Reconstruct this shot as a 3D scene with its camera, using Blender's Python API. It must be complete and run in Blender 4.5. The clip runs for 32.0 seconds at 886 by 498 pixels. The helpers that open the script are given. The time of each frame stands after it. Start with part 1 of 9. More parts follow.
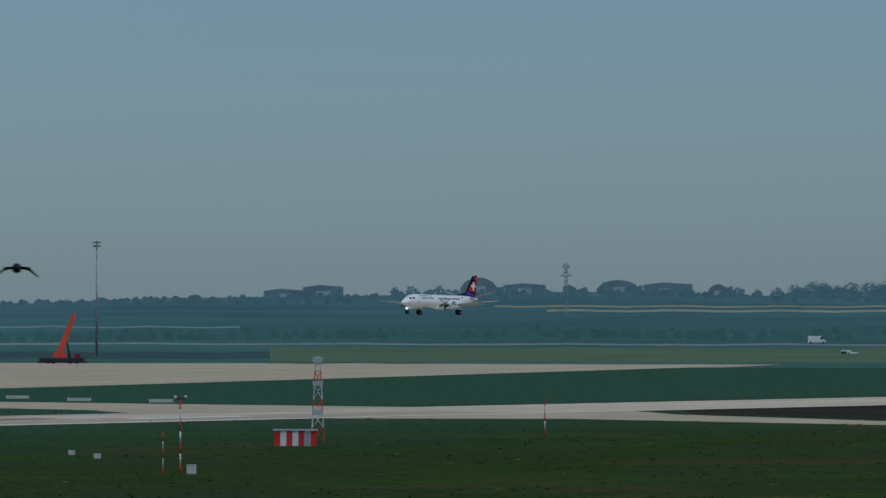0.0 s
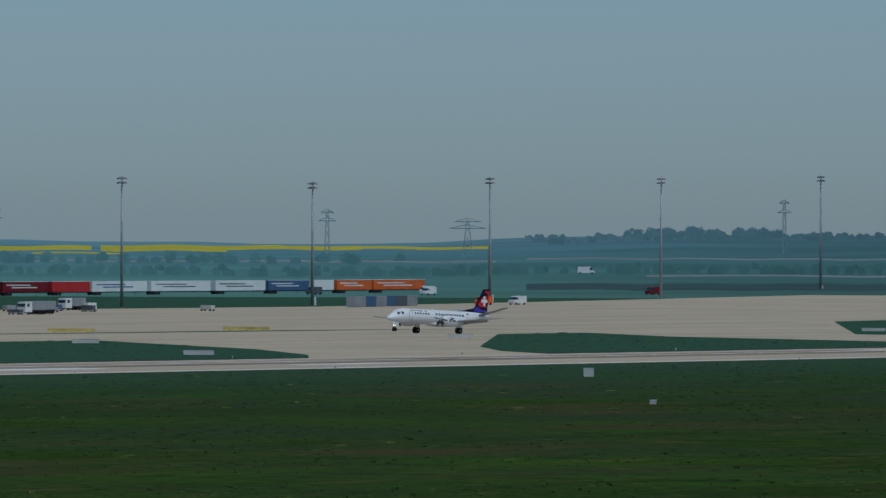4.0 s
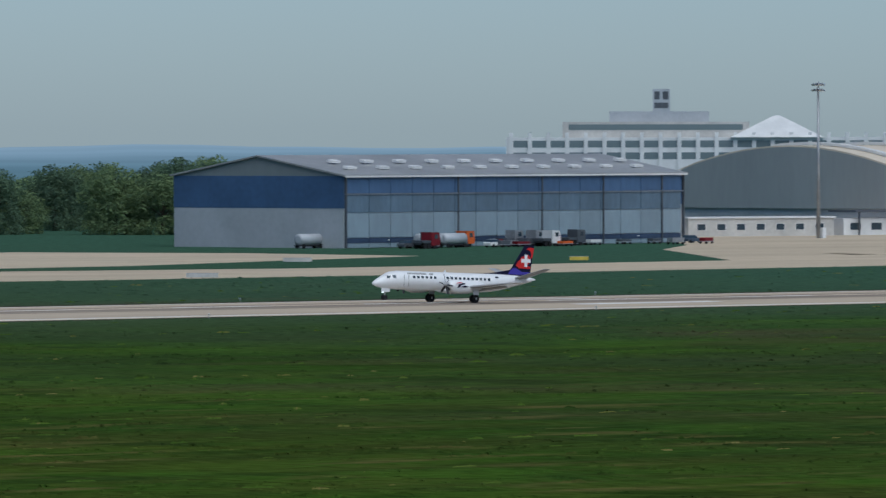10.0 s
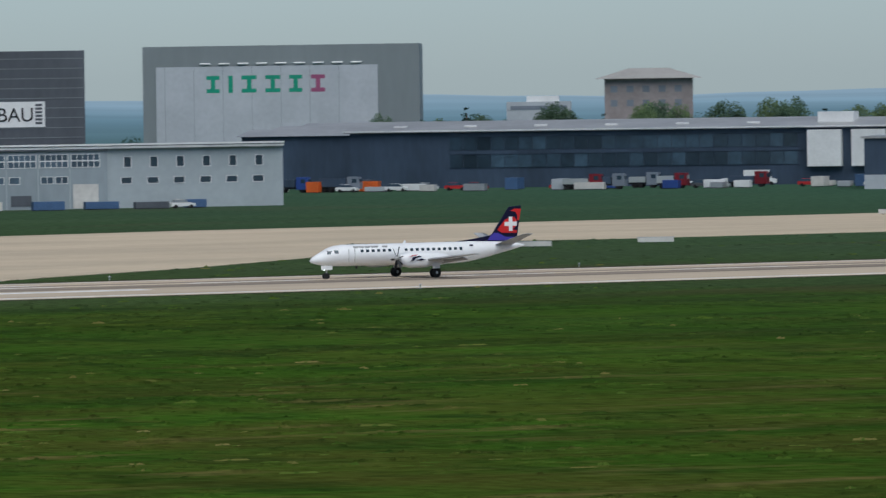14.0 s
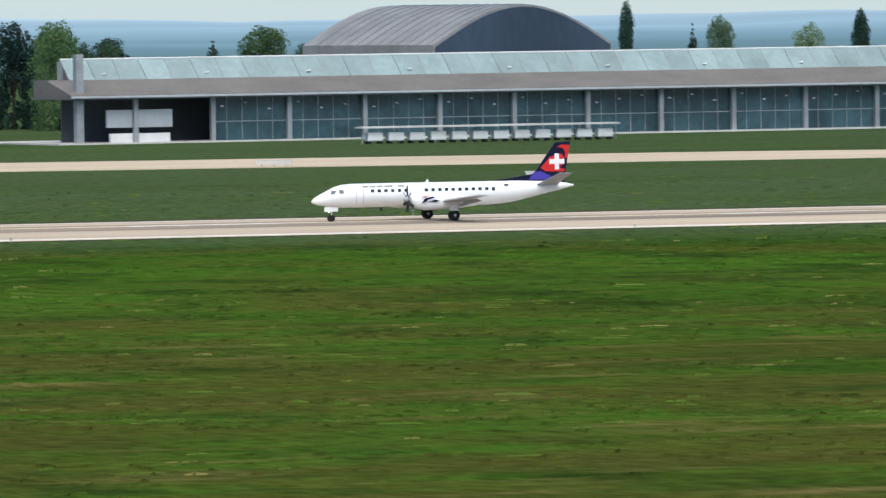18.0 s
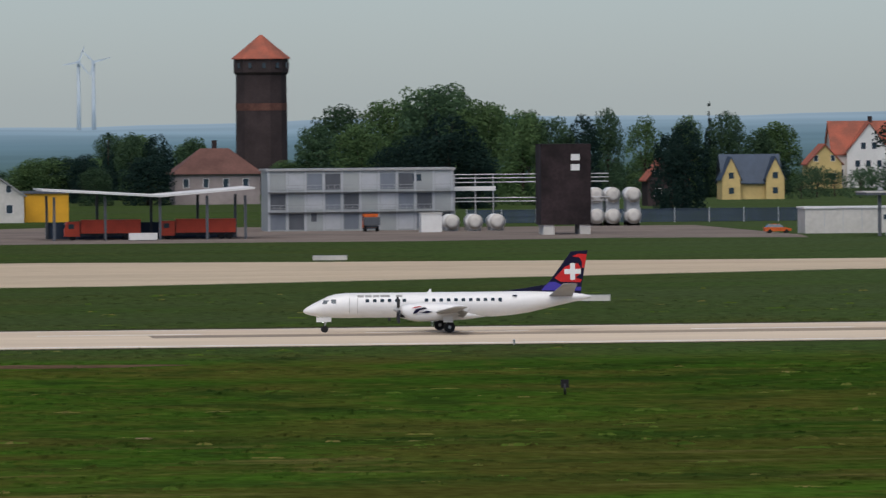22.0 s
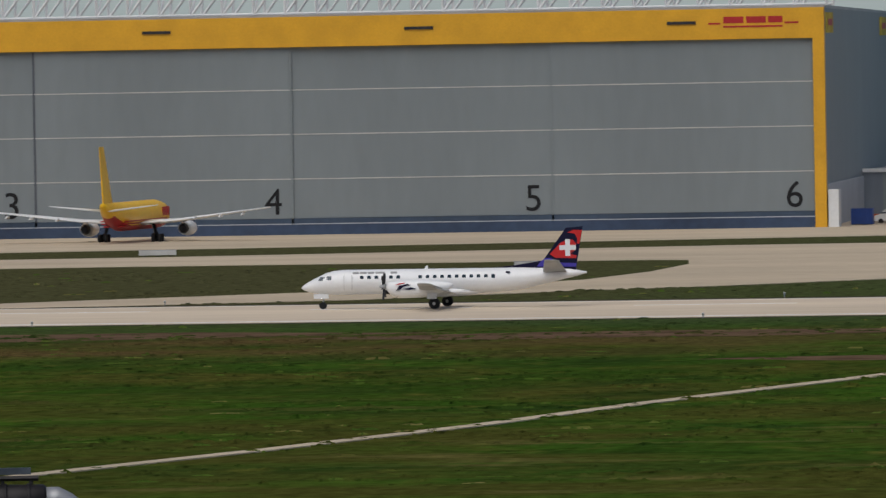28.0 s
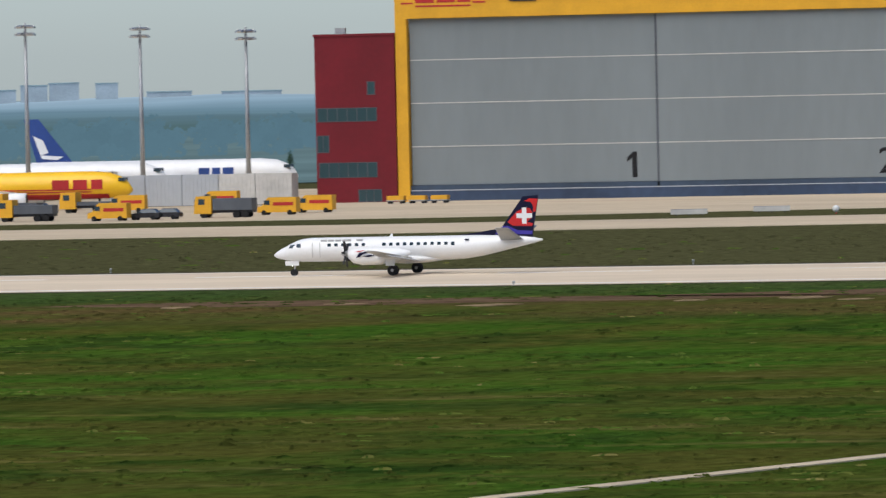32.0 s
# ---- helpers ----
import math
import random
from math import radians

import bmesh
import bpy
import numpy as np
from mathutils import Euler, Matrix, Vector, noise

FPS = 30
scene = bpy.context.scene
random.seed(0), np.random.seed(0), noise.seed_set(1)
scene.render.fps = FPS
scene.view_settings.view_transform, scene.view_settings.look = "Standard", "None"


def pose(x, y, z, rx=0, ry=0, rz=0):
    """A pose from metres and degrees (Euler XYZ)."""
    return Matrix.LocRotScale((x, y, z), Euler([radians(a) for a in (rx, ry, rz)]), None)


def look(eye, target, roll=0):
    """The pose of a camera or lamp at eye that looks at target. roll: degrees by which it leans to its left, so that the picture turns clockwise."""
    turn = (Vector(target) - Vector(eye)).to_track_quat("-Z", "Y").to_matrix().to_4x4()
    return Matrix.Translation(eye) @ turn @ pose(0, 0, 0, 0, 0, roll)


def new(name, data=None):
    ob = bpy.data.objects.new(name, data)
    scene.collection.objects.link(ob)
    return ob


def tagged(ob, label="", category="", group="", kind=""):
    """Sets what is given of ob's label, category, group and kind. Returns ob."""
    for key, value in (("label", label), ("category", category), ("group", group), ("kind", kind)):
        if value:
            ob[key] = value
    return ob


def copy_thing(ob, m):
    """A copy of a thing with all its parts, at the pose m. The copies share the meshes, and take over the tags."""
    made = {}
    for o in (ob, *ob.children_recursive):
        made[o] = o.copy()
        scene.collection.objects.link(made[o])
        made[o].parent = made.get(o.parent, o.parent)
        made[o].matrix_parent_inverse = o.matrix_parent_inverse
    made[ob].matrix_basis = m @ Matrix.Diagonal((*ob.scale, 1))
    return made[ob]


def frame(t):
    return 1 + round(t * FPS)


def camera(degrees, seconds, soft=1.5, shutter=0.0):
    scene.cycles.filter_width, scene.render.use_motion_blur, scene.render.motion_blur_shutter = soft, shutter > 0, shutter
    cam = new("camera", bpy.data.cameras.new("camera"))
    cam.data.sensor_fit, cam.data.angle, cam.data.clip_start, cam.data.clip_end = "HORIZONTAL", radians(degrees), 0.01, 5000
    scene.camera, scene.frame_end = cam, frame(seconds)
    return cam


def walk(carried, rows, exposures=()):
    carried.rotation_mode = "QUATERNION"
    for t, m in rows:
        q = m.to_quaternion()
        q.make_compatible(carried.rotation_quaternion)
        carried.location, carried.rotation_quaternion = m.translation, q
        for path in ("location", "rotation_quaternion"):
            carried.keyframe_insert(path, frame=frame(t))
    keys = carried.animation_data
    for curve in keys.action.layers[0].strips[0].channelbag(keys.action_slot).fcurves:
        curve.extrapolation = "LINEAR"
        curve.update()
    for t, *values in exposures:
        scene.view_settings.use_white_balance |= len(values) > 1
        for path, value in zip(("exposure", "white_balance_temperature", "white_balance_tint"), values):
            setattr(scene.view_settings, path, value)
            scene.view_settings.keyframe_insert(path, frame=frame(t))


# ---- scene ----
# The camera stands on a terrace 21.5 m above the airfield and pans with the landing aircraft.
# World: x along the runway, y across it away from the camera, z up.
EYE = (0.0, 0.0, 21.5)
RUNWAY_Y = 779.0      # the runway's crown
CROWN = 0.405         # its height over the edges


def aim(azimuth, pitch, roll):
    a, e = radians(azimuth), radians(pitch)
    return look(EYE, (1000 * math.sin(a), 1000 * math.cos(a), EYE[2] + 1000 * math.tan(e)), roll)


cam = camera(5.9089, 32.0, soft=1.4, shutter=0.12)
walk(cam, [(t, aim(a, e, r)) for t, a, e, r in (
    (0, 59.355, 0.275, 0.08), (0.5, 58.681, 0.238, 0.05), (1, 58.031, 0.164, 0.12), (1.5, 57.361, 0.073, -0.00),
    (2, 56.623, -0.021, -0.11), (2.5, 55.918, -0.108, -0.06), (4.5, 52.868, -0.250, 0.22), (5, 52.070, -0.363, 0.20),
    (5.5, 51.136, -0.473, 0.25), (6, 50.207, -0.560, 0.55), (6.5, 49.279, -0.618, 0.67), (7, 48.272, -0.654, 0.70),
    (7.5, 47.233, -0.665, 0.73), (8, 46.210, -0.659, 0.37), (8.5, 45.132, -0.725, 0.44), (9, 43.997, -0.798, 0.48),
    (9.5, 42.836, -0.785, 0.44), (10, 41.668, -0.803, -0.09), (10.5, 40.448, -0.907, -0.66), (11, 39.193, -0.994, -0.87),
    (11.5, 38.041, -0.981, -0.65), (12, 36.804, -0.904, -0.56), (12.5, 35.354, -0.855, -0.70), (13, 33.920, -0.891, -0.82),
    (13.5, 32.555, -0.992, -0.87), (15.5, 26.540, -1.771, -0.50), (16, 24.732, -1.948, -0.41), (16.5, 23.072, -2.024, -0.57),
    (17, 21.553, -2.020, -0.79), (17.5, 20.057, -1.909, -0.81), (18, 18.565, -1.668, -0.75), (18.5, 17.246, -1.415, -0.71),
    (19, 15.272, -1.164, -0.70), (19.5, 13.707, -1.009, -0.50), (20, 12.171, -0.931, -0.64), (20.5, 10.657, -0.882, -0.76),
    (21, 9.138, -0.897, -0.73), (21.5, 7.718, -0.935, -0.64), (22, 6.392, -0.992, -0.49), (22.5, 5.105, -1.039, -0.48),
    (23, 3.707, -1.066, -0.94), (23.5, 2.316, -1.081, -0.55), (24, 0.946, -1.052, -0.07), (24.5, -0.563, -0.996, -0.04),
    (25, -1.592, -0.964, -0.25), (25.5, -3.019, -1.001, -0.16), (26, -4.305, -1.075, -0.63), (26.5, -5.407, -1.080, -0.76),
    (28.5, -9.605, -1.181, -1.10), (29, -10.624, -1.227, -1.21), (29.5, -11.745, -1.289, -1.46), (30, -12.783, -1.349, -1.51),
    (30.5, -13.705, -1.412, -1.68), (31, -14.409, -1.448, -1.45), (31.5, -14.994, -1.413, -1.52), (32, -16.147, -1.326, -1.30),
)], exposures=[(0, -1.16, 5250, 2), (5, -1.01, 5250, 3), (8, -0.72, 5380, 5), (12, -0.45, 5600, 7), (13.5, -0.40, 5750, 7), (15.5, -0.10, 5950, 8), (16, 0.16, 5950, 8), (17, 0.47, 5950, 7), (18.2, 0.35, 6000, 8), (19, 0.00, 6000, 8), (20, -0.26, 6050, 9), (21, -0.38, 6150, 11), (24, -0.40, 6320, 16), (26.5, -0.70, 6350, 15), (29, -0.54, 6130, 9), (31, -0.24, 6000, 8), (32, -0.10, 6120, 11)])

# ---- light: a veiled sun high behind the camera, spread wide by the haze ----
world = bpy.data.worlds.new("world")
scene.world = world
world.use_nodes = True
wn = world.node_tree
sky = wn.nodes.new("ShaderNodeTexSky")
sky.sky_type = "NISHITA"
sky.sun_disc = False
sky.sun_elevation = radians(55)
sky.sun_rotation = radians(195)
sky.altitude = 140
sky.air_density = 0.7
sky.dust_density = 0.54
sky.ozone_density = 2.5
wn.nodes["Background"].inputs["Strength"].default_value = 0.104
wn.links.new(sky.outputs[0], wn.nodes["Background"].inputs["Color"])

sun_data = bpy.data.lights.new("sun", "SUN")
sun_data.energy = 3.65
sun_data.angle = radians(70)
sun_data.color = (1.0, 0.93, 0.82)
sun = new("sun", sun_data)
SUN_AZ, SUN_EL = radians(195), radians(55)
sun.matrix_world = look((0, 0, 0), (-math.sin(SUN_AZ) * math.cos(SUN_EL), -math.cos(SUN_AZ) * math.cos(SUN_EL), -math.sin(SUN_EL)))

# ---- materials ----
def material(name, color, rough=0.7, metal=0.0, vary=0.15, scale=0.3, fine=4.0, bump=0.0, other=None, spec=0.3, world=True, stretch=(1, 1, 1), rand=0.0):
    """A surface with variation at two scales. other: a second colour into which stains blend."""
    m = bpy.data.materials.new(name)
    m.use_nodes = True
    n, l = m.node_tree.nodes, m.node_tree.links
    b = n["Principled BSDF"]
    b.inputs["Roughness"].default_value, b.inputs["Metallic"].default_value = rough, metal
    b.inputs["Specular IOR Level"].default_value = spec
    if world:
        src = n.new("ShaderNodeNewGeometry").outputs["Position"]
    else:
        src = n.new("ShaderNodeTexCoord").outputs["Object"]
    mp = n.new("ShaderNodeMapping")
    mp.inputs["Scale"].default_value = stretch
    l.new(src, mp.inputs["Vector"])

    def noise_at(s, detail):
        t = n.new("ShaderNodeTexNoise")
        t.inputs["Scale"].default_value, t.inputs["Detail"].default_value = s, detail
        l.new(mp.outputs[0], t.inputs["Vector"])
        return t.outputs["Fac"]

    big, small = noise_at(scale, 3), noise_at(fine, 2)
    ramp = n.new("ShaderNodeValToRGB")
    second = other or tuple(c * (1 - 2 * vary) for c in color)
    ramp.color_ramp.elements[0].position, ramp.color_ramp.elements[1].position = 0.35, 0.65
    ramp.color_ramp.elements[0].color, ramp.color_ramp.elements[1].color = (*second, 1), (*color, 1)
    l.new(big, ramp.inputs[0])
    mul = n.new("ShaderNodeMix")
    mul.data_type, mul.blend_type = "RGBA", "MULTIPLY"
    mul.inputs[0].default_value = 1.0
    l.new(ramp.outputs[0], mul.inputs[6])
    mr = n.new("ShaderNodeMapRange")
    mr.inputs[1].default_value, mr.inputs[2].default_value = 0.25, 0.75
    mr.inputs[3].default_value, mr.inputs[4].default_value = 1 - vary, 1 + vary * 0.6
    l.new(small, mr.inputs[0])
    last = mr.outputs[0]
    if rand:
        info = n.new("ShaderNodeObjectInfo")
        r2 = n.new("ShaderNodeMapRange")
        r2.inputs[3].default_value, r2.inputs[4].default_value = 1 - rand, 1 + rand
        l.new(info.outputs["Random"], r2.inputs[0])
        mm = n.new("ShaderNodeMath")
        mm.operation = "MULTIPLY"
        l.new(last, mm.inputs[0]), l.new(r2.outputs[0], mm.inputs[1])
        last = mm.outputs[0]
    l.new(last, mul.inputs[7])
    l.new(mul.outputs[2], b.inputs["Base Color"])
    if bump:
        bp = n.new("ShaderNodeBump")
        bp.inputs["Strength"].default_value = bump
        l.new(small, bp.inputs["Height"])
        l.new(bp.outputs[0], b.inputs["Normal"])
    return m


def glass(name, tint=(0.03, 0.05, 0.07), rough=0.08):
    m = bpy.data.materials.new(name)
    m.use_nodes = True
    b = m.node_tree.nodes["Principled BSDF"]
    b.inputs["Base Color"].default_value = (*tint, 1)
    b.inputs["Roughness"].default_value = rough
    b.inputs["Specular IOR Level"].default_value = 0.6
    return m


def glow(name, color, strength):
    m = bpy.data.materials.new(name)
    m.use_nodes = True
    b = m.node_tree.nodes["Principled BSDF"]
    b.inputs["Base Color"].default_value = (*color, 1)
    b.inputs["Emission Color"].default_value = (*color, 1)
    b.inputs["Emission Strength"].default_value = strength
    return m


def grass_material():
    """Rough airfield grass: broad green, dry and dark patches, drawn out along the runway, with fine mottling."""
    m = bpy.data.materials.new("grass")
    m.use_nodes = True
    n, l = m.node_tree.nodes, m.node_tree.links
    b = n["Principled BSDF"]
    b.inputs["Roughness"].default_value, b.inputs["Specular IOR Level"].default_value = 0.95, 0.0
    pos = n.new("ShaderNodeNewGeometry").outputs["Position"]

    def layer(sx, sy, scale, detail, lo, hi):
        mp = n.new("ShaderNodeMapping")
        mp.inputs["Scale"].default_value = (sx, sy, 1)
        l.new(pos, mp.inputs["Vector"])
        t = n.new("ShaderNodeTexNoise")
        t.inputs["Scale"].default_value, t.inputs["Detail"].default_value = scale, detail
        l.new(mp.outputs[0], t.inputs["Vector"])
        r = n.new("ShaderNodeMapRange")
        r.inputs[1].default_value, r.inputs[2].default_value = lo, hi
        l.new(t.outputs["Fac"], r.inputs[0])
        return r.outputs[0]

    def blend(fac, a, c, kind="MIX"):
        x = n.new("ShaderNodeMix")
        x.data_type, x.blend_type = "RGBA", kind
        if isinstance(fac, float):
            x.inputs[0].default_value = fac
        else:
            l.new(fac, x.inputs[0])
        for i, v in ((6, a), (7, c)):
            if isinstance(v, tuple):
                x.inputs[i].default_value = (*v, 1)
            else:
                l.new(v, x.inputs[i])
        return x.outputs[2]

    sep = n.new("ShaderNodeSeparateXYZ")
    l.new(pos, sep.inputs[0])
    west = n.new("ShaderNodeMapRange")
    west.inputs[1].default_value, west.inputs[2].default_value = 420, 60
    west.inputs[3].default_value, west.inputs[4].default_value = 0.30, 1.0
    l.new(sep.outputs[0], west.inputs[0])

    def times(a, c):
        x = n.new("ShaderNodeMath")
        x.operation = "MULTIPLY"
        l.new(a, x.inputs[0]), l.new(c, x.inputs[1])
        return x.outputs[0]

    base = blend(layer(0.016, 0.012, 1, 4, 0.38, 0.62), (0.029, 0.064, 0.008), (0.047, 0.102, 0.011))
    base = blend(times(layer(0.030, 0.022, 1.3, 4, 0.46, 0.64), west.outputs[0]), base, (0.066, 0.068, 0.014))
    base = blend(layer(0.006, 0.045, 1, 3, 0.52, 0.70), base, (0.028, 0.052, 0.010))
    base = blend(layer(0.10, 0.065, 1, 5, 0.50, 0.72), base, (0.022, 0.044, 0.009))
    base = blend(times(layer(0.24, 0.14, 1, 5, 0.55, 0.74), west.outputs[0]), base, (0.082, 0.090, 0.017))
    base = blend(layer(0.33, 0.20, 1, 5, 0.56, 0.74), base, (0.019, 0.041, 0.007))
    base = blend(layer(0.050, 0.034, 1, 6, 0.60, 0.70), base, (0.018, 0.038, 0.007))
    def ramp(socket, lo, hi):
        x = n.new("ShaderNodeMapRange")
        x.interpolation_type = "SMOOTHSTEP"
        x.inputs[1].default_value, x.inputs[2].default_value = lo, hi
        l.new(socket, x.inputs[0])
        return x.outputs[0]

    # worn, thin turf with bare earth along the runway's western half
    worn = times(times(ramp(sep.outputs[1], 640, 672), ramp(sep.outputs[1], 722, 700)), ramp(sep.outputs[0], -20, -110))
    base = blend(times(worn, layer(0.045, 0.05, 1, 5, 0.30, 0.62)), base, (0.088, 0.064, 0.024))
    # olive tint along the runway and out to the aprons, browner in the west
    far_olive = times(ramp(sep.outputs[1], 690, 750), layer(0.012, 0.03, 1, 4, -0.10, 0.62))
    base = blend(far_olive, base, blend(ramp(sep.outputs[0], 60, 260), (0.048, 0.070, 0.025), (0.058, 0.086, 0.036)))
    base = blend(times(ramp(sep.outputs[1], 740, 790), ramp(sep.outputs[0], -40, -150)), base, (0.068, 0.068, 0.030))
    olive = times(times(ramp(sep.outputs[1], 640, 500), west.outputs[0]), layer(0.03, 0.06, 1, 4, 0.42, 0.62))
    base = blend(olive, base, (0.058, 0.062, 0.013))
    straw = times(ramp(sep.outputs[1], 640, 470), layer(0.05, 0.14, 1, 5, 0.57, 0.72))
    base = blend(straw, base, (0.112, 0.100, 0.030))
    # greyer turf towards the east end, and a mask for haze painted in there
    east_haze = times(ramp(sep.outputs[0], 380, 1050), ramp(sep.outputs[1], 560, 860))
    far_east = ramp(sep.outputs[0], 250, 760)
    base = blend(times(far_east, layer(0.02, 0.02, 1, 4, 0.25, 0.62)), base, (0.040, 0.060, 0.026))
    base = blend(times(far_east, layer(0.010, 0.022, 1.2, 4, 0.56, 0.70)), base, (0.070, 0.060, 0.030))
    # distance haze put into the grass colour as a paler blue-green
    base = blend(east_haze, base, (0.048, 0.100, 0.064))
    spots = layer(0.8, 0.45, 1, 5, 0.3, 0.7)
    r = n.new("ShaderNodeMapRange")
    r.inputs[3].default_value, r.inputs[4].default_value = 0.70, 1.28
    l.new(spots, r.inputs[0])
    l.new(blend(1.0, base, r.outputs[0], "MULTIPLY"), b.inputs["Base Color"])
    bp = n.new("ShaderNodeBump")
    bp.inputs["Strength"].default_value, bp.inputs["Distance"].default_value = 0.5, 0.3
    l.new(spots, bp.inputs["Height"])
    l.new(bp.outputs[0], b.inputs["Normal"])
    return m


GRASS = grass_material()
CONCRETE = material("concrete", (0.55, 0.455, 0.33), 0.9, vary=0.10, scale=0.05, fine=0.8, other=(0.47, 0.39, 0.285), spec=0.0, stretch=(0.4, 1, 1))
RUNWAY_MAT = material("runway_concrete", (0.66, 0.555, 0.42), 0.9, vary=0.10, scale=0.06, fine=0.7, spec=0.0, other=(0.57, 0.475, 0.36), stretch=(0.1, 1, 1))
WORN_CONCRETE = material("worn_concrete", (0.53, 0.44, 0.325), 0.9, vary=0.10, scale=0.06, fine=0.6, spec=0.0, other=(0.44, 0.365, 0.28), stretch=(0.1, 1, 1))
RUBBER_MARKS = material("rubber_marks", (0.22, 0.185, 0.155), 0.9, spec=0.0, vary=0.3, scale=0.09, fine=0.5, other=(0.38, 0.315, 0.24), stretch=(0.05, 1, 1))
EDGE_STRIP = material("dark_edge_strip", (0.075, 0.062, 0.05), 0.95, vary=0.25, scale=0.08, fine=0.7, spec=0.0, other=(0.05, 0.052, 0.03))
YARD_MAT = material("yard_paving", (0.22, 0.185, 0.16), 0.9, spec=0.0, vary=0.15, scale=0.05, fine=0.5, other=(0.17, 0.145, 0.13))
DARK_EARTH = material("dark_earth", (0.055, 0.050, 0.042), 0.95, spec=0.0, vary=0.2, scale=0.06, fine=0.5)
SOIL = material("soil", (0.15, 0.098, 0.062), 0.95, spec=0.0, vary=0.2, scale=0.2, fine=1.5, bump=0.3)
WHITE_LINE = material("white_line", (0.78, 0.76, 0.72), 0.8, vary=0.12, scale=0.3, fine=2.0)
YELLOW_LINE = material("yellow_line", (0.65, 0.5, 0.08), 0.8, vary=0.15, scale=0.3, fine=2.0)
PLANE_WHITE = material("plane_white", (0.80, 0.80, 0.79), 0.3, vary=0.03, scale=0.6, fine=5, spec=0.5, world=False)
PLANE_GREY = material("plane_grey", (0.44, 0.44, 0.43), 0.45, vary=0.08, scale=0.6, fine=5, world=False)
NAVY = material("navy_paint", (0.008, 0.008, 0.03), 0.45, vary=0.05, scale=0.6, fine=5, spec=0.15, world=False)
PURPLE = material("purple_paint", (0.07, 0.055, 0.34), 0.45, vary=0.05, scale=0.6, fine=5, spec=0.15, world=False)
TAIL_RED = material("tail_red", (0.55, 0.014, 0.012), 0.35, vary=0.05, scale=0.6, fine=5, spec=0.5, world=False)
BLACK = material("black_rubber", (0.015, 0.015, 0.016), 0.8, vary=0.2, scale=1, fine=8, world=False)
DARK = material("dark_metal", (0.05, 0.05, 0.055), 0.5, 0.5, vary=0.2, scale=1, fine=6, world=False)
STEEL = material("steel", (0.42, 0.43, 0.44), 0.5, 0.6, vary=0.12, scale=0.3, fine=3)
METAL_LIGHT = material("bright_metal", (0.6, 0.6, 0.6), 0.3, 0.8, vary=0.1, scale=0.5, fine=4, world=False)
WINDOW = glass("window_glass")
GREEN_GLASS = glass("green_glass", (0.022, 0.055, 0.065), 0.12)
PALE_GLASS = glass("pale_glass", (0.15, 0.19, 0.20), 0.15)
YELLOW = material("yellow_paint", (0.72, 0.37, 0.015), 0.5, vary=0.06, scale=0.3, fine=3, spec=0.4)
YELLOW_PLANE = material("yellow_plane_paint", (0.92, 0.53, 0.01), 0.35, vary=0.04, scale=0.4, fine=4, spec=0.5, world=False)
RED = material("red_paint", (0.45, 0.02, 0.02), 0.5, vary=0.08, scale=0.3, fine=3, spec=0.4)
DARK_RED = material("dark_red_panel", (0.165, 0.008, 0.015), 0.55, vary=0.1, scale=0.15, fine=1.5)
ORANGE = material("orange_paint", (0.62, 0.12, 0.02), 0.5, vary=0.1, scale=0.5, fine=3)
WHITE = material("white_paint", (0.72, 0.72, 0.70), 0.6, vary=0.06, scale=0.2, fine=2)
OFFWHITE = material("offwhite_plaster", (0.58, 0.56, 0.52), 0.85, vary=0.1, scale=0.15, fine=1.5)
GREY_PANEL = material("grey_cladding", (0.215, 0.240, 0.245), 0.5, 0.1, vary=0.045, scale=0.05, fine=0.6, stretch=(1, 1, 0.25))
HALL_PANEL = material("hall_cladding", (0.35, 0.375, 0.37), 0.5, 0.05, vary=0.05, scale=0.06, fine=0.8, stretch=(1, 1, 0.25))
LIGHT_PANEL = material("light_cladding", (0.46, 0.48, 0.50), 0.5, 0.15, vary=0.06, scale=0.1, fine=1.0)
DARK_PANEL = material("dark_cladding", (0.11, 0.12, 0.135), 0.5, 0.2, vary=0.12, scale=0.1, fine=1.0, stretch=(1, 1, 0.3))
NAVY_PANEL = material("navy_cladding", (0.055, 0.08, 0.12), 0.5, 0.1, vary=0.15, scale=0.1, fine=1.0, stretch=(1, 1, 0.3))
# distant brick, paled by haze put into its base colour
HAZY_BRICK = material("hazy_brick", (0.33, 0.285, 0.275), 0.9, vary=0.1, scale=0.2, fine=1.0, spec=0.0)
SLATE_PANEL = material("slate_blue_cladding", (0.19, 0.215, 0.25), 0.5, 0.1, vary=0.07, scale=0.1, fine=1.0, stretch=(1, 1, 0.3))
BLUE_PANEL = material("blue_cladding", (0.07, 0.13, 0.25), 0.5, 0.1, vary=0.1, scale=0.1, fine=1.0)
HANGAR_BLUE = material("hangar_blue_sheet", (0.085, 0.15, 0.27), 0.45, 0.1, vary=0.10, scale=0.08, fine=0.9, stretch=(1, 1, 0.4))
HANGAR_SLATE = material("hangar_slate_glass", (0.125, 0.185, 0.25), 0.3, 0.0, vary=0.14, scale=0.10, fine=1.2, spec=0.5, stretch=(1, 1, 0.4), rand=0.10)
HANGAR_MIST = material("hangar_pale_glass", (0.255, 0.325, 0.375), 0.3, 0.0, vary=0.08, scale=0.08, fine=1.0, spec=0.5, stretch=(1, 1, 0.4), rand=0.06)
SILL_BLUE = material("weathered_blue_sill", (0.045, 0.070, 0.125), 0.6, vary=0.15, scale=0.1, fine=0.8)
OFFICE_GLASS = material("office_glass", (0.045, 0.075, 0.105), 0.2, vary=0.2, scale=0.2, fine=1.0, spec=0.6, rand=0.5)
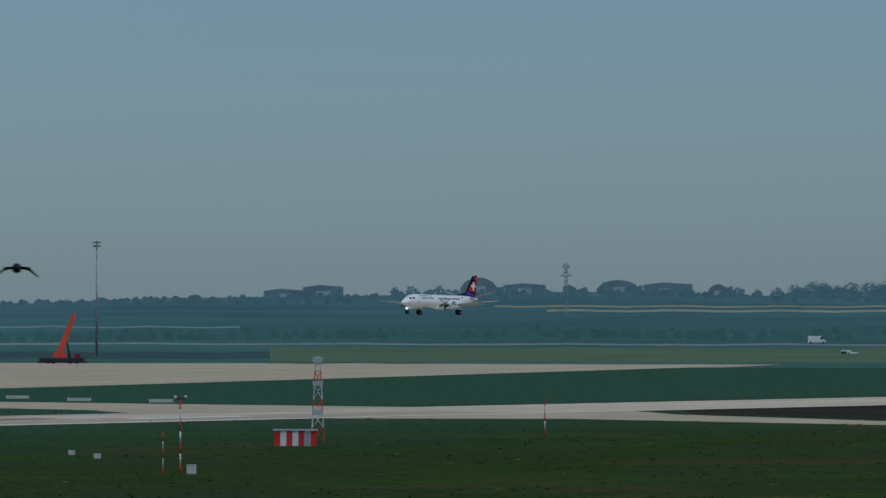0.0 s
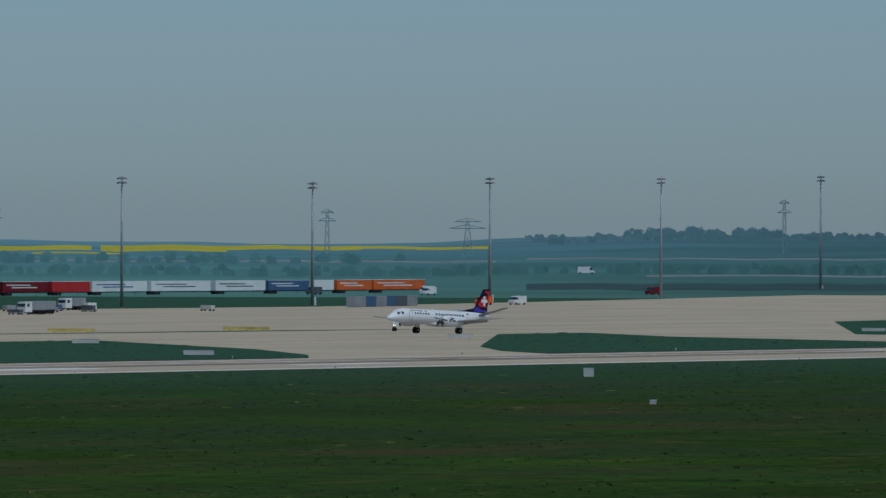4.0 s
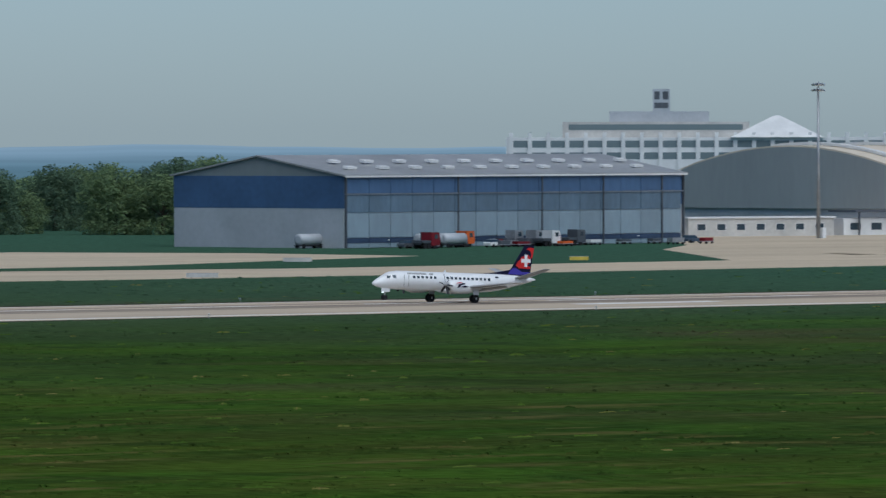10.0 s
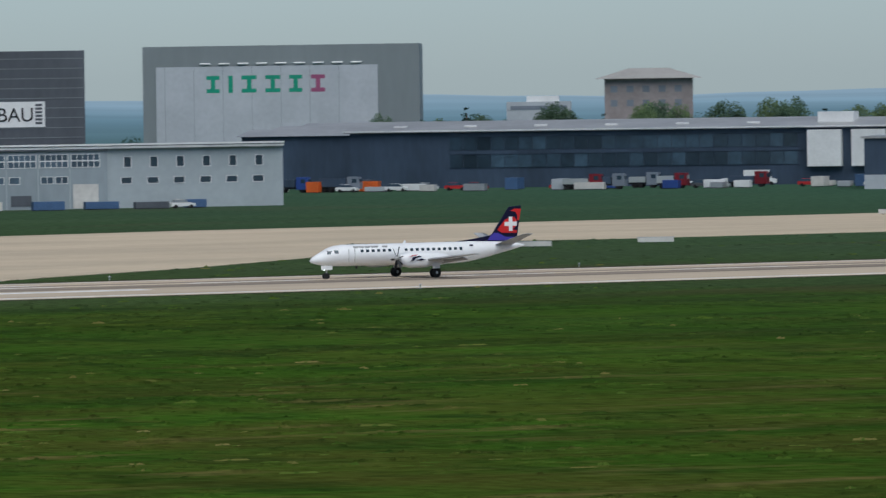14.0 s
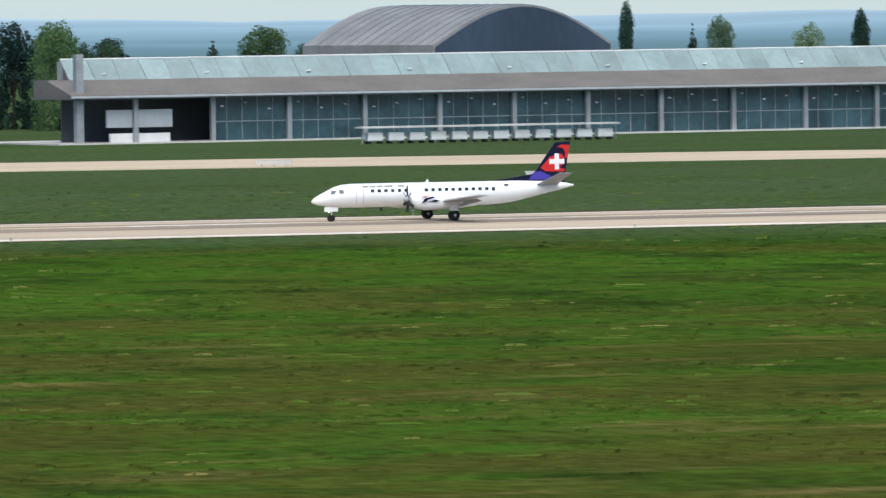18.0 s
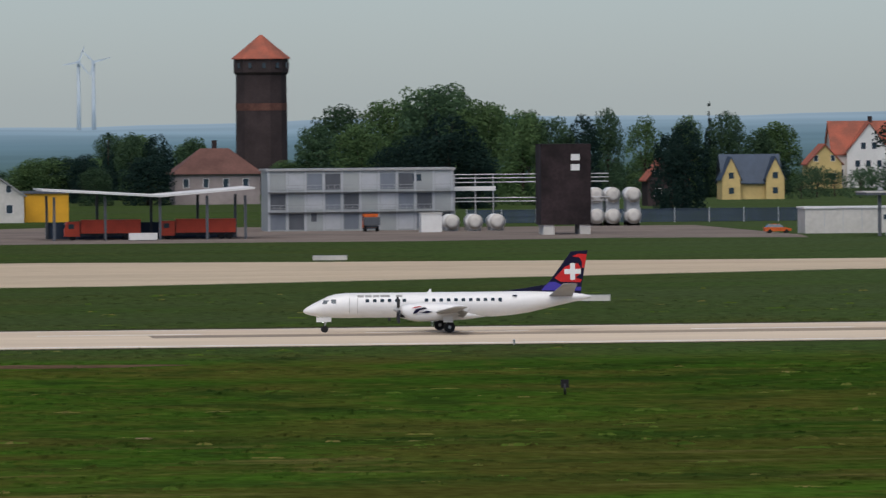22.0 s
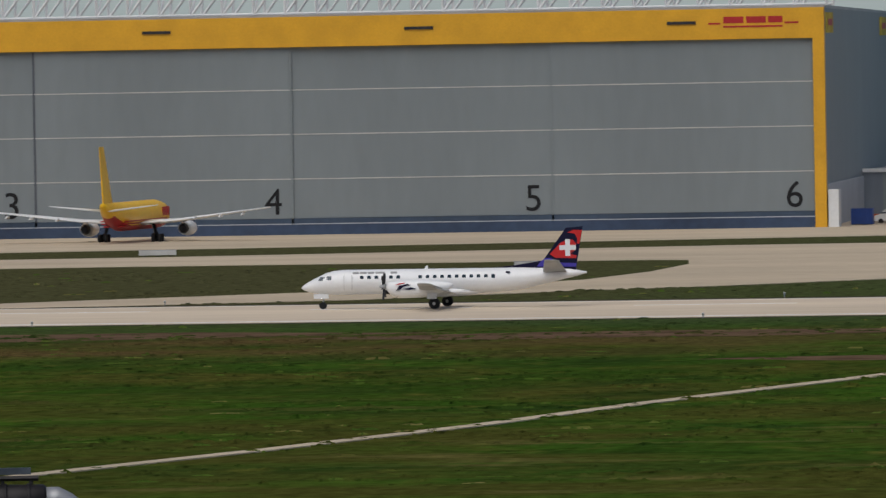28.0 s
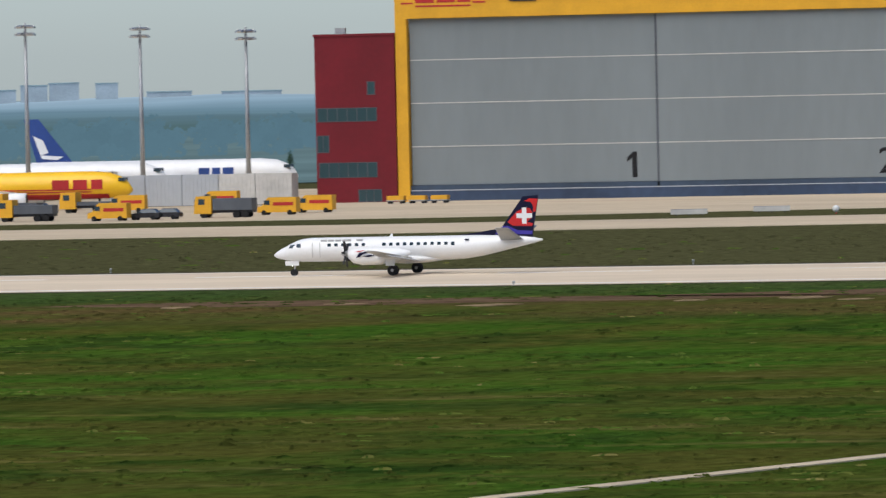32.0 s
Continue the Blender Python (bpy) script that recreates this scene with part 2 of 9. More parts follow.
WORKS_WALL = material("blue_grey_render", (0.275, 0.315, 0.335), 0.8, vary=0.08, scale=0.1, fine=0.9, stretch=(1, 1, 0.4))
ANNEX_WALL = material("pale_grey_render", (0.36, 0.40, 0.415), 0.8, vary=0.06, scale=0.1, fine=0.9)
# distant roof with haze mixed into its grey
HAZY_ROOF = material("hazy_grey_roof", (0.36, 0.345, 0.32), 0.8, vary=0.06, scale=0.06, fine=0.7)
CRANE_RED = material("crane_red", (0.58, 0.075, 0.035), 0.5, vary=0.08, scale=0.5, fine=3)
WORKS_GLASS = material("works_window_glass", (0.085, 0.125, 0.165), 0.25, vary=0.15, scale=0.2, fine=1.0, spec=0.5, rand=0.35)
HALL_GLASS = material("hall_green_glass", (0.045, 0.095, 0.115), 0.22, vary=0.25, scale=0.25, fine=1.4, spec=0.6, rand=0.15)
CANOPY_ROOF = material("brown_grey_canopy", (0.175, 0.16, 0.145), 0.8, vary=0.10, scale=0.15, fine=1.2)
OLD_ROOF = material("old_pale_sheet_roof", (0.27, 0.27, 0.265), 0.7, vary=0.12, scale=0.12, fine=0.8)
BLUE = material("blue_paint", (0.03, 0.07, 0.26), 0.5, vary=0.1, scale=0.3, fine=2)
SKY_BLUE = material("sky_blue_paint", (0.03, 0.27, 0.62), 0.4, vary=0.05, scale=0.3, fine=3, world=False)
ROOF_METAL = material("metal_roof", (0.40, 0.40, 0.39), 0.5, 0.3, vary=0.1, scale=0.08, fine=0.8)
ROOF_TAN = material("tan_roof", (0.70, 0.61, 0.48), 0.7, vary=0.08, scale=0.06, fine=0.7, other=(0.60, 0.52, 0.40))
ROOF_TILE = material("red_roof_tile", (0.40, 0.115, 0.07), 0.85, vary=0.15, scale=0.3, fine=3, other=(0.25, 0.09, 0.06))
ROOF_BROWN = material("brown_roof_tile", (0.15, 0.075, 0.06), 0.85, vary=0.15, scale=0.3, fine=3)
BRICK = material("dark_brick", (0.055, 0.040, 0.040), 0.9, vary=0.2, scale=0.2, fine=2.5, bump=0.3)
YELLOW_WALL = material("yellow_plaster", (0.62, 0.47, 0.20), 0.85, vary=0.08, scale=0.2, fine=2)
CARD = material("cardboard", (0.30, 0.19, 0.10), 0.85, vary=0.15, scale=0.5, fine=3)
BARK = material("bark", (0.07, 0.055, 0.04), 0.95, vary=0.25, scale=0.5, fine=4, bump=0.4, world=False)


def leaf_material(name, a, c):
    """Leaves that let a part of the light through."""
    m = material(name, a, 0.75, vary=0.16, scale=0.35, fine=2.2, other=c, spec=0.05, world=False, rand=0.16)
    n, l = m.node_tree.nodes, m.node_tree.links
    b = n["Principled BSDF"]
    tr = n.new("ShaderNodeBsdfTranslucent")
    l.new(b.inputs["Base Color"].links[0].from_socket, tr.inputs["Color"])
    mix = n.new("ShaderNodeMixShader")
    mix.inputs[0].default_value = 0.42
    l.new(b.outputs[0], mix.inputs[1]), l.new(tr.outputs[0], mix.inputs[2])
    l.new(mix.outputs[0], n["Material Output"].inputs["Surface"])
    return m


LEAF = leaf_material("leaves", (0.075, 0.130, 0.066), (0.055, 0.100, 0.054))
LEAF_DARK = leaf_material("dark_leaves", (0.028, 0.056, 0.044), (0.018, 0.038, 0.032))
LEAF_POPLAR = leaf_material("poplar_leaves", (0.055, 0.105, 0.070), (0.036, 0.076, 0.055))
LEAF_LIGHT = leaf_material("fresh_leaves", (0.115, 0.185, 0.072), (0.080, 0.140, 0.058))
# the next two have distance haze put into the leaf colour
HAZED_SPRING_LEAF = leaf_material("hazed_spring_leaves", (0.205, 0.275, 0.125), (0.155, 0.225, 0.115))
HAZED_BLUISH_LEAF = leaf_material("hazed_bluish_leaves", (0.140, 0.205, 0.120), (0.105, 0.165, 0.105))


# ---- mesh helpers ----
def box(bm, x0, x1, y0, y1, z0, z1):
    v = [bm.verts.new((x, y, z)) for z in (z0, z1) for x, y in ((x0, y0), (x1, y0), (x1, y1), (x0, y1))]
    for f in ((3, 2, 1, 0), (4, 5, 6, 7), (0, 1, 5, 4), (1, 2, 6, 5), (2, 3, 7, 6), (3, 0, 4, 7)):
        bm.faces.new([v[i] for i in f])
    return bm


def prism(bm, pts, axis, a, c):
    """Extrudes a polygon along an axis from a to c. pts are the two other coordinates, in the order xyz without the axis."""
    def at(p, s):
        q = list(p)
        q.insert(axis, s)
        return bm.verts.new(q)
    lo, hi = [at(p, a) for p in pts], [at(p, c) for p in pts]
    k = len(pts)
    bm.faces.new(lo), bm.faces.new(hi[::-1])
    for i in range(k):
        bm.faces.new((lo[i], hi[i], hi[(i + 1) % k], lo[(i + 1) % k]))
    return bm


def tube(bm, p0, p1, r0, r1=None, seg=8, cap=True):
    p0, p1 = Vector(p0), Vector(p1)
    r1 = r0 if r1 is None else r1
    q = (p1 - p0).to_track_quat("Z", "Y")
    ring = []
    for p, r in ((p0, r0), (p1, r1)):
        ring.append([bm.verts.new(p + q @ Vector((r * math.cos(2 * math.pi * i / seg), r * math.sin(2 * math.pi * i / seg), 0))) for i in range(seg)])
    for i in range(seg):
        f = bm.faces.new((ring[0][i], ring[0][(i + 1) % seg], ring[1][(i + 1) % seg], ring[1][i]))
        f.smooth = seg > 6
    if cap:
        bm.faces.new(ring[0][::-1]), bm.faces.new(ring[1])
    return bm


def loft(bm, rings, close=True, cap=True, smooth=True):
    """Skins a row of rings, each a list of points."""
    vs = [[bm.verts.new(p) for p in r] for r in rings]
    k = len(vs[0])
    for a, c in zip(vs, vs[1:]):
        for i in range(k if close else k - 1):
            f = bm.faces.new((a[i], a[(i + 1) % k], c[(i + 1) % k], c[i]))
            f.smooth = smooth
    if cap:
        bm.faces.new(vs[0][::-1]), bm.faces.new(vs[-1])
    return bm


def dome(bm, c, r, h, seg=16, rows=5):
    rings = []
    for j in range(rows):
        a = 0.5 * math.pi * j / rows
        rings.append([(c[0] + r * math.cos(a) * math.cos(2 * math.pi * i / seg), c[1] + r * math.cos(a) * math.sin(2 * math.pi * i / seg), c[2] + h * math.sin(a)) for i in range(seg)])
    return loft(bm, rings)


def mesh_of(name, bm, mat):
    me = bpy.data.meshes.new(name)
    bmesh.ops.recalc_face_normals(bm, faces=bm.faces)
    bm.to_mesh(me)
    bm.free()
    me.materials.append(mat)
    return me


LOOSE = {"roof_light", "door_slat", "door_joint", "hall_lamp", "emblem", "banner_bar"}


def islands(bm):
    """Splits a bmesh into one bmesh for each loose piece."""
    seen, out = set(), []
    for f in bm.faces:
        if f in seen:
            continue
        todo, mine = [f], []
        seen.add(f)
        while todo:
            q = todo.pop()
            mine.append(q)
            for e in q.edges:
                for o in e.link_faces:
                    if o not in seen:
                        seen.add(o)
                        todo.append(o)
        nb, made = bmesh.new(), {}
        for q in mine:
            for v in q.verts:
                if v not in made:
                    made[v] = nb.verts.new(v.co)
            nb.faces.new([made[v] for v in q.verts]).smooth = q.smooth
        out.append(nb)
    bm.free()
    return out


def part(name, bm, mat, parent, label="", m=None):
    if name in LOOSE:
        for piece in islands(bm):
            ob = new(name, mesh_of(name, piece, mat))
            ob.parent = parent
            if m is not None:
                ob.matrix_basis = m
            tagged(ob, label)
        return ob
    ob = new(name, mesh_of(name, bm, mat))
    ob.parent = parent
    if m is not None:
        ob.matrix_basis = m
    return tagged(ob, label)


def shared(name, me, parent, m):
    ob = new(name, me)
    ob.parent = parent
    ob.matrix_basis = m
    return ob


def thing(name, label, category, m, group="", kind=""):
    ob = new(name)
    ob.matrix_basis = m
    return tagged(ob, label, category, group, kind)


def solid(name, bm, mat, label, category="", m=None, group="", kind=""):
    ob = new(name, mesh_of(name, bm, mat))
    if m is not None:
        ob.matrix_basis = m
    return tagged(ob, label, category, group, kind)


def B():
    return bmesh.new()


def lettering(name, words, size, mat, parent, m, label=""):
    cu = bpy.data.curves.new(name, "FONT")
    cu.body, cu.size, cu.align_x, cu.extrude = words, size, "CENTER", 0.03
    tmp = bpy.data.objects.new(name, cu)
    me = bpy.data.meshes.new_from_object(tmp)
    bpy.data.objects.remove(tmp)
    me.materials.append(mat)
    ob = shared(name, me, parent, m @ pose(0, 0, 0, 90, 0, 0))
    return tagged(ob, label)


def bars(name, rects, mat, parent, y, label="", depth=0.04):
    """Flat bars on a face that looks to -y: rects of (x0, x1, z0, z1)."""
    bm = B()
    for x0, x1, z0, z1 in rects:
        box(bm, x0, x1, y - depth, y, z0, z1)
    return part(name, bm, mat, parent, label)


# ---- ground: one sheet to the horizon, flat round the airfield, rising gently far out ----
def land(az, r):
    """Height of the land at r metres: flat, and sinking a little where the far hills take over."""
    return 0.0 if r < 2420 else -3.0


def build_ground():
    bm = B()
    radii = [0, 150, 350, 700, 1200, 1800, 2400, 2440, 2800, 3100, 3400, 3700, 4000, 4300, 4600, 4800, 5600, 8000]
    azs = [-40 + 1.5 * i for i in range(87)] + [92 + 12 * i for i in range(19)]
    rows = [[bm.verts.new((r * math.sin(radians(a)), r * math.cos(radians(a)), land(a if a < 180 else -180, min(r, 4800)) if r < 5000 else -1.0)) for a in azs] for r in radii[1:]]
    mid = bm.verts.new((0, 0, 0))
    k = len(azs)
    for i in range(k):
        bm.faces.new((mid, rows[0][(i + 1) % k], rows[0][i]))
        for a, c in zip(rows, rows[1:]):
            bm.faces.new((a[i], a[(i + 1) % k], c[(i + 1) % k], c[i]))
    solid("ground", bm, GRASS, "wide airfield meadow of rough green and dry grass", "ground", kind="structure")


def sheet(bm, pts, z0, z1):
    return prism(bm, pts, 2, z0, z1)


build_ground()

RUNWAY_NEAR, RUNWAY_FAR = 750.0, 808.0


def runway_z(y):
    return 0.05 + (CROWN - 0.05) * (1 - abs(y - RUNWAY_Y) / 29.0)


def runway_strip(bm, x0, x1, y0, y1, lift=0.008):
    """A thin painted strip that follows the runway's camber, on one side of the crown."""
    z0, z1 = runway_z(y0), runway_z(y1)
    return prism(bm, [(y0, z0 - 0.05), (y1, z1 - 0.05), (y1, z1 + lift), (y0, z0 + lift)], 0, x0, x1)


solid("runway", prism(B(), [(RUNWAY_NEAR, -0.3), (RUNWAY_FAR, -0.3), (RUNWAY_FAR, 0.05), (RUNWAY_Y, CROWN), (RUNWAY_NEAR, 0.05)], 0, -1500, 2200), RUNWAY_MAT, "long pale concrete runway, crowned along its middle", "runway", kind="structure")
for y0, y1 in ((RUNWAY_NEAR - 1.6, RUNWAY_NEAR), (RUNWAY_FAR, RUNWAY_FAR + 4.5)):
    solid("runway_shoulder", box(B(), -1500, 2200, y0, y1, -0.3, 0.035), EDGE_STRIP, "dark brown strip along the runway edge", "shoulder", kind="structure")
TAXI = ((-1500, 965, 1022), (-300, 970, 1023), (-190, 988, 1038), (-125, 985, 1060), (-80, 960, 1064), (-15, 975, 1070), (15, 990, 1100), (40, 1000, 1150),
        (75, 1005, 1153), (113, 1025, 1140), (170, 1060, 1128), (290, 1066, 1127), (412, 1045, 1105), (480, 1022, 1078), (560, 960, 1060), (600, 948, 1068),
        (740, 948, 1072), (775, 945, 1018), (860, 947, 1000), (970, 957, 1010), (1080, 958, 1014), (1200, 955, 1015), (1385, 960, 1004))
bm = sheet(B(), [(x, n) for x, n, f in TAXI] + [(x, f) for x, n, f in TAXI[::-1]], -0.3, 0.07)
solid("taxiway", bm, CONCRETE, "pale concrete taxiway beside the runway", "taxiway", kind="structure")

EXITS = (
    [(-190, 806), (-150, 848), (-132, 866), (-120, 893), (-117, 925), (-117, 960), (-122, 1000), (-30, 1000), (-23, 960), (-45, 936), (-83, 884), (-100, 862), (-115, 848), (-133, 825), (-153, 815), (-176, 806)],
    [(330, 806), (382, 831), (408, 842), (430, 857), (461, 891), (485, 933), (498, 978), (480, 1040), (620, 1040), (560, 950), (520, 890), (484, 856), (452, 832), (425, 806)],
    [(1060, 806), (1090, 829), (1130, 870), (1194, 957), (1300, 1000), (1385, 1004), (1183, 863), (1144, 830), (1125, 806)],
    [(1255, 806), (1286, 836), (1315, 915), (1383, 1003), (1440, 1030), (1556, 1040), (1368, 909), (1352, 806)],
    [(1225, 752), (1245, 714), (1217, 639), (1130, 480), (1190, 500), (1252, 657), (1298, 722), (1335, 752)],
)
for pts in EXITS:
    solid("taxiway_exit", sheet(B(), pts, -0.3, 0.06), CONCRETE, "pale concrete exit that links runway and taxiway", "taxiway", kind="structure")

APRONS = (
    [(1018, 1040), (1100, 1026), (1190, 1023), (1320, 1020), (1407, 1004), (1556, 1034), (1800, 1090), (2319, 1217), (2244, 1306), (2144, 1424), (1900, 1345), (1700, 1290), (1260, 1290), (1160, 1240), (1082, 1148)],
    [(960, 1008), (1015, 1012), (1030, 1060), (1084, 1150), (1040, 1110)],
    [(745, 1060), (745, 1078), (821, 1120), (902, 1165), (940, 1168), (960, 1130), (960, 1085), (860, 1040), (790, 1030)],
    [(-1200, 1040), (-306, 1060), (-203, 1085), (-45, 1127), (-8, 1132), (-18, 1262), (-70, 1262), (-130, 1300), (-700, 1300), (-1200, 1250)],
)
for pts in APRONS:
    solid("apron", sheet(B(), pts, -0.3, 0.05), CONCRETE, "broad apron of pale concrete slabs", "apron", kind="structure")

solid("bare_patch", sheet(B(), [(1346, 748), (1432, 748), (1440, 735), (1275, 668), (1306, 722)], -0.2, 0.03), DARK_EARTH, "dark bare ground between the runway and its side strip", "soil", kind="structure")
YARD = [(202.7, 1305.2), (175.5, 1318.1), (144.1, 1305), (113.2, 1308.9), (78.7, 1309.6), (69.5, 1323.6), (39.8, 1294.8), (31.5, 1305.9), (31.1, 1401.5), (33.6, 1470.9), (38.7, 1444.3), (50.1, 1443.1), (64.5, 1467.6), (83.7, 1465.6), (98.8, 1482), (133.4, 1463.6), (172.7, 1441.6), (191.9, 1441.4), (204.2, 1439.3), (205.2, 1327.3)]
solid("yard", sheet(B(), YARD, -0.3, 0.045), YARD_MAT, "worn grey-brown paved service yard before the sheds", "yard", kind="structure")

bm = B()
for y in (752.0, 804.6):
    runway_strip(bm, -1500, 2200, y, y + 1.3)
solid("runway_edge_line", bm, WHITE_LINE, "white edge lines painted along the runway", "marking", kind="structure")
bm = B()
for i in range(118):
    runway_strip(bm, -1480 + 30 * i, -1465 + 30 * i, 777.9, 778.9)
solid("runway_centre_line", bm, WHITE_LINE, "white dashed centre line on the runway", "marking", kind="structure")
bm = B()
for x0, x1, w in ((403, 428, 3), (553, 576, 3), (703, 726, 3), (908, 958, 6), (1003, 1028, 3), (1192, 1228, 4)):
    runway_strip(bm, x0, x1, 764.0, 764.0 + w, 0.010)
    runway_strip(bm, x0, x1, 788.0, 788.0 + w, 0.010)
solid("touchdown_marking", bm, WHITE_LINE, "white touchdown bars painted on the runway", "marking", kind="structure")
bm = B()
runway_strip(bm, 180, 1180, 769.5, 777.5, 0.005)
runway_strip(bm, 180, 1180, 780.5, 788.5, 0.005)
runway_strip(bm, 60, 180, 770.5, 776.5, 0.005)
bw = runway_strip(runway_strip(B(), 150, 1300, 753.6, 769.4, 0.004), 150, 1300, 788.6, 804.2, 0.004)
solid("runway_wear", bw, WORN_CONCRETE, "greyer worn concrete of the touchdown zone", "marking", kind="structure")
solid("rubber_streak", bm, RUBBER_MARKS, "dark tyre rubber ground into the concrete", "marking", kind="structure")


# ---- the landing aircraft: a white twin turboprop with a red and blue fin ----
def ring(x, r, z, ry=None, seg=24, y=0.0):
    ry = ry or r
    return [(x, y + ry * math.cos(2 * math.pi * i / seg), z + r * math.sin(2 * math.pi * i / seg)) for i in range(seg)]


def wing_ring(x0, chord, y, z, thick, flip=1):
    """A wing section: leading edge at x0, trailing edge at x0 + chord."""
    prof = ((0, 0), (0.05, 0.35), (0.25, 0.6), (0.6, 0.42), (1, 0.02), (0.6, -0.28), (0.25, -0.4), (0.05, -0.25))
    return [(x0 + chord * a, y, z + thick * c) for a, c in prof]


def both(bm, pts_xz, y, t):
    """Thin plates on both sides of the fin, at y and -y."""
    prism(bm, pts_xz, 1, y, y + t)
    prism(bm, pts_xz, 1, -y - t, -y)
    return bm


def build_turboprop():
    """Nose towards -x; origin on the ground below the main wheels."""
    O = 13.2
    top = thing("turboprop_airliner", "white twin turboprop airliner with red and navy fin", "aircraft", pose(0, 0, 0))
    prof = ((0.0, 0.06, 2.0), (0.25, 0.27, 2.03), (0.7, 0.48, 2.1), (1.2, 0.65, 2.18), (1.7, 0.80, 2.27), (2.3, 0.98, 2.38), (3.0, 1.10, 2.46), (4.0, 1.16, 2.5), (8, 1.16, 2.5), (13, 1.16, 2.5), (18, 1.16, 2.5),
            (19.5, 1.11, 2.56), (21, 1.0, 2.66), (22.5, 0.82, 2.80), (24, 0.62, 2.95), (25.4, 0.42, 3.06), (26.2, 0.27, 3.1), (26.6, 0.16, 3.1), (26.7, 0.05, 3.1))
    part("fuselage", loft(B(), [ring(x - O, r, z) for x, r, z in prof]), PLANE_WHITE, top)
    bm = B()
    loft(bm, [[(x - O, w * math.cos(a), z + h * math.sin(a)) for a in [2 * math.pi * i / 14 for i in range(14)]] for x, w, h, z in ((10.4, 0.3, 0.1, 1.4), (11.6, 1.1, 0.4, 1.5), (13.4, 1.3, 0.5, 1.5), (15.2, 1.15, 0.42, 1.5), (17, 0.3, 0.12, 1.42))])
    part("belly_fairing", bm, PLANE_WHITE, top)
    for s in (1, -1):
        bm = B()
        loft(bm, [wing_ring(11.5 - O, 2.75, s * 0.6, 1.62, 0.42), wing_ring(11.8 - O, 2.35, s * 4.1, 1.85, 0.36), wing_ring(12.8 - O, 1.25, s * 12.2, 2.55, 0.17), wing_ring(13.0 - O, 0.7, s * 12.4, 2.57, 0.08)])
        wing = part("wing", bm, PLANE_GREY, top, "light grey tapered wing")
        part("flap", loft(B(), [[(14.1 - O, s * 1.3, 1.62), (14.85 - O, s * 1.3, 1.32), (14.8 - O, s * 1.3, 1.26), (14.05 - O, s * 1.3, 1.52)], [(13.9 - O, s * 9.0, 2.2), (14.45 - O, s * 9.0, 1.98), (14.4 - O, s * 9.0, 1.93), (13.88 - O, s * 9.0, 2.12)]], smooth=False), PLANE_GREY, wing)
        bm = B()
        nz = 2.02
        loft(bm, [ring(x - O, r, nz + dz, w, 18, s * 4.12) for x, r, w, dz in ((8.72, 0.32, 0.30, 0.08), (8.85, 0.48, 0.42, 0.02), (9.3, 0.72, 0.58, -0.08), (10.2, 0.86, 0.64, -0.13), (12.0, 0.84, 0.62, -0.12), (13.6, 0.62, 0.5, 0.0), (14.6, 0.34, 0.27, 0.1), (15.0, 0.1, 0.1, 0.15))])
        nac = part("engine_nacelle", bm, PLANE_WHITE, top)
        part("air_intake", loft(B(), [ring(8.64 - O, 0.2, nz - 0.38, 0.28, 12, s * 4.12), ring(9.4 - O, 0.22, nz - 0.42, 0.3, 12, s * 4.12)]), BLACK, nac)
        part("exhaust", tube(B(), (13.2 - O, s * 4.12, 2.3), (13.9 - O, s * 4.12, 2.34), 0.16, 0.14, 12), DARK, nac)
        # swirl decal as two plain dark strokes
        bm = B()
        yo = s * 4.12 - 0.70
        prism(bm, [(9.7 - O, 1.75), (10.0 - O, 2.2), (10.8 - O, 2.38), (11.1 - O, 2.26), (10.4 - O, 2.12), (10.1 - O, 1.85)], 1, yo - 0.03, yo)
        prism(bm, [(10.3 - O, 1.9), (11.1 - O, 2.05), (11.6 - O, 1.95), (11.0 - O, 1.82)], 1, yo - 0.03, yo)
        part("nacelle_decal", bm, NAVY, nac, "dark swirl painted on the nacelle")
        part("nacelle_stroke", prism(B(), [(9.55 - O, 2.28), (9.95 - O, 2.42), (10.6 - O, 2.5), (10.5 - O, 2.42), (10.0 - O, 2.32)], 1, yo - 0.02, yo + 0.06), TAIL_RED, nac, "thin red stroke on the nacelle")
        hub = new("propeller")
        hub.parent = top
        hub.matrix_basis = pose(8.45 - O, s * 4.12, 2.14)
        part("spinner", loft(B(), [ring(-0.45, 0.03, 0, None, 12), ring(-0.3, 0.16, 0, None, 12), ring(0.0, 0.27, 0, None, 12), ring(0.16, 0.29, 0, None, 12)]), PLANE_GREY, hub)
        for k in range(6):
            a = 2 * math.pi * k / 6
            bm = B()
            loft(bm, [[(-0.08 - w * 0.35, -w, 0.2 + d), (-0.05 - w * 0.35, -w, 0.2 + d), (0.1 + w * 0.35, w, 0.2 + d), (0.07 + w * 0.35, w, 0.2 + d)] for d, w in ((0, 0.05), (0.4, 0.08), (0.8, 0.09), (1.0, 0.06), (1.1, 0.03))], smooth=False)
            part("blade", bm, DARK, hub, "dark curved propeller blade", pose(0, 0, 0, math.degrees(a)))
        leg = part("main_gear", tube(B(), (13.2 - O, s * 4.12, 0.5), (13.0 - O, s * 4.12, 1.6), 0.09, 0.11, 10), PLANE_GREY, top)
        for d in (-0.24, 0.24):
            wheel = part("wheel", tube(B(), (0, -0.13, 0), (0, 0.13, 0), 0.5, 0.5, 20), BLACK, leg, "", pose(0, s * 4.12 + d, 0.5))
            part("rim", tube(B(), (0, s * 4.12 + d - 0.14, 0.5), (0, s * 4.12 + d + 0.14, 0.5), 0.15, 0.15, 12), PLANE_GREY, leg)
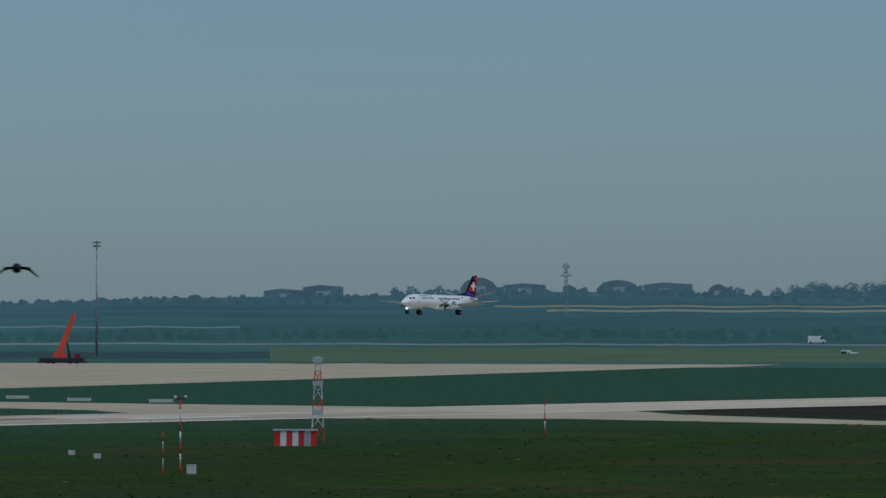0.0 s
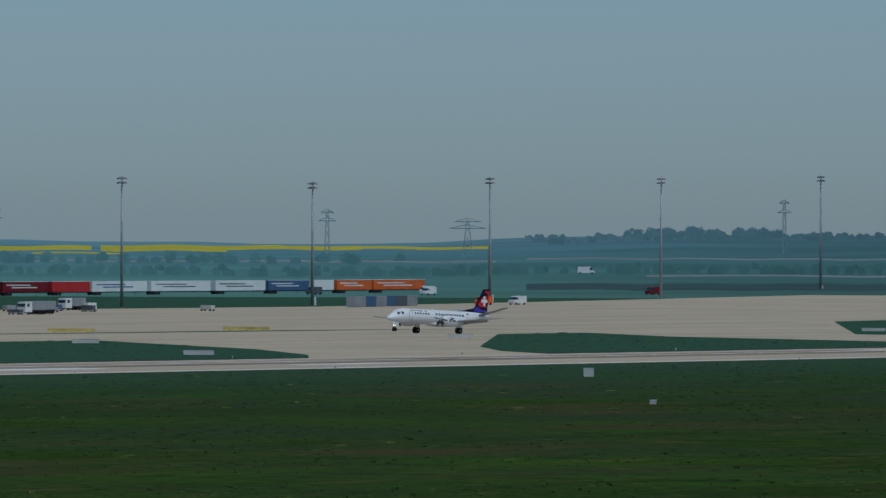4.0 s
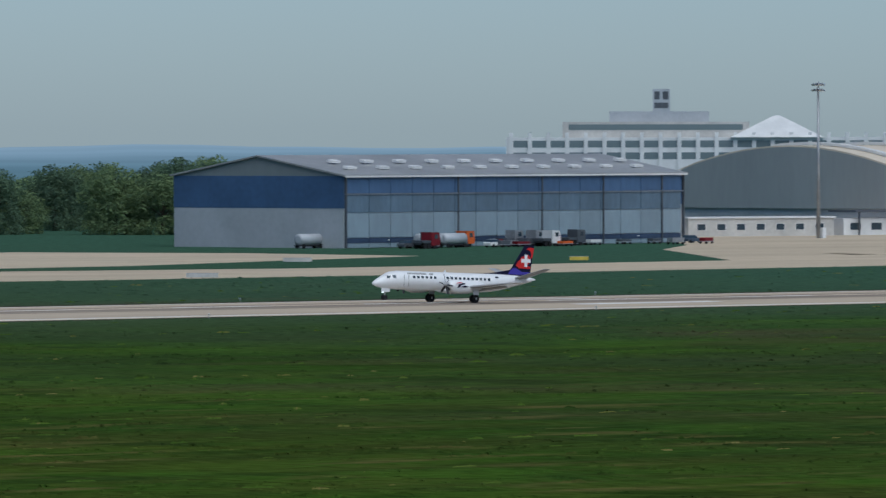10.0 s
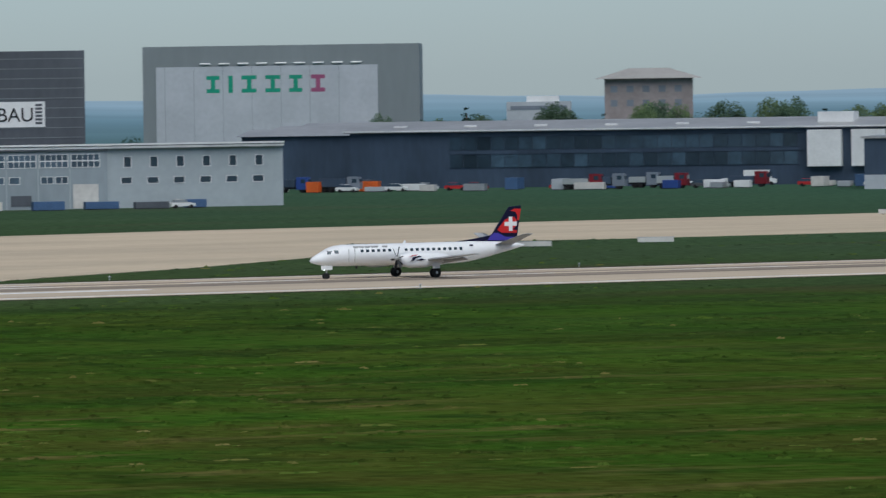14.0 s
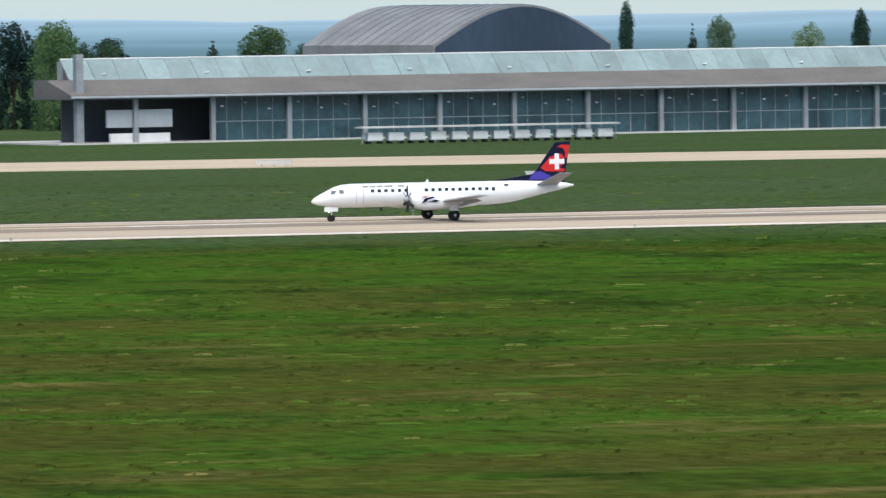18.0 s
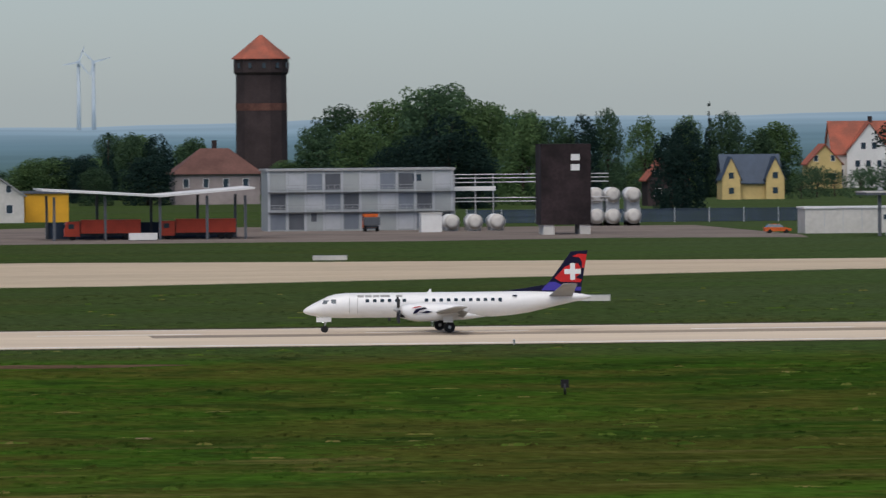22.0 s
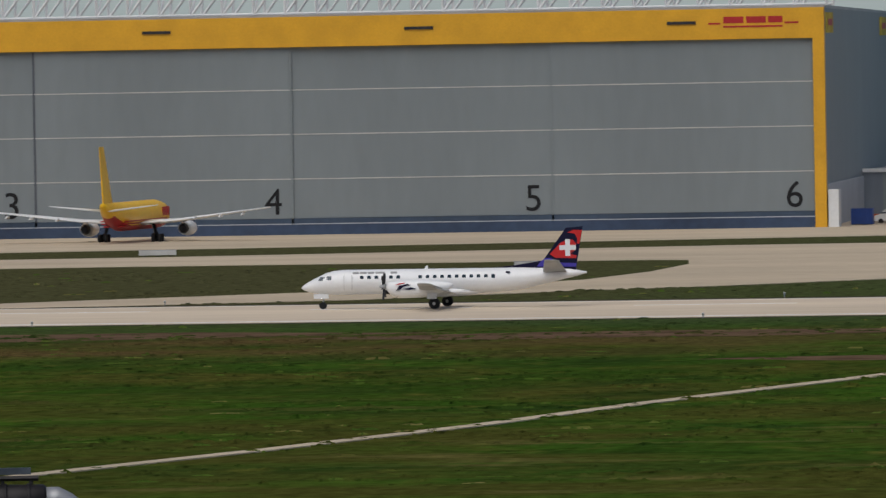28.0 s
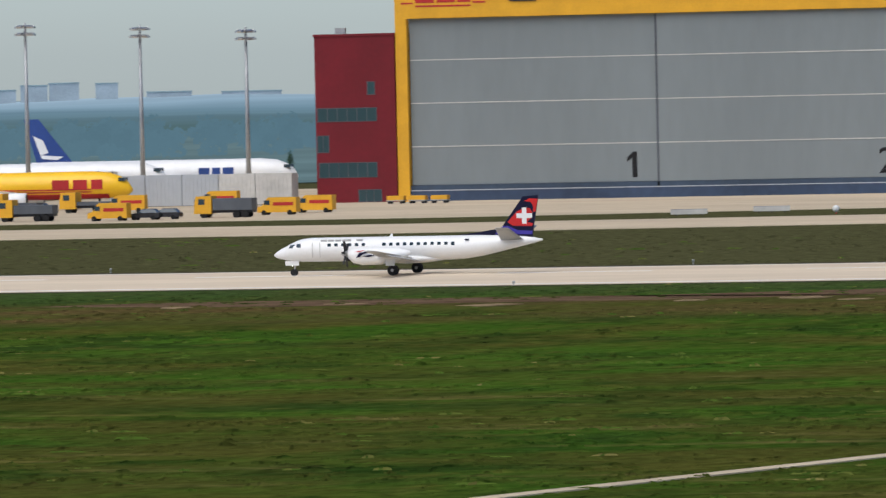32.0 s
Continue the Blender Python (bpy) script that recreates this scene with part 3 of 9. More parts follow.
        part("gear_door", box(B(), 12.6 - O, 13.5 - O, s * 4.12 - 0.5, s * 4.12 - 0.47, 0.95, 1.5), PLANE_WHITE, leg)
        bm = B()
        loft(bm, [wing_ring(22.9 - O, 2.3, s * 0.3, 3.15, 0.2), wing_ring(23.7 - O, 1.35, s * 5.1, 4.4, 0.1), wing_ring(23.9 - O, 1.0, s * 5.2, 4.43, 0.05)])
        part("tailplane", bm, PLANE_GREY, top, "grey horizontal tailplane")
        # cabin windows, cockpit glass, door seams
        for k in range(19):
            if k in (6, 7):
                continue
            x = 5.9 + 0.69 * k - O
            part("cabin_window", prism(B(), [(x - 0.13, 2.72), (x + 0.13, 2.72), (x + 0.17, 2.8), (x + 0.17, 3.02), (x + 0.12, 3.1), (x - 0.12, 3.1), (x - 0.17, 3.02), (x - 0.17, 2.8)], 1, s * 1.03 - 0.09, s * 1.03 + 0.09), WINDOW, top)
        for x0, x1, z0, z1, yy in ((1.75, 2.35, 2.68, 3.02, 0.76), (2.42, 3.0, 2.72, 3.1, 0.92)):
            bm = B()
            loft(bm, [[(x0 - O, s * (yy - 0.2), z0), (x0 - O + 0.1, s * (yy - 0.35), z1), (x1 - O, s * (yy - 0.2), z1), (x1 - O, s * (yy - 0.05), z0)], [(x0 - O - 0.05, s * yy, z0), (x0 - O + 0.15, s * (yy - 0.12), z1), (x1 - O, s * (yy + 0.02), z1), (x1 - O, s * (yy + 0.16), z0)]], smooth=False)
            part("cockpit_window", bm, WINDOW, top)
        bm = B()
        for x in (4.2, 4.95):
            box(bm, x - O, x + 0.035 - O, s * 1.13 - 0.04, s * 1.13 + 0.04, 1.75, 3.2)
        part("door_seam", bm, PLANE_GREY, top)
        # name on the cabin side as plain bars
        for k, w in enumerate((0.6, 0.6, 0.6, 0.75, 0.15, 0.6)):
            x = 5.0 + 0.72 * k
            part("name_bar", box(B(), x - O, x + w - O, s * 0.80 - 0.07, s * 0.80 + 0.07, 3.20, 3.46), PLANE_GREY, top)
        part("registration_bar", box(B(), 19.5 - O, 19.9 - O, s * 0.98 - 0.05, s * 0.98 + 0.05, 3.2, 3.34), NAVY, top)
    # fin: navy body with purple, red and white fields
    bm = B()
    loft(bm, [[(17.6 - O, 0.02, 3.6), (17.6 - O, -0.02, 3.6), (26.0 - O, -0.14, 3.3), (26.0 - O, 0.14, 3.3)], [(20.3 - O, 0.06, 3.88), (20.3 - O, -0.06, 3.88), (26.05 - O, -0.13, 3.8), (26.05 - O, 0.13, 3.8)],
              [(22.9 - O, 0.1, 4.28), (22.9 - O, -0.1, 4.28), (26.12 - O, -0.11, 4.3), (26.12 - O, 0.11, 4.3)], [(25.1 - O, 0.06, 7.3), (25.1 - O, -0.06, 7.3), (26.68 - O, -0.05, 7.42), (26.68 - O, 0.05, 7.42)]], smooth=False)
    fin = part("fin", bm, NAVY, top, "tall swept fin, navy with red field")
    part("fin_band", both(B(), [(22.3 - O, 3.72), (26.0 - O, 3.66), (26.08 - O, 4.0), (24.6 - O, 4.05), (23.6 - O, 4.5), (23.1 - O, 4.5), (22.6 - O, 4.1)], 0.135, 0.02), PURPLE, fin, "purple band at the foot of the fin")
    part("fin_field", both(B(), [(23.55 - O, 4.85), (24.1 - O, 4.5), (26.0 - O, 4.45), (26.1 - O, 4.7), (25.5 - O, 4.85), (25.95 - O, 5.2), (26.05 - O, 5.8), (25.75 - O, 6.2), (25.2 - O, 6.15), (24.55 - O, 5.9)], 0.115, 0.02), TAIL_RED, fin, "red field on the fin")
    part("fin_field", both(B(), [(25.25 - O, 6.85), (25.9 - O, 6.75), (26.15 - O, 6.35), (26.12 - O, 5.8), (26.36 - O, 5.8), (26.6 - O, 7.05), (25.8 - O, 7.1)], 0.09, 0.02), TAIL_RED, fin, "red field on the fin")
    bm = B()
    cx, cz = 25.25 - O, 5.45
    both(bm, [(cx - 0.23, cz - 0.78), (cx + 0.23, cz - 0.78), (cx + 0.23, cz - 0.23), (cx + 0.78, cz - 0.23), (cx + 0.78, cz + 0.23), (cx + 0.23, cz + 0.23), (cx + 0.23, cz + 0.78), (cx - 0.23, cz + 0.78), (cx - 0.23, cz + 0.23), (cx - 0.78, cz + 0.23), (cx - 0.78, cz - 0.23), (cx - 0.23, cz - 0.23)], 0.14, 0.02)
    part("fin_cross", bm, PLANE_WHITE, fin, "white cross on the fin")
    part("tail_cone", tube(B(), (26.3 - O, 0, 3.1), (27.0 - O, 0, 3.12), 0.22, 0.09, 10), PLANE_WHITE, top)
    part("nose_gear", tube(B(), (2.0 - O, 0, 0.3), (2.15 - O, 0, 1.6), 0.07, 0.09, 10), PLANE_GREY, top)
    for d in (-0.16, 0.16):
        part("nose_tyre", tube(B(), (2.0 - O, d - 0.09, 0.33), (2.0 - O, d + 0.09, 0.33), 0.33, 0.33, 16), BLACK, top)
    part("nose_gear_door", box(B(), 1.2 - O, 2.6 - O, -0.36, -0.33, 1.0, 1.45), PLANE_WHITE, top)
    part("landing_light", tube(B(), (1.86 - O, 0, 1.05), (1.8 - O, 0, 1.05), 0.11, 0.11, 10), glow("landing_light", (1.0, 0.97, 0.9), 12.0), top, "lit landing light on the nose leg")
    part("antenna", prism(B(), [(11.6 - O, 3.6), (12.0 - O, 3.6), (12.0 - O, 3.95), (11.85 - O, 3.95)], 1, -0.02, 0.02), PLANE_WHITE, top)
    size = 26.5 / 27.0
    for ob in top.children_recursive:
        if ob.data is not None:
            ob.data.transform(Matrix.Diagonal((size, size, size, 1)))
        ob.location = ob.location * size
    return top


SAAB = build_turboprop()


# ---- buildings: local x runs along the front, local y away from the camera ----
def at(x0, y0, x1, y1):
    """The pose of a front that runs from the first point to the second, and its length."""
    return pose(x0, y0, 0, 0, 0, math.degrees(math.atan2(y1 - y0, x1 - x0))), math.hypot(x1 - x0, y1 - y0)


def slab(name, parent, mat, x0, x1, y0, y1, z0, z1, label=""):
    return part(name, box(B(), x0, x1, y0, y1, z0, z1), mat, parent, label)


def framed_window(parent, x, z, w, h, mat=None, y=0.0, frame=None, bars_x=0):
    """A recessed pane in a proud frame, on a front at y."""
    p = part("window", box(B(), x, x + w, y - 0.02, y + 0.12, z, z + h), mat or WINDOW, parent)
    bm = B()
    t = 0.09
    box(bm, x - t, x + w + t, y - 0.07, y - 0.021, z - t, z)
    box(bm, x - t, x + w + t, y - 0.07, y - 0.021, z + h, z + h + t)
    for i in range(bars_x + 2):
        c = x + w * i / (bars_x + 1)
        box(bm, c - t * 0.6, c + t * 0.6, y - 0.068, y - 0.021, z, z + h)
    part("window_frame", bm, frame or WHITE, p)
    return p


def gable_house(name, label, x, y, w, d, eave, ridge, wall, roof, rz=0, along=True, windows=2, chimney=False, group=""):
    """A house with a pitched roof; along: the ridge runs along the front."""
    h = thing(name, label, "house", pose(x, y, 0, 0, 0, rz), group)
    bm = B()
    o = 0.5
    if along:
        box(bm, 0, w, 0, d, 0, eave)
        prism(bm, [(0, eave), (d, eave), (d / 2, ridge - 0.2)], 0, 0, w)
        part("wall", bm, wall, h)
        for s in (0, 1):
            bm = B()
            e = -o if s == 0 else d + o
            ez = eave - o * (ridge - eave) / (d / 2)
            prism(bm, [(e, ez), (d / 2, ridge), (d / 2, ridge + 0.25), (e, ez + 0.25)], 0, -o, w + o)
            part("roof", bm, roof, h)
    else:
        prism(bm, [(0, 0), (w, 0), (w, eave), (w / 2, ridge - 0.2), (0, eave)], 1, 0, d)
        part("wall", bm, wall, h)
        for s in (0, 1):
            e = -o if s == 0 else w + o
            ez = eave - o * (ridge - eave) / (w / 2)
            part("roof", prism(B(), [(e, ez), (w / 2, ridge), (w / 2, ridge + 0.25), (e, ez + 0.25)], 1, -o, d + o), roof, h)
    for i in range(windows):
        cx = w * (i + 0.5) / windows - 0.6
        framed_window(h, cx, eave * 0.35, 1.2, 1.5)
        if not along and ridge - eave > 3 and abs(cx + 0.6 - w / 2) < w * 0.3:
            framed_window(h, cx, eave + 0.5, 1.0, 1.3)
    if chimney:
        part("chimney", box(B(), w * 0.6, w * 0.6 + 0.9, d / 2 - 0.4, d / 2 + 0.5, ridge - 1.0, ridge + 1.3), BRICK, h)
    return h


def cargo_hangar():
    """The wide aircraft hangar with six numbered door bays in a yellow portal."""
    h = thing("aircraft_hangar", "huge grey hangar with six numbered doors in a yellow portal", "hangar", pose(-346.4, 1175, 0))
    W = 222.5
    K = 6.0   # the side wall runs slightly inwards
    part("side_wall", prism(B(), [(W - 0.4, 0.1), (W, 0.1), (W - K, 155), (W - K - 0.4, 155)], 2, 1.0, 30.2), GREY_PANEL, h, "grey metal side wall")
    slab("side_wall", h, GREY_PANEL, 0, 0.4, 26, 155, 0, 30.2)
    part("side_plinth", prism(B(), [(W - 0.5, 2), (W + 0.12, 2), (W - K + 0.15, 155), (W - K - 0.5, 155)], 2, 0, 6.0), LIGHT_PANEL, h, "pale lower cladding of the side wall")
    slab("back_wall", h, GREY_PANEL, 0.4, W - K - 0.4, 154.6, 155, 0, 30.2)
    part("roof", prism(B(), [(0, 0.6), (W, 0.6), (W - K, 155), (0, 155)], 2, 30.2, 30.6), ROOF_METAL, h)
    slab("portal_beam", h, YELLOW, 0, W, -0.7, 0.6, 26.1, 30.3, "yellow beam across the doors")
    slab("portal_post", h, YELLOW, 0, 1.7, -0.7, 0.6, 0, 26.1, "yellow post")
    slab("portal_post", h, YELLOW, W - 1.6, W, -0.7, 0.6, 0, 26.1, "yellow post")
    slab("door_sill", h, SILL_BLUE, 1.7, W - 1.6, -0.25, 0.3, 0, 1.5, "blue sill strip below the doors")
    slab("door_rail", h, NAVY_PANEL, 1.7, W - 1.6, -0.05, 0.3, 1.62, 2.3)
    slab("sill_edge", h, LIGHT_PANEL, 1.7, W - 1.6, -0.3, 0.3, 1.5, 1.62, "pale top edge of the sill")
    seams = [1.7, 38.2, 74.8, 111.6, 147.9, 184.4, W - 1.6]
    for k in range(6):
        a, c = seams[k] + 0.12, seams[k + 1] - 0.12
        off = 0.0 if k % 2 else 0.25
        door = slab("door", h, DARK_PANEL, a, c, 0.34 + off, 0.5 + off, 2.3, 26.1)
        for z0, z1 in ((2.35, 7.75), (7.87, 13.95), (14.07, 20.1), (20.22, 26.05)):
            slab("door_panel", door, GREY_PANEL, a + 0.03, c - 0.03, off, 0.33 + off, z0, z1, "grey ribbed door panel")
        bm = B()
        for z in (7.81, 14.01, 20.16):
            box(bm, a, c, off - 0.05, off + 0.01, z - 0.07, z + 0.07)
        part("door_joint", bm, OFFWHITE, door, "pale joint strips")
        lettering("door_number", str(k + 1), 5.2, BLACK, door, pose((34.6, 71.4, 108.2, 145.3, 181.7, 218.0)[k], -0.04 + off, 2.9), "black door number")
        if k == 0:
            part("number_stroke", prism(B(), [(33.6, 5.15), (33.6, 5.7), (34.5, 6.55), (35.05, 6.55), (35.05, 2.95), (34.45, 2.95), (34.45, 5.75)], 1, off - 0.06, off - 0.005), BLACK, door, "black flag and stem of the door number")
        slab("seam_post", h, DARK_PANEL if k < 3 else GREY_PANEL, c, c + 0.3, -0.05, 0.3, 1.5, 26.1)
    for x in (19, 55.5, 92.4, 129.3, 166.2, 202.8):
        slab("lamp_strip", h, DARK, x - 2.0, x + 2.0, -0.9, -0.7, 28.25, 28.65, "dark lamp strip on the beam")
    for x in (7.5, 213.0):
        bars("emblem", [(x - 4.4, x - 1.6, 28.3, 29.2), (x - 1.2, x + 1.5, 28.3, 29.2), (x + 1.8, x + 3.8, 28.3, 29.2), (x - 6.5, x - 4.8, 28.15, 28.4), (x + 4.1, x + 6.0, 28.15, 28.4), (x - 4.4, x + 3.8, 27.7, 27.95)], RED, h, -0.7, "red bars of a company emblem")
    for y in (6, 130):
        bm = B()
        e = W - K * (y - 4) / 155
        box(bm, e - 0.2, e + 0.25, y - 4, y + 4, 26.8, 29.6)
        b = part("emblem_board", bm, YELLOW_LINE, h, "yellow emblem board on the side wall")
        part("emblem_bar", box(B(), e + 0.25, e + 0.3, y - 2.6, y + 2.6, 27.8, 28.7), RED, b)
    # lattice roof girders that stand above the roof
    for row, y in enumerate((3.0, 12.0)):
        bm = B()
        n = 50
        for k in range(n):
            x = W * k / n
            x2 = W * (k + 1) / n
            tube(bm, (x, y, 30.6), (x2, y, 36.5), 0.2, seg=4, cap=False)
            if row == 0:
                tube(bm, (x2, y, 30.6), (x2, y + 9, 36.5), 0.16, seg=4, cap=False)
            tube(bm, (x2, y, 30.6), (x2, y, 36.5), 0.22, seg=4, cap=False)
        for z in (30.8, 36.5):
            tube(bm, (0, y, z), (W, y, z), 0.2, seg=6)
        part("roof_girder", bm, WHITE, h, "white steel lattice girder above the roof")
    slab("corner_hut", h, WHITE, W + 0.2, W + 1.6, -0.5, 3, 0, 5.2, "white access hut at the corner")

    o = thing("office_block", "dark red office block with strip windows beside the hangar", "building", pose(-358.4, 1174, 0))
    slab("wall", o, DARK_RED, 0, 11.9, 0, 26, 0, 23.8)
    slab("parapet", o, DARK_RED, -0.15, 12.0, -0.15, 26.1, 23.8, 24.15)
    for x0, x1, z0, z1, n in ((0.3, 9.1, 11.7, 13.5, 5), (0.2, 1.9, 7.3, 9.6, 1), (0.4, 9.0, 3.7, 5.7, 5), (6.2, 9.6, 0.2, 1.8, 2), (7.8, 8.9, 15.5, 17.2, 0)):
        framed_window(o, x0, z0, x1 - x0, z1 - z0, GREEN_GLASS, 0.0, DARK_PANEL, n)
    slab("roof_lamp", o, STEEL, 3.0, 4.5, 0.5, 1.0, 24.2, 25.0)


def logistics_warehouse():
    w = thing("warehouse", "long low grey warehouse with white roof edge and domed skylights", "warehouse", pose(-127, 1254, 0))
    W = 103.8
    slab("wall", w, SLATE_PANEL, 0, W, 0, 50, 0, 6.7)
    slab("roof", w, ROOF_METAL, -0.2, W + 0.2, -0.25, 50, 6.7, 6.95)
    slab("roof_edge", w, WHITE, -0.3, W + 0.3, -0.32, -0.05, 6.55, 7.1, "white roof edge")
    for x in (14, 27, 41, 56, 67, 78.6, 86.3, 94):
        part("skylight", dome(B(), (x, 6, 6.9), 1.6, 0.75, 14, 4), WHITE, w, "white domed skylight")
    for x in (3, 18, 33, 55, 68, 84, 101):
        slab("pilaster", w, GREY_PANEL, x, x + 0.7, -0.12, 0, 0, 6.5)
    for x in (31, 50, 68.5):
        slab("door", w, DARK_PANEL, x, x + 1.1, -0.06, 0, 0, 2.0, "dark steel door")
    for x0, x1, z0, z1 in ((93.9, 101.3, 3.9, 5.6), (24.3, 27.5, 3.8, 5.1)):
        b = slab("emblem_board", w, YELLOW_LINE, x0, x1, -0.2, -0.125, z0, z1, "yellow emblem board")
        bars("emblem_bar", [(x0 + 0.15 * (x1 - x0), x0 + 0.85 * (x1 - x0), z0 + 0.3 * (z1 - z0), z0 + 0.7 * (z1 - z0))], RED, b, -0.2)


def apron_south():
    s = thing("equipment_shed", "white windowless equipment shed with a flat overhanging roof", "shed", pose(49.4, 1390, 0))
    slab("wall", s, WHITE, 0, 19.2, 0, 14, 0, 7.2)
    slab("roof", s, OFFWHITE, -0.5, 19.7, -0.6, 14.5, 7.2, 7.7, "pale flat roof with dark edge")
    slab("roof_edge", s, DARK_PANEL, -0.5, 19.7, -0.66, -0.61, 7.1, 7.3)
    slab("louvre", s, DARK_PANEL, 1.7, 5.0, -0.06, 0, 1.2, 2.6, "dark louvre")
    slab("seam", s, LIGHT_PANEL, 8.6, 8.75, -0.03, 0, 0, 7.2)
    a = thing("site_hut", "low cream hut with three small windows", "hut", pose(59.4, 1362, 0))
    slab("wall", a, OFFWHITE, 0, 12.4, 0, 8, 0, 3.2)
    slab("roof", a, WHITE, -0.2, 12.6, -0.2, 8.2, 3.2, 3.45)
    for x in (2.6, 3.7, 6.8, 10.0):
        framed_window(a, x, 1.4, 0.9, 0.9)
    gable_house("gable_house", "pale plastered house with steep gable front", 87, 1550, 10.5, 12, 5.0, 8.6, OFFWHITE, ROOF_METAL, 0, False, 2)
    y = thing("yellow_shed", "small bright yellow shed with a dark flat roof", "shed", pose(98, 1556, 0))
    slab("wall", y, YELLOW, 0, 8, 0, 8, 0, 5.2)
    slab("roof", y, DARK_PANEL, -0.4, 8.4, -0.4, 8.4, 5.2, 5.6)
    c = thing("vehicle_canopy", "open vehicle shelter with a white folded roof on dark posts", "canopy", pose(87, 1338, 0))
    for pts in ([(0, 7.85), (18.6, 6.75), (18.6, 7.05), (0, 8.15)], [(18.6, 6.75), (33.4, 7.9), (33.4, 8.2), (18.6, 7.05)]):
        part("roof", prism(B(), pts, 1, 0, 22), WHITE, c, "white folded roof")
    for x in (2, 10, 18.6, 26, 32):
        for yy in (2, 20):
            part("post", box(B(), x - 0.2, x + 0.2, yy - 0.2, yy + 0.2, 0, 6.9), DARK_PANEL, c)
    slab("back_wall", c, NAVY_PANEL, 2, 32, 20.3, 20.5, 0, 2.6)
    l = thing("barracks_hall", "long pale hall with two galleries and rusty stains", "building", pose(129.4, 1415, 0))
    slab("wall", l, HALL_PANEL, 0, 31, 0, 12, 0, 10.0)
    slab("roof", l, ROOF_METAL, -0.3, 31.3, -0.4, 12.2, 10.0, 10.35)
    for z in (3.3, 6.6):
        slab("gallery", l, STEEL, 0, 31, -1.0, 0, z - 0.12, z)
        bm = B()
        for k in range(32):
            box(bm, k * 0.999 - 0.02 if k else 0, k * 0.999 + 0.03, -1.0, -0.95, z, z + 1.0)
        box(bm, 0, 31, -1.02, -0.94, z + 1.0, z + 1.08)
        box(bm, 0, 31, -1.01, -0.95, z + 0.5, z + 0.55)
        part("railing", bm, STEEL, l)
    for k in range(11):
        slab("pilaster", l, LIGHT_PANEL, k * 3.05, k * 3.05 + 0.35, -0.15, 0, 0, 9.9)
        if k < 10:
            for z in (0.3, 3.6, 6.9):
                slab("wall_panel", l, (SLATE_PANEL, LIGHT_PANEL, HALL_PANEL, DARK_PANEL)[(k * 3 + int(z)) % 4], k * 3.05 + 0.45, k * 3.05 + 2.95, -0.06, 0, z, z + 2.6)
    slab("window", l, WINDOW, 24.2, 25.6, -0.1, -0.06, 8.2, 9.3)
    slab("door", l, DARK_PANEL, 7.2, 8.1, -0.1, -0.06, 1.6, 3.0)
    # water tower
    t = thing("water_tower", "tall dark brick water tower with a red tiled cone roof", "water tower", pose(181.6, 2000, 0))
    def octo(r, z, n=12):
        return [(r * math.cos(2 * math.pi * (i + 0.5) / n), r * math.sin(2 * math.pi * (i + 0.5) / n), z) for i in range(n)]
    part("shaft", loft(B(), [octo(6.2, 0), octo(6.0, 27.8)], smooth=False), BRICK, t)
    part("tank_storey", loft(B(), [octo(6.05, 27.8), octo(6.55, 28.4), octo(6.5, 31.6)], smooth=False), BRICK, t, "projecting dark brick storey")
    part("band", loft(B(), [octo(6.12, 19.5), octo(6.1, 21.2)], smooth=False), material("brown_band", (0.13, 0.06, 0.045), 0.9, vary=0.2, scale=0.3, fine=2), t, "faded reddish band")
    part("roof", loft(B(), [octo(7.0, 31.5), octo(6.9, 31.8), octo(3.4, 34.6), octo(0.3, 37.2)], smooth=False), ROOF_TILE, t, "patchy red tile cone")
    for k in range(8):
        a_ = 2 * math.pi * k / 12 - 2.6
        part("vent_window", box(B(), -0.4, 0.4, -0.1, 0.1, 0, 1.2), WINDOW, t, m=pose(6.45 * math.cos(a_), 6.45 * math.sin(a_), 29.4, 0, 0, math.degrees(a_) + 90))
    h = thing("hip_house", "old house with a brown hipped roof behind the canopy", "house", pose(145, 1800, 0))
    slab("wall", h, HAZY_BRICK, 0, 18, 0, 14, 0, 6.6)
    part("roof", loft(B(), [[(-0.8, -0.8, 6.4), (18.8, -0.8, 6.4), (18.8, 14.8, 6.4), (-0.8, 14.8, 6.4)], [(6, 6.5, 11.8), (12, 6.5, 11.8), (12, 7.5, 11.8), (6, 7.5, 11.8)]], smooth=False), ROOF_BROWN, h, "brown hipped roof")
    for k in range(4):
        framed_window(h, 1.8 + k * 4.2, 3.6, 1.2, 1.8)
    part("chimney", box(B(), 8.5, 9.5, 6.6, 7.5, 11, 13.5), BRICK, h)
    # training tower and tank farm
    d = thing("drill_tower", "rusty dark brown steel drill tower on pale footings", "tower", pose(167.2, 1352, 0))
    slab("cladding", d, material("rusty_steel", (0.036, 0.024, 0.026), 0.85, vary=0.3, scale=0.3, fine=2), 0, 8, 0, 7, 1.6, 14.4)
    for x in (0.4, 6.2):
        slab("footing", d, OFFWHITE, x, x + 1.7, 0.2, 6.5, 0, 1.6)
    for z in (10.2, 11.8):
        slab("notice", d, WHITE, 4.8, 6.2, -0.05, 0, z, z + 1.0, "white notice plate")
    tb = B()
    tube(tb, (0, 0, 0), (0, 6, 0), 1.3, 1.3, 18)
    dome_me = mesh_of("tank", tb, WHITE)
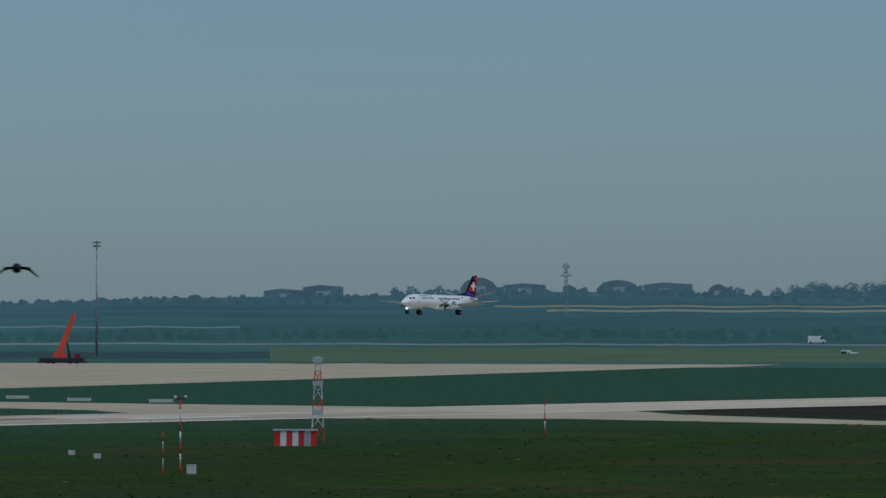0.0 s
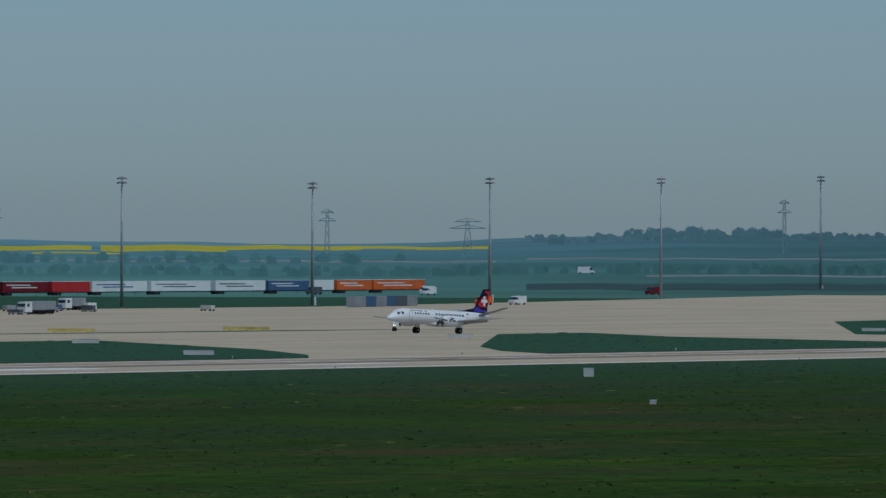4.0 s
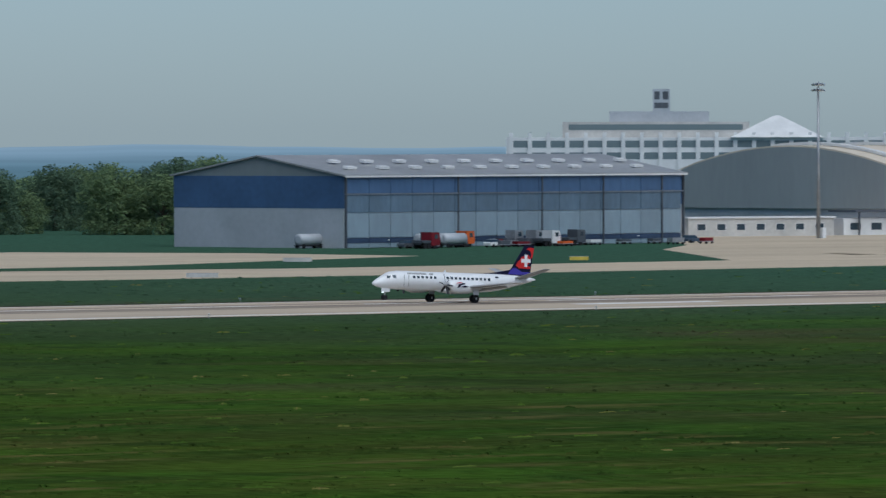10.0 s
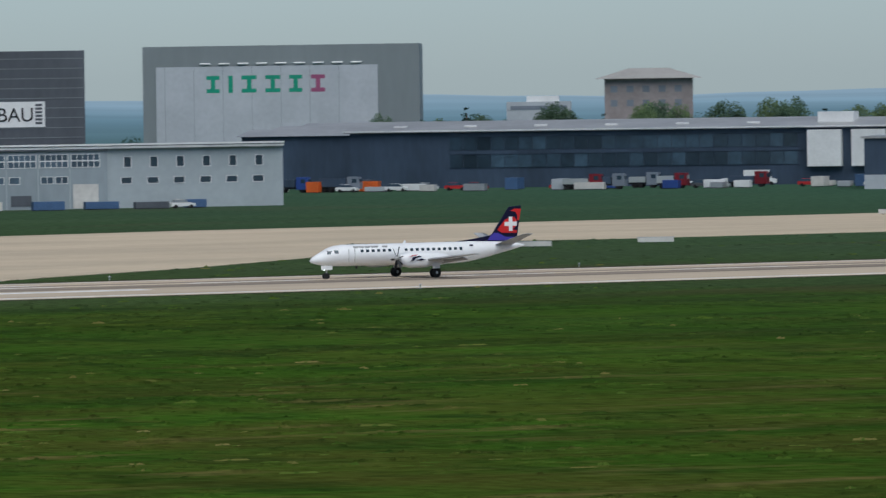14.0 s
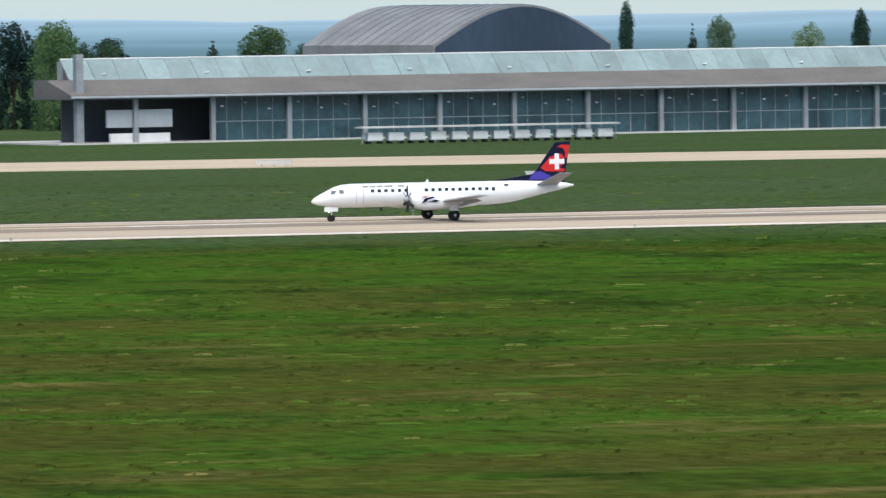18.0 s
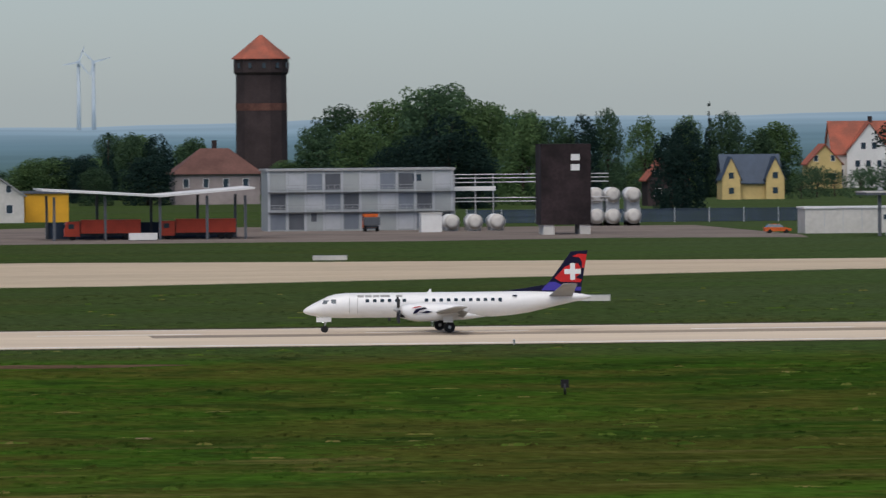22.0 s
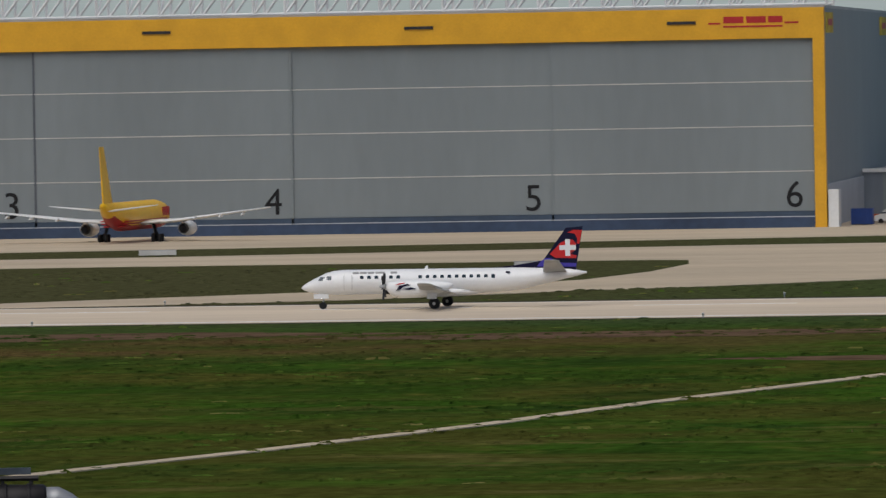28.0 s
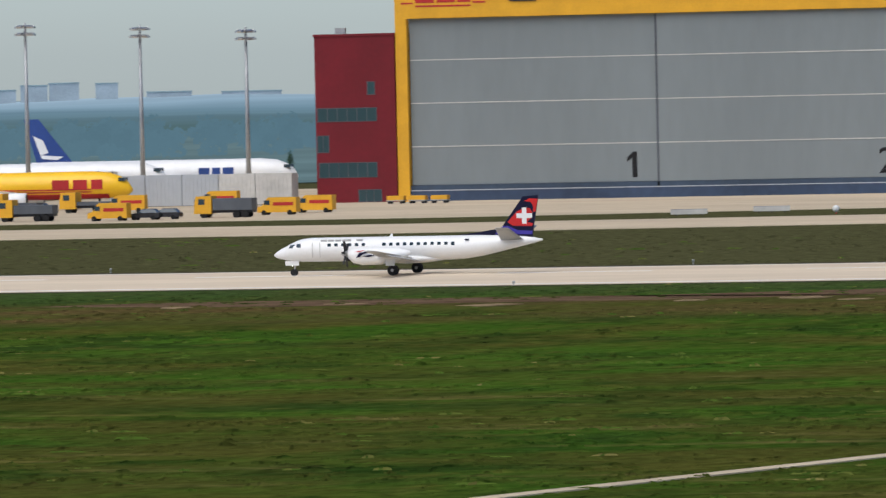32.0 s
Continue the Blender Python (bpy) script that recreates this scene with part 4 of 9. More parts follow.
    for x, yy, z in ((187.6, 1440, 1.65), (190.4, 1440, 1.65), (193.9, 1440, 1.65), (187.6, 1440, 5.25), (190.4, 1440, 5.25), (193.9, 1440, 5.25), (158.4, 1400, 1.5), (162.2, 1400, 1.5), (165.9, 1400, 1.5)):
        k = thing("storage_tank", "white cylindrical storage tank lying on steel cradles", "tank", pose(x, yy, 0), "white tanks")
        shared("shell", dome_me, k, pose(0, 0, z))
        part("cradle", box(B(), -1.1, 1.1, 1, 5, 0, z - 0.9), STEEL, k)
        part("tank_end", tube(B(), (0, -0.12, z), (0, 0, z), 0.5, 1.28, 18), OFFWHITE, k)
    k = thing("white_tank", "upright white box tank beside the storage tanks", "tank", pose(152.2, 1390, 0))
    slab("shell", k, WHITE, 0, 3.4, 0, 3.4, 0, 3.0)
    slab("lid", k, OFFWHITE, -0.1, 3.5, -0.1, 3.5, 3.0, 3.2)
    r = thing("pipe_rack", "steel pipe rack with a white sheet roof", "rack", pose(157, 1420, 0))
    slab("roof", r, WHITE, 0, 11, 0, 3, 6.4, 7.1)
    for x in (0.5, 4, 7.5, 10.5):
        slab("post", r, STEEL, x, x + 0.2, 0.2, 0.4, 0, 9.2)
    for z in (4.6, 5.2, 7.8, 8.5, 9.1):
        part("pipe", tube(B(), (0, 0.2, z), (30, 0.2, z), 0.1, seg=6), STEEL, r)
    f = thing("fuel_station_canopy", "flat canopy on dark posts over a white wall", "canopy", pose(211.8, 1305, 0))
    slab("roof", f, DARK_PANEL, 0, 19.6, 0, 10, 6.35, 6.7)
    slab("roof_sheet", f, OFFWHITE, -0.1, 19.7, -0.1, 10.1, 6.7, 6.9)
    for x in (2, 9.7, 17.5):
        slab("post", f, DARK_PANEL, x, x + 0.5, 1, 1.5, 0, 6.35)
    slab("front_wall", f, WHITE, 3.0, 21.8, -0.6, -0.2, 0, 2.5, "low white wall")
    slab("wall_window", f, WINDOW, 12.2, 13.8, -0.65, -0.6, 0.6, 1.7)
    for x in (1.5, 9.0, 17.5):
        part("roof_vent", dome(B(), (x + 1.5, 5, 6.9), 0.5, 0.7, 10, 3), STEEL, f)
    g = thing("fuel_station_hut", "long low cream hut behind the canopy", "hut", pose(207.7, 1340, 0))
    slab("wall", g, OFFWHITE, 0, 24, 0, 8, 0, 3.9)
    slab("roof", g, WHITE, -0.2, 24.2, -0.2, 8.2, 3.9, 4.2)
    for k in range(4):
        slab("seam", g, LIGHT_PANEL, 3 + 3 * k, 3.1 + 3 * k, -0.04, 0, 0, 3.9)
    for x in (12.5, 17.0, 20.0):
        slab("window", g, WINDOW, x, x + 2.4, -0.05, 0, 2.1, 2.9)


def fire_station():
    f = thing("fire_station", "pale grey fire station with six dark garage doors", "fire station", at(271, 1243, 346.8, 1249)[0])
    W = 78.2
    slab("wall", f, LIGHT_PANEL, 0, W, 0, 6, 0, 9.4)
    slab("roof", f, WHITE, -0.2, W + 0.2, -0.2, 6.2, 9.4, 9.65)
    for k in range(17):
        part("roof_dome", dome(B(), (3 + 4.5 * k, 3, 9.6), 0.7, 0.35, 10, 3), WHITE, f)
    for z in (2.2, 4.4, 6.6):
        slab("panel_joint", f, GREY_PANEL, 0, W, -0.03, 0, z, z + 0.08)
    for k in range(6):
        x = 22.0 + 6.95 * k
        d = slab("garage_door", f, WINDOW, x, x + 5.9, -0.08, 0.1, 0.1, 5.6, "dark glazed sectional garage door")
        bm = B()
        for i in range(6):
            box(bm, x, x + 5.9, -0.14, -0.081, 0.1 + i * 1.08, 0.2 + i * 1.08)
        for i in range(4):
            box(bm, x + i * 1.95 - (0.1 if i == 3 else 0), x + i * 1.95 + 0.1, -0.139, -0.082, 0.1, 5.6)
        part("door_grid", bm, DARK_PANEL, d)
    for x in (65.7, 72.4):
        d = slab("shutter_door", f, WINDOW, x, x + 4.1, -0.08, 0.1, 0.1, 4.3)
        bm = B()
        for i in range(5):
            box(bm, x, x + 4.1, -0.14, -0.081, 0.1 + i * 0.9, 0.42 + i * 0.9)
        part("door_slat", bm, WHITE, d)
    slab("bay_block", f, LIGHT_PANEL, 3.8, 15.5, -1.6, 0, 2.9, 9.4, "projecting upper bay")
    slab("bay_window", f, WINDOW, 4.8, 15.1, -1.68, -1.6, 5.3, 7.6, "wide dark bay window")
    for x, z, w, h in ((17.2, 5.7, 2.6, 1.1), (9.0, 1.2, 1.8, 1.1), (12.2, 1.2, 1.6, 1.1), (18.6, 1.1, 1.4, 1.3), (0.8, 5.4, 1.8, 1.2)):
        framed_window(f, x, z, w, h)
    slab("door", f, DARK_PANEL, 15.9, 17.1, -0.08, 0, 0, 2.5)


def glass_hall():
    m, W = at(360, 1256, 541, 1280)
    g = thing("glass_hall", "long glass hall with steel posts and a tilted glazed clerestory", "terminal", m)
    slab("floor_slab", g, OFFWHITE, 0, W - 12, -1, 30, 0, 0.25)
    slab("inner_wall", g, DARK_PANEL, 6, W - 24, 11.6, 11.9, 0, 6.8)
    n, pitch = 11, 12.93
    first = W - 26.8 - n * pitch
    for k in range(n):
        x = first + pitch * k
        if k < 1:
            continue
        p = slab("glass_pane", g, HALL_GLASS, x + 0.03, x + pitch - 0.03, 1.02, 1.15, 0.2, 6.9, "dark green glass bay")
        bm = B()
        box(bm, x + 0.1, x + pitch - 0.1, 0.94, 1.01, 3.1, 3.22)
        for i in range(1, 5):
            box(bm, x + i * pitch / 5 - 0.04, x + i * pitch / 5 + 0.04, 0.95, 1.01, 0.2, 6.9)
        part("mullion", bm, STEEL, p)
        bm = B()
        for i in range(3):
            tube(bm, (x + 1.5 + i * 4, 0.8, 5.0 + 0.5 * ((k + i) % 3)), (x + 1.9 + i * 4, 0.8, 5.0 + 0.5 * ((k + i) % 3)), 0.13, seg=6)
        part("hall_lamp", bm, WHITE, p)
    for k in range(n + 1):
        x = first + pitch * k
        slab("post", g, STEEL, x - 0.36, x + 0.36, 0.2, 0.93, 0, 7.0)
    part("roof", prism(B(), [(-1.5, 7.0), (-1.5, 7.5), (8, 9.8), (13, 9.8), (13, 7.0)], 0, 2, W + 0.4), CANOPY_ROOF, g, "brown-grey canopy roof with dark soffit")
    slab("fascia", g, LIGHT_PANEL, 1.9, W + 0.5, -1.6, -1.51, 7.1, 7.42, "pale roof edge")
    slab("soffit", g, DARK_PANEL, 2, W + 0.4, -1.4, 13, 6.85, 6.99)
    pane = material("clerestory_glass", (0.265, 0.345, 0.345), 0.35, vary=0.10, scale=0.2, fine=1.2, spec=0.4, rand=0.12)
    count = 40
    for k in range(count):
        x0 = 6 + k * (W - 8.6) / count
        x1 = 6 + (k + 1) * (W - 8.6) / count - 0.08
        part("clerestory_pane", loft(B(), [[(x0, 8.2, 9.75), (x1, 8.2, 9.75), (x1, 8.5, 9.75), (x0, 8.5, 9.75)], [(x0 - 0.6, 10.4, 12.9), (x1 - 0.6, 10.4, 12.9), (x1 - 0.6, 10.7, 12.9), (x0 - 0.6, 10.7, 12.9)]], smooth=False), pane, g, "pale tilted clerestory glass")
        if k % 2 == 0:
            part("clerestory_rib", tube(B(), (x0 - 0.04, 8.15, 9.75), (x0 - 0.64, 10.35, 12.95), 0.07, seg=5), STEEL, g)
        if k % 4 == 1:
            part("vent_arm", tube(B(), (x0 + 1.2, 8.6, 10.6), (x0 + 1.9, 8.6, 10.75), 0.12, seg=5), WHITE, g)
    part("ridge_rail", tube(B(), (5.4, 10.5, 13.0), (W - 3.2, 10.5, 13.0), 0.13, seg=6), WHITE, g, "white rail along the ridge")
    slab("clerestory_back", g, ROOF_METAL, 6, W - 3, 11, 13, 9.8, 12.6)
    slab("end_post", g, STEEL, 3.5, 4.7, 0, 1.2, 0, 13.8)
    slab("white_wall", g, LIGHT_PANEL, 9, 20, 1.2, 1.6, 2.5, 5.2, "pale wall panel")
    slab("counter", g, WHITE, 9.5, 19.5, 1.0, 1.6, 0.2, 1.6)
    slab("end_wall", g, LIGHT_PANEL, W - 26.4, W - 21.8, 1.0, 8, 0, 6.5, "pale end wall")
    # round-roofed hangar far behind
    h = thing("round_roof_hangar", "old hangar with a curved grey roof and dark gable", "hangar", pose(571.5, 1706.5, 0, 0, 0, 14))
    prof = [(45 * i / 16, 11.9 + 8.3 * math.sin(math.pi * i / 16)) for i in range(17)]
    part("roof", prism(B(), [(x, z) for x, z in prof] + [(45, 0), (0, 0)], 1, 0, 52), OLD_ROOF, h, "curved pale grey sheet roof")
    for y in range(2, 50, 4):
        part("roof_band", prism(B(), [(x, z + 0.02) for x, z in prof] + [(x, z + 0.14) for x, z in prof[::-1]], 1, y, y + 0.35), SLATE_PANEL, h, "raised seam of the sheet roof")
    part("gable", prism(B(), [(x * 0.98 + 0.45, z - 0.5) for x, z in prof] + [(44.4, 0), (0.6, 0)], 1, -0.4, -0.02), NAVY_PANEL, h, "dark arched gable")


def concrete_works():
    m, W = at(578, 1315, 736, 1268)
    w = thing("works_building", "long pale two-storey works building with window strips", "building", m)
    slab("wall", w, WORKS_WALL, 0, 134, 0, 18, 0, 10.2)
    slab("annex", w, ANNEX_WALL, 134, W, 0.6, 18, 0, 10.6)
    slab("roof", w, WHITE, -0.4, W, -0.5, 18, 10.2, 10.55, "white roof edge")
    slab("roof_lip", w, WHITE, -0.4, W, -0.75, -0.51, 10.7, 11.0, "white gutter line above the roof edge")
    slab("roof_rise", w, DARK_PANEL, -0.2, W, -0.4, 18, 10.551, 10.7)
    slab("eaves", w, DARK_PANEL, -0.3, 134, -0.45, -0.05, 9.9, 10.19)
    n = 24
    for k in range(n):
        x = 1.5 + 5.5 * k
        slab("pilaster", w, ANNEX_WALL, x - 0.66, x - 0.42, -0.1, 0, 0, 6.9)
        framed_window(w, x - 0.25, 7.15, 4.9, 0.95, WORKS_GLASS, 0, WHITE, 4)
        framed_window(w, x - 0.25, 8.3, 4.9, 0.95, WORKS_GLASS, 0, WHITE, 4)
        if k % 5 == 3:
            slab("roller_door", w, OFFWHITE, x, x + 4.4, -0.08, 0, 0.1, 4.2, "pale roller door")
        elif k % 5 == 1:
            framed_window(w, x, 4.4, 1.8, 1.1, WORKS_GLASS)
            slab("louvre", w, DARK_PANEL, x + 0.2, x + 3.8, -0.08, 0, 0.6, 2.4)
        else:
            framed_window(w, x, 4.4, 2.1, 1.1, WORKS_GLASS, 0, WHITE, 1)
            framed_window(w, x + 2.5, 4.4, 2.1, 1.1, WORKS_GLASS, 0, WHITE, 1)
    for k in range(6):
        framed_window(w, 137 + 4.6 * k, 7.0, 1.3, 1.7, WINDOW, 0.6)
        framed_window(w, 136.5 + 4.6 * k, 4.2, 1.9, 1.0, WINDOW, 0.6)
    h = thing("casting_hall", "high dark grey casting hall with a white banner", "hall", m @ pose(0, 24, 0))
    slab("white_bay", h, ANNEX_WALL, 2, 19.2, 0.2, 40, 0, 27, "pale bay of the hall")
    slab("wall", h, DARK_PANEL, 19.2, 135.5, 0, 40, 0, 27)
    for k in range(9):
        slab("cladding_rail", h, GREY_PANEL, 26, 135.2, -0.07, 0, 12 + 1.7 * k, 12.12 + 1.7 * k)
    for x in (26, 62, 98):
        slab("corner_strip", h, GREY_PANEL, x, x + 1.0, -0.12, 0, 0, 27)
    for x in (43.5, 54.3, 75.0, 91.0):
        slab("notice", h, WHITE, x, x + 2.2, -0.1, 0, 17.8, 19.4)
    b = slab("banner", h, WHITE, 104.6, 128.4, -0.2, -0.125, 13.9, 18.3, "white banner with dark letters")
    lettering("banner_text", "BETONBAU", 3.4, BLACK, b, pose(117.6, -0.25, 14.9), "dark banner letters")
    bars("banner_logo", [(105.1, 108.1, 14.3, 14.9), (105.1, 108.1, 17.3, 17.9), (105.1, 105.7, 14.9, 17.3), (107.5, 108.1, 14.9, 16.4), (106.3, 106.9, 15.5, 17.3)], RED, b, -0.2, "red square logo")
    bars("banner_bar", [(126.7, 127.9, 14.4 + 0.62 * i, 14.8 + 0.62 * i) for i in range(6)], DARK_PANEL, b, -0.2)
    p = thing("gantry_press", "red steel gantry standing on a blue machine base", "machine", pose(561, 1232, 0, 0, 0, -16))
    slab("base", p, BLUE, 3.8, 10.2, -1.2, 1.6, 0, 2.4, "blue base")
    for x in (0.6, 3.8, 5.5, 8.6):
        slab("leg", p, DARK_RED, x, x + 0.36, 0, 0.5, 2.4 if x > 3 else 0, 8.6)
    slab("beam", p, DARK_RED, 0, 9.6, -0.2, 0.8, 8.6, 9.2)
    for z in (5.2, 7.0):
        slab("tie", p, DARK_RED, 0.6, 9.1, 0.1, 0.3, z, z + 0.22)


def science_offices():
    """The tall logo hall, the black glazed offices and the low halls between them."""
    m, W = at(905, 1738, 1007.7, 1674)
    h = thing("logo_hall", "high grey hall with a pale inset panel and coloured letters", "hall", m)
    slab("wall", h, GREY_PANEL, W - 63, W, 0, 50, 0, 29.3)
    slab("front_panel", h, LIGHT_PANEL, W - 60, W - 9.5, -0.25, 0, 1, 24.6, "pale front panel")
    for k in range(7):
        slab("panel_joint", h, GREY_PANEL, W - 58 + 6.6 * k, W - 57.92 + 6.6 * k, -0.27, -0.251, 1, 24.5)
    green = material("sign_green", (0.02, 0.28, 0.17), 0.5, vary=0.05)
    mag = material("sign_magenta", (0.30, 0.08, 0.16), 0.5, vary=0.05)
    x = W - 48.5
    for k, (w, mt) in enumerate(((3.0, green), (1.0, green), (3.4, green), (3.4, green), (3.0, green), (3.2, mag))):
        bars("sign_bar", [(x, x + w, 21.6, 22.5), (x, x + w, 18.6, 19.5), (x + (w - 1) / 2, x + (w + 1) / 2, 19.5, 21.6)], mt, h, -0.25, "bar of a coloured company sign")
        x += w + 2.0
    for k in range(9):
        part("roof_lamp", tube(B(), (W - 50 + 4.3 * k, -0.3, 25.2), (W - 47.5 + 4.3 * k, -0.3, 25.2), 0.25, seg=6), WHITE, h)
    m, W = at(846, 1432, 921, 1356)
    o = thing("glazed_offices", "black glazed two-storey offices with white service blocks", "office building", m)
    slab("core", o, NAVY_PANEL, 0, W, 0.3, 22, 0, 10.8)
    for r, z in enumerate((3.9, 7.3)):
        for k in range(26):
            x = 20 + 2.75 * k
            if x > W - 20:
                break
            slab("window_pane", o, OFFICE_GLASS, x, x + 2.55, 0.1, 0.29, z, z + 2.5)
        slab("spandrel", o, NAVY_PANEL, 20, W - 17, 0.0, 0.28, z + 2.6, z + 3.3)
    part("roof", prism(B(), [(-0.9, 10.8), (23.4, 10.8), (23.4, 11.0), (11, 12.7), (-0.9, 11.15)], 0, -1, W + 0.5), ROOF_METAL, o, "pale low-pitched metal roof")
    slab("roof_gutter", o, WHITE, -1, W + 0.5, -1.0, -0.91, 10.95, 11.2)
    for k in range(7):
        part("roof_light", box(B(), 0, 2.4, -0.4, 0.4, 0, 0.3), WHITE, o, "small white rooflight", pose(8 + 14 * k, 4, 11.75, 7.5))
    for x in (W - 16, W - 7.4):
        slab("service_block", o, WHITE, x, x + 6.6, -1.6, 0.28, 3.4, 10.4, "white service block")
    slab("roof_plant", o, WHITE, W - 15, W - 8, 4, 9, 11.2, 13.8)
    g = thing("saw_roof_halls", "low halls with long pale roofs behind the offices", "hall", m @ pose(-30, 30, 0))
    for k in range(3):
        slab("hall_wall", g, NAVY_PANEL, 0, W - 8 + 4 * k, 22 * k, 22 * k + 20, 0, 10.2 + 0.5 * k)
        part("hall_roof", prism(B(), [(22 * k - 1, 10.2 + 0.5 * k), (22 * k + 21, 10.2 + 0.5 * k), (22 * k + 10, 11.5 + 0.5 * k)], 0, -1, W - 7 + 4 * k), ROOF_METAL, g, "pale ridge roof")
    m, W = at(873, 1294, 911, 1262)
    b = thing("black_hall", "black clad hall with white panels and a low white annex", "hall", m)
    slab("wall", b, NAVY_PANEL, 0, W, 0, 30, 0, 9.2)
    slab("roof", b, ROOF_METAL, -0.5, W, -0.5, 31, 9.2, 9.6)
    slab("annex", b, WHITE, 12, W - 0.5, -4, -0.02, 0, 3.2, "low white annex with blue roof edge")
    slab("annex_edge", b, BLUE, 12, W - 0.4, -4.1, -0.02, 3.2, 3.5)
    for k in range(8):
        framed_window(b, 19.5 + 3.5 * k, 1.2, 2.4, 1.2, WINDOW, -4)
    slab("plinth", b, LIGHT_PANEL, 0, 12, -0.1, 0, 0, 2.6)
    for x in (19, 42):
        slab("white_box", b, WHITE, x, x + 3, -0.6, 0, 3.6, 6.2)
    framed_window(b, 31, 4.2, 3.2, 1.9, DARK_PANEL, 0, WHITE, 0)
    m, W = at(911.2, 1261.5, 929, 1249)
    e = thing("gable_hall", "black gabled hall over white sliding panels", "hall", m)
    slab("wall", e, NAVY_PANEL, 0, W, 0, 30, 0, 9.3)
    part("roof", prism(B(), [(-0.4, 9.3), (W + 0.4, 9.3), (W / 2, 10.6)], 1, -0.3, 30.3), ROOF_METAL, e)
    slab("white_panel", e, WHITE, 0.1, W * 0.38, -0.2, 0, 0, 5.8, "white wall panel")
    slab("white_panel", e, WHITE, W * 0.58, W - 0.1, -0.2, 0, 0, 5.8, "white wall panel")
    slab("edge_post", e, WHITE, W - 0.5, W + 0.1, -0.25, 0.6, 0, 9.3)
    slab("edge_post", e, WHITE, 0, 0.9, -0.25, 0.6, 5.8, 9.3)
    for k in range(6):
        slab("shutter_slat", e, WHITE if k % 2 else DARK_PANEL, W * 0.39, W * 0.57, -0.12, 0, 0.4 + 0.9 * k, 1.2 + 0.9 * k)
    r = thing("roof_house", "distant brick block with an overhanging pale roof", "building", pose(1142.5, 1810.5, 0, 0, 0, -33))
    slab("wall", r, HAZY_BRICK, 1, 23, 0, 16, 0, 20.4)
    part("roof", loft(B(), [[(-1.5, -2, 20.4), (25.5, -2, 20.4), (25.5, 18, 20.4), (-1.5, 18, 20.4)], [(7, 6, 23), (17, 6, 23), (17, 10, 23), (7, 10, 23)]], smooth=False), HAZY_ROOF, r)
    for k in range(5):
        for z in (13.5, 17):
            slab("window", r, SLATE_PANEL, 2.5 + 4 * k, 4.2 + 4 * k, -0.08, 0, z, z + 1.6)
    r = thing("white_block", "distant white stepped office block", "building", pose(1122, 1822, 0, 0, 0, -33))
    slab("wall", r, LIGHT_PANEL, 0, 16, 0, 10, 0, 15.0)
    slab("upper", r, WHITE, 5, 13, 1, 10, 15.0, 16.4)
    slab("window_band", r, SLATE_PANEL, 1, 15, -0.08, 0, 13.0, 14.0)


def blue_hangar():
    h = thing("blue_hangar", "blue and grey hangar with a pale skylit gable roof", "hangar", at(1012.5, 1164.4, 1109.5, 1178.5)[0])
    W, D = 98.0, 41.0
    slab("lower_wall", h, LIGHT_PANEL, -0.0, W, 0.2, D, 0, 7.2, "pale grey lower wall")
    slab("upper_wall", h, BLUE_PANEL, -0.05, W, 0.15, D + 0.05, 7.2, 13.0, "blue upper wall")
    part("gable", prism(B(), [(0, 13.0), (D, 13.0), (D / 2, 16.4)], 0, 0, W), GREY_PANEL, h)
    for s in (0, 1):
        y0 = -0.6 if s == 0 else D + 0.6
        part("roof", prism(B(), [(y0, 12.9), (D / 2, 16.45), (D / 2, 16.75), (y0, 13.2)], 0, -0.5, W + 0.5), ROOF_METAL, h, "pale metal roof slope")
    for k in range(10):
        for y, z in ((5, 14.3), (11, 15.4)):
            part("skylight", box(B(), 0, 2.6, -0.6, 0.6, 0, 0.45), WHITE, h, "", pose(6 + 9.2 * k + (2.5 if y > 9 else 0), y, z, 10.5))
    panes = 16
    for k in range(panes):
        x = 0.8 + k * (W - 1.6) / panes
        w = (W - 1.6) / panes - 0.14
        d = slab("door_leaf", h, HANGAR_MIST, x, x + w, -0.1, 0.12, 1.9, 6.3, "pale glazed door leaf")
        slab("glass_band", d, HANGAR_SLATE, x, x + w, -0.12, 0.1, 6.4, 9.6, "slate blue glass band")
        slab("upper_band", d, HANGAR_BLUE, x, x + w, -0.12, 0.1, 9.9, 12.8)
        slab("base_band", d, SILL_BLUE, x, x + w, -0.14, 0.11, 0.9, 1.8)
        slab("plinth", d, HANGAR_MIST, x, x + w, -0.1, 0.11, 0.1, 0.85)
    for x in (0.2, 31.6, 55.7, 73.7, 91.2, W - 0.3):
        slab("door_post", h, DARK_PANEL, x, x + 0.26, -0.35, 0.05, 0, 12.8)
    slab("door_beam", h, SLATE_PANEL, 0, W, -0.3, -0.13, 9.62, 9.86)
    slab("eaves_edge", h, WHITE, -0.4, W + 0.4, -0.75, -0.61, 12.75, 13.05, "white eaves edge")
    for k in range(4):
        x = 12 + 24 * k
        part("wall_lamp", dome(B(), (x, -0.35, 1.3), 0.22, 0.25, 8, 3), WHITE, h, "small white wall lamp")


# slate of the skyline block, paled by haze put into the colour
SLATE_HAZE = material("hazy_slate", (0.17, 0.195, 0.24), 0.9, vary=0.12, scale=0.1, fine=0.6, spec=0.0)


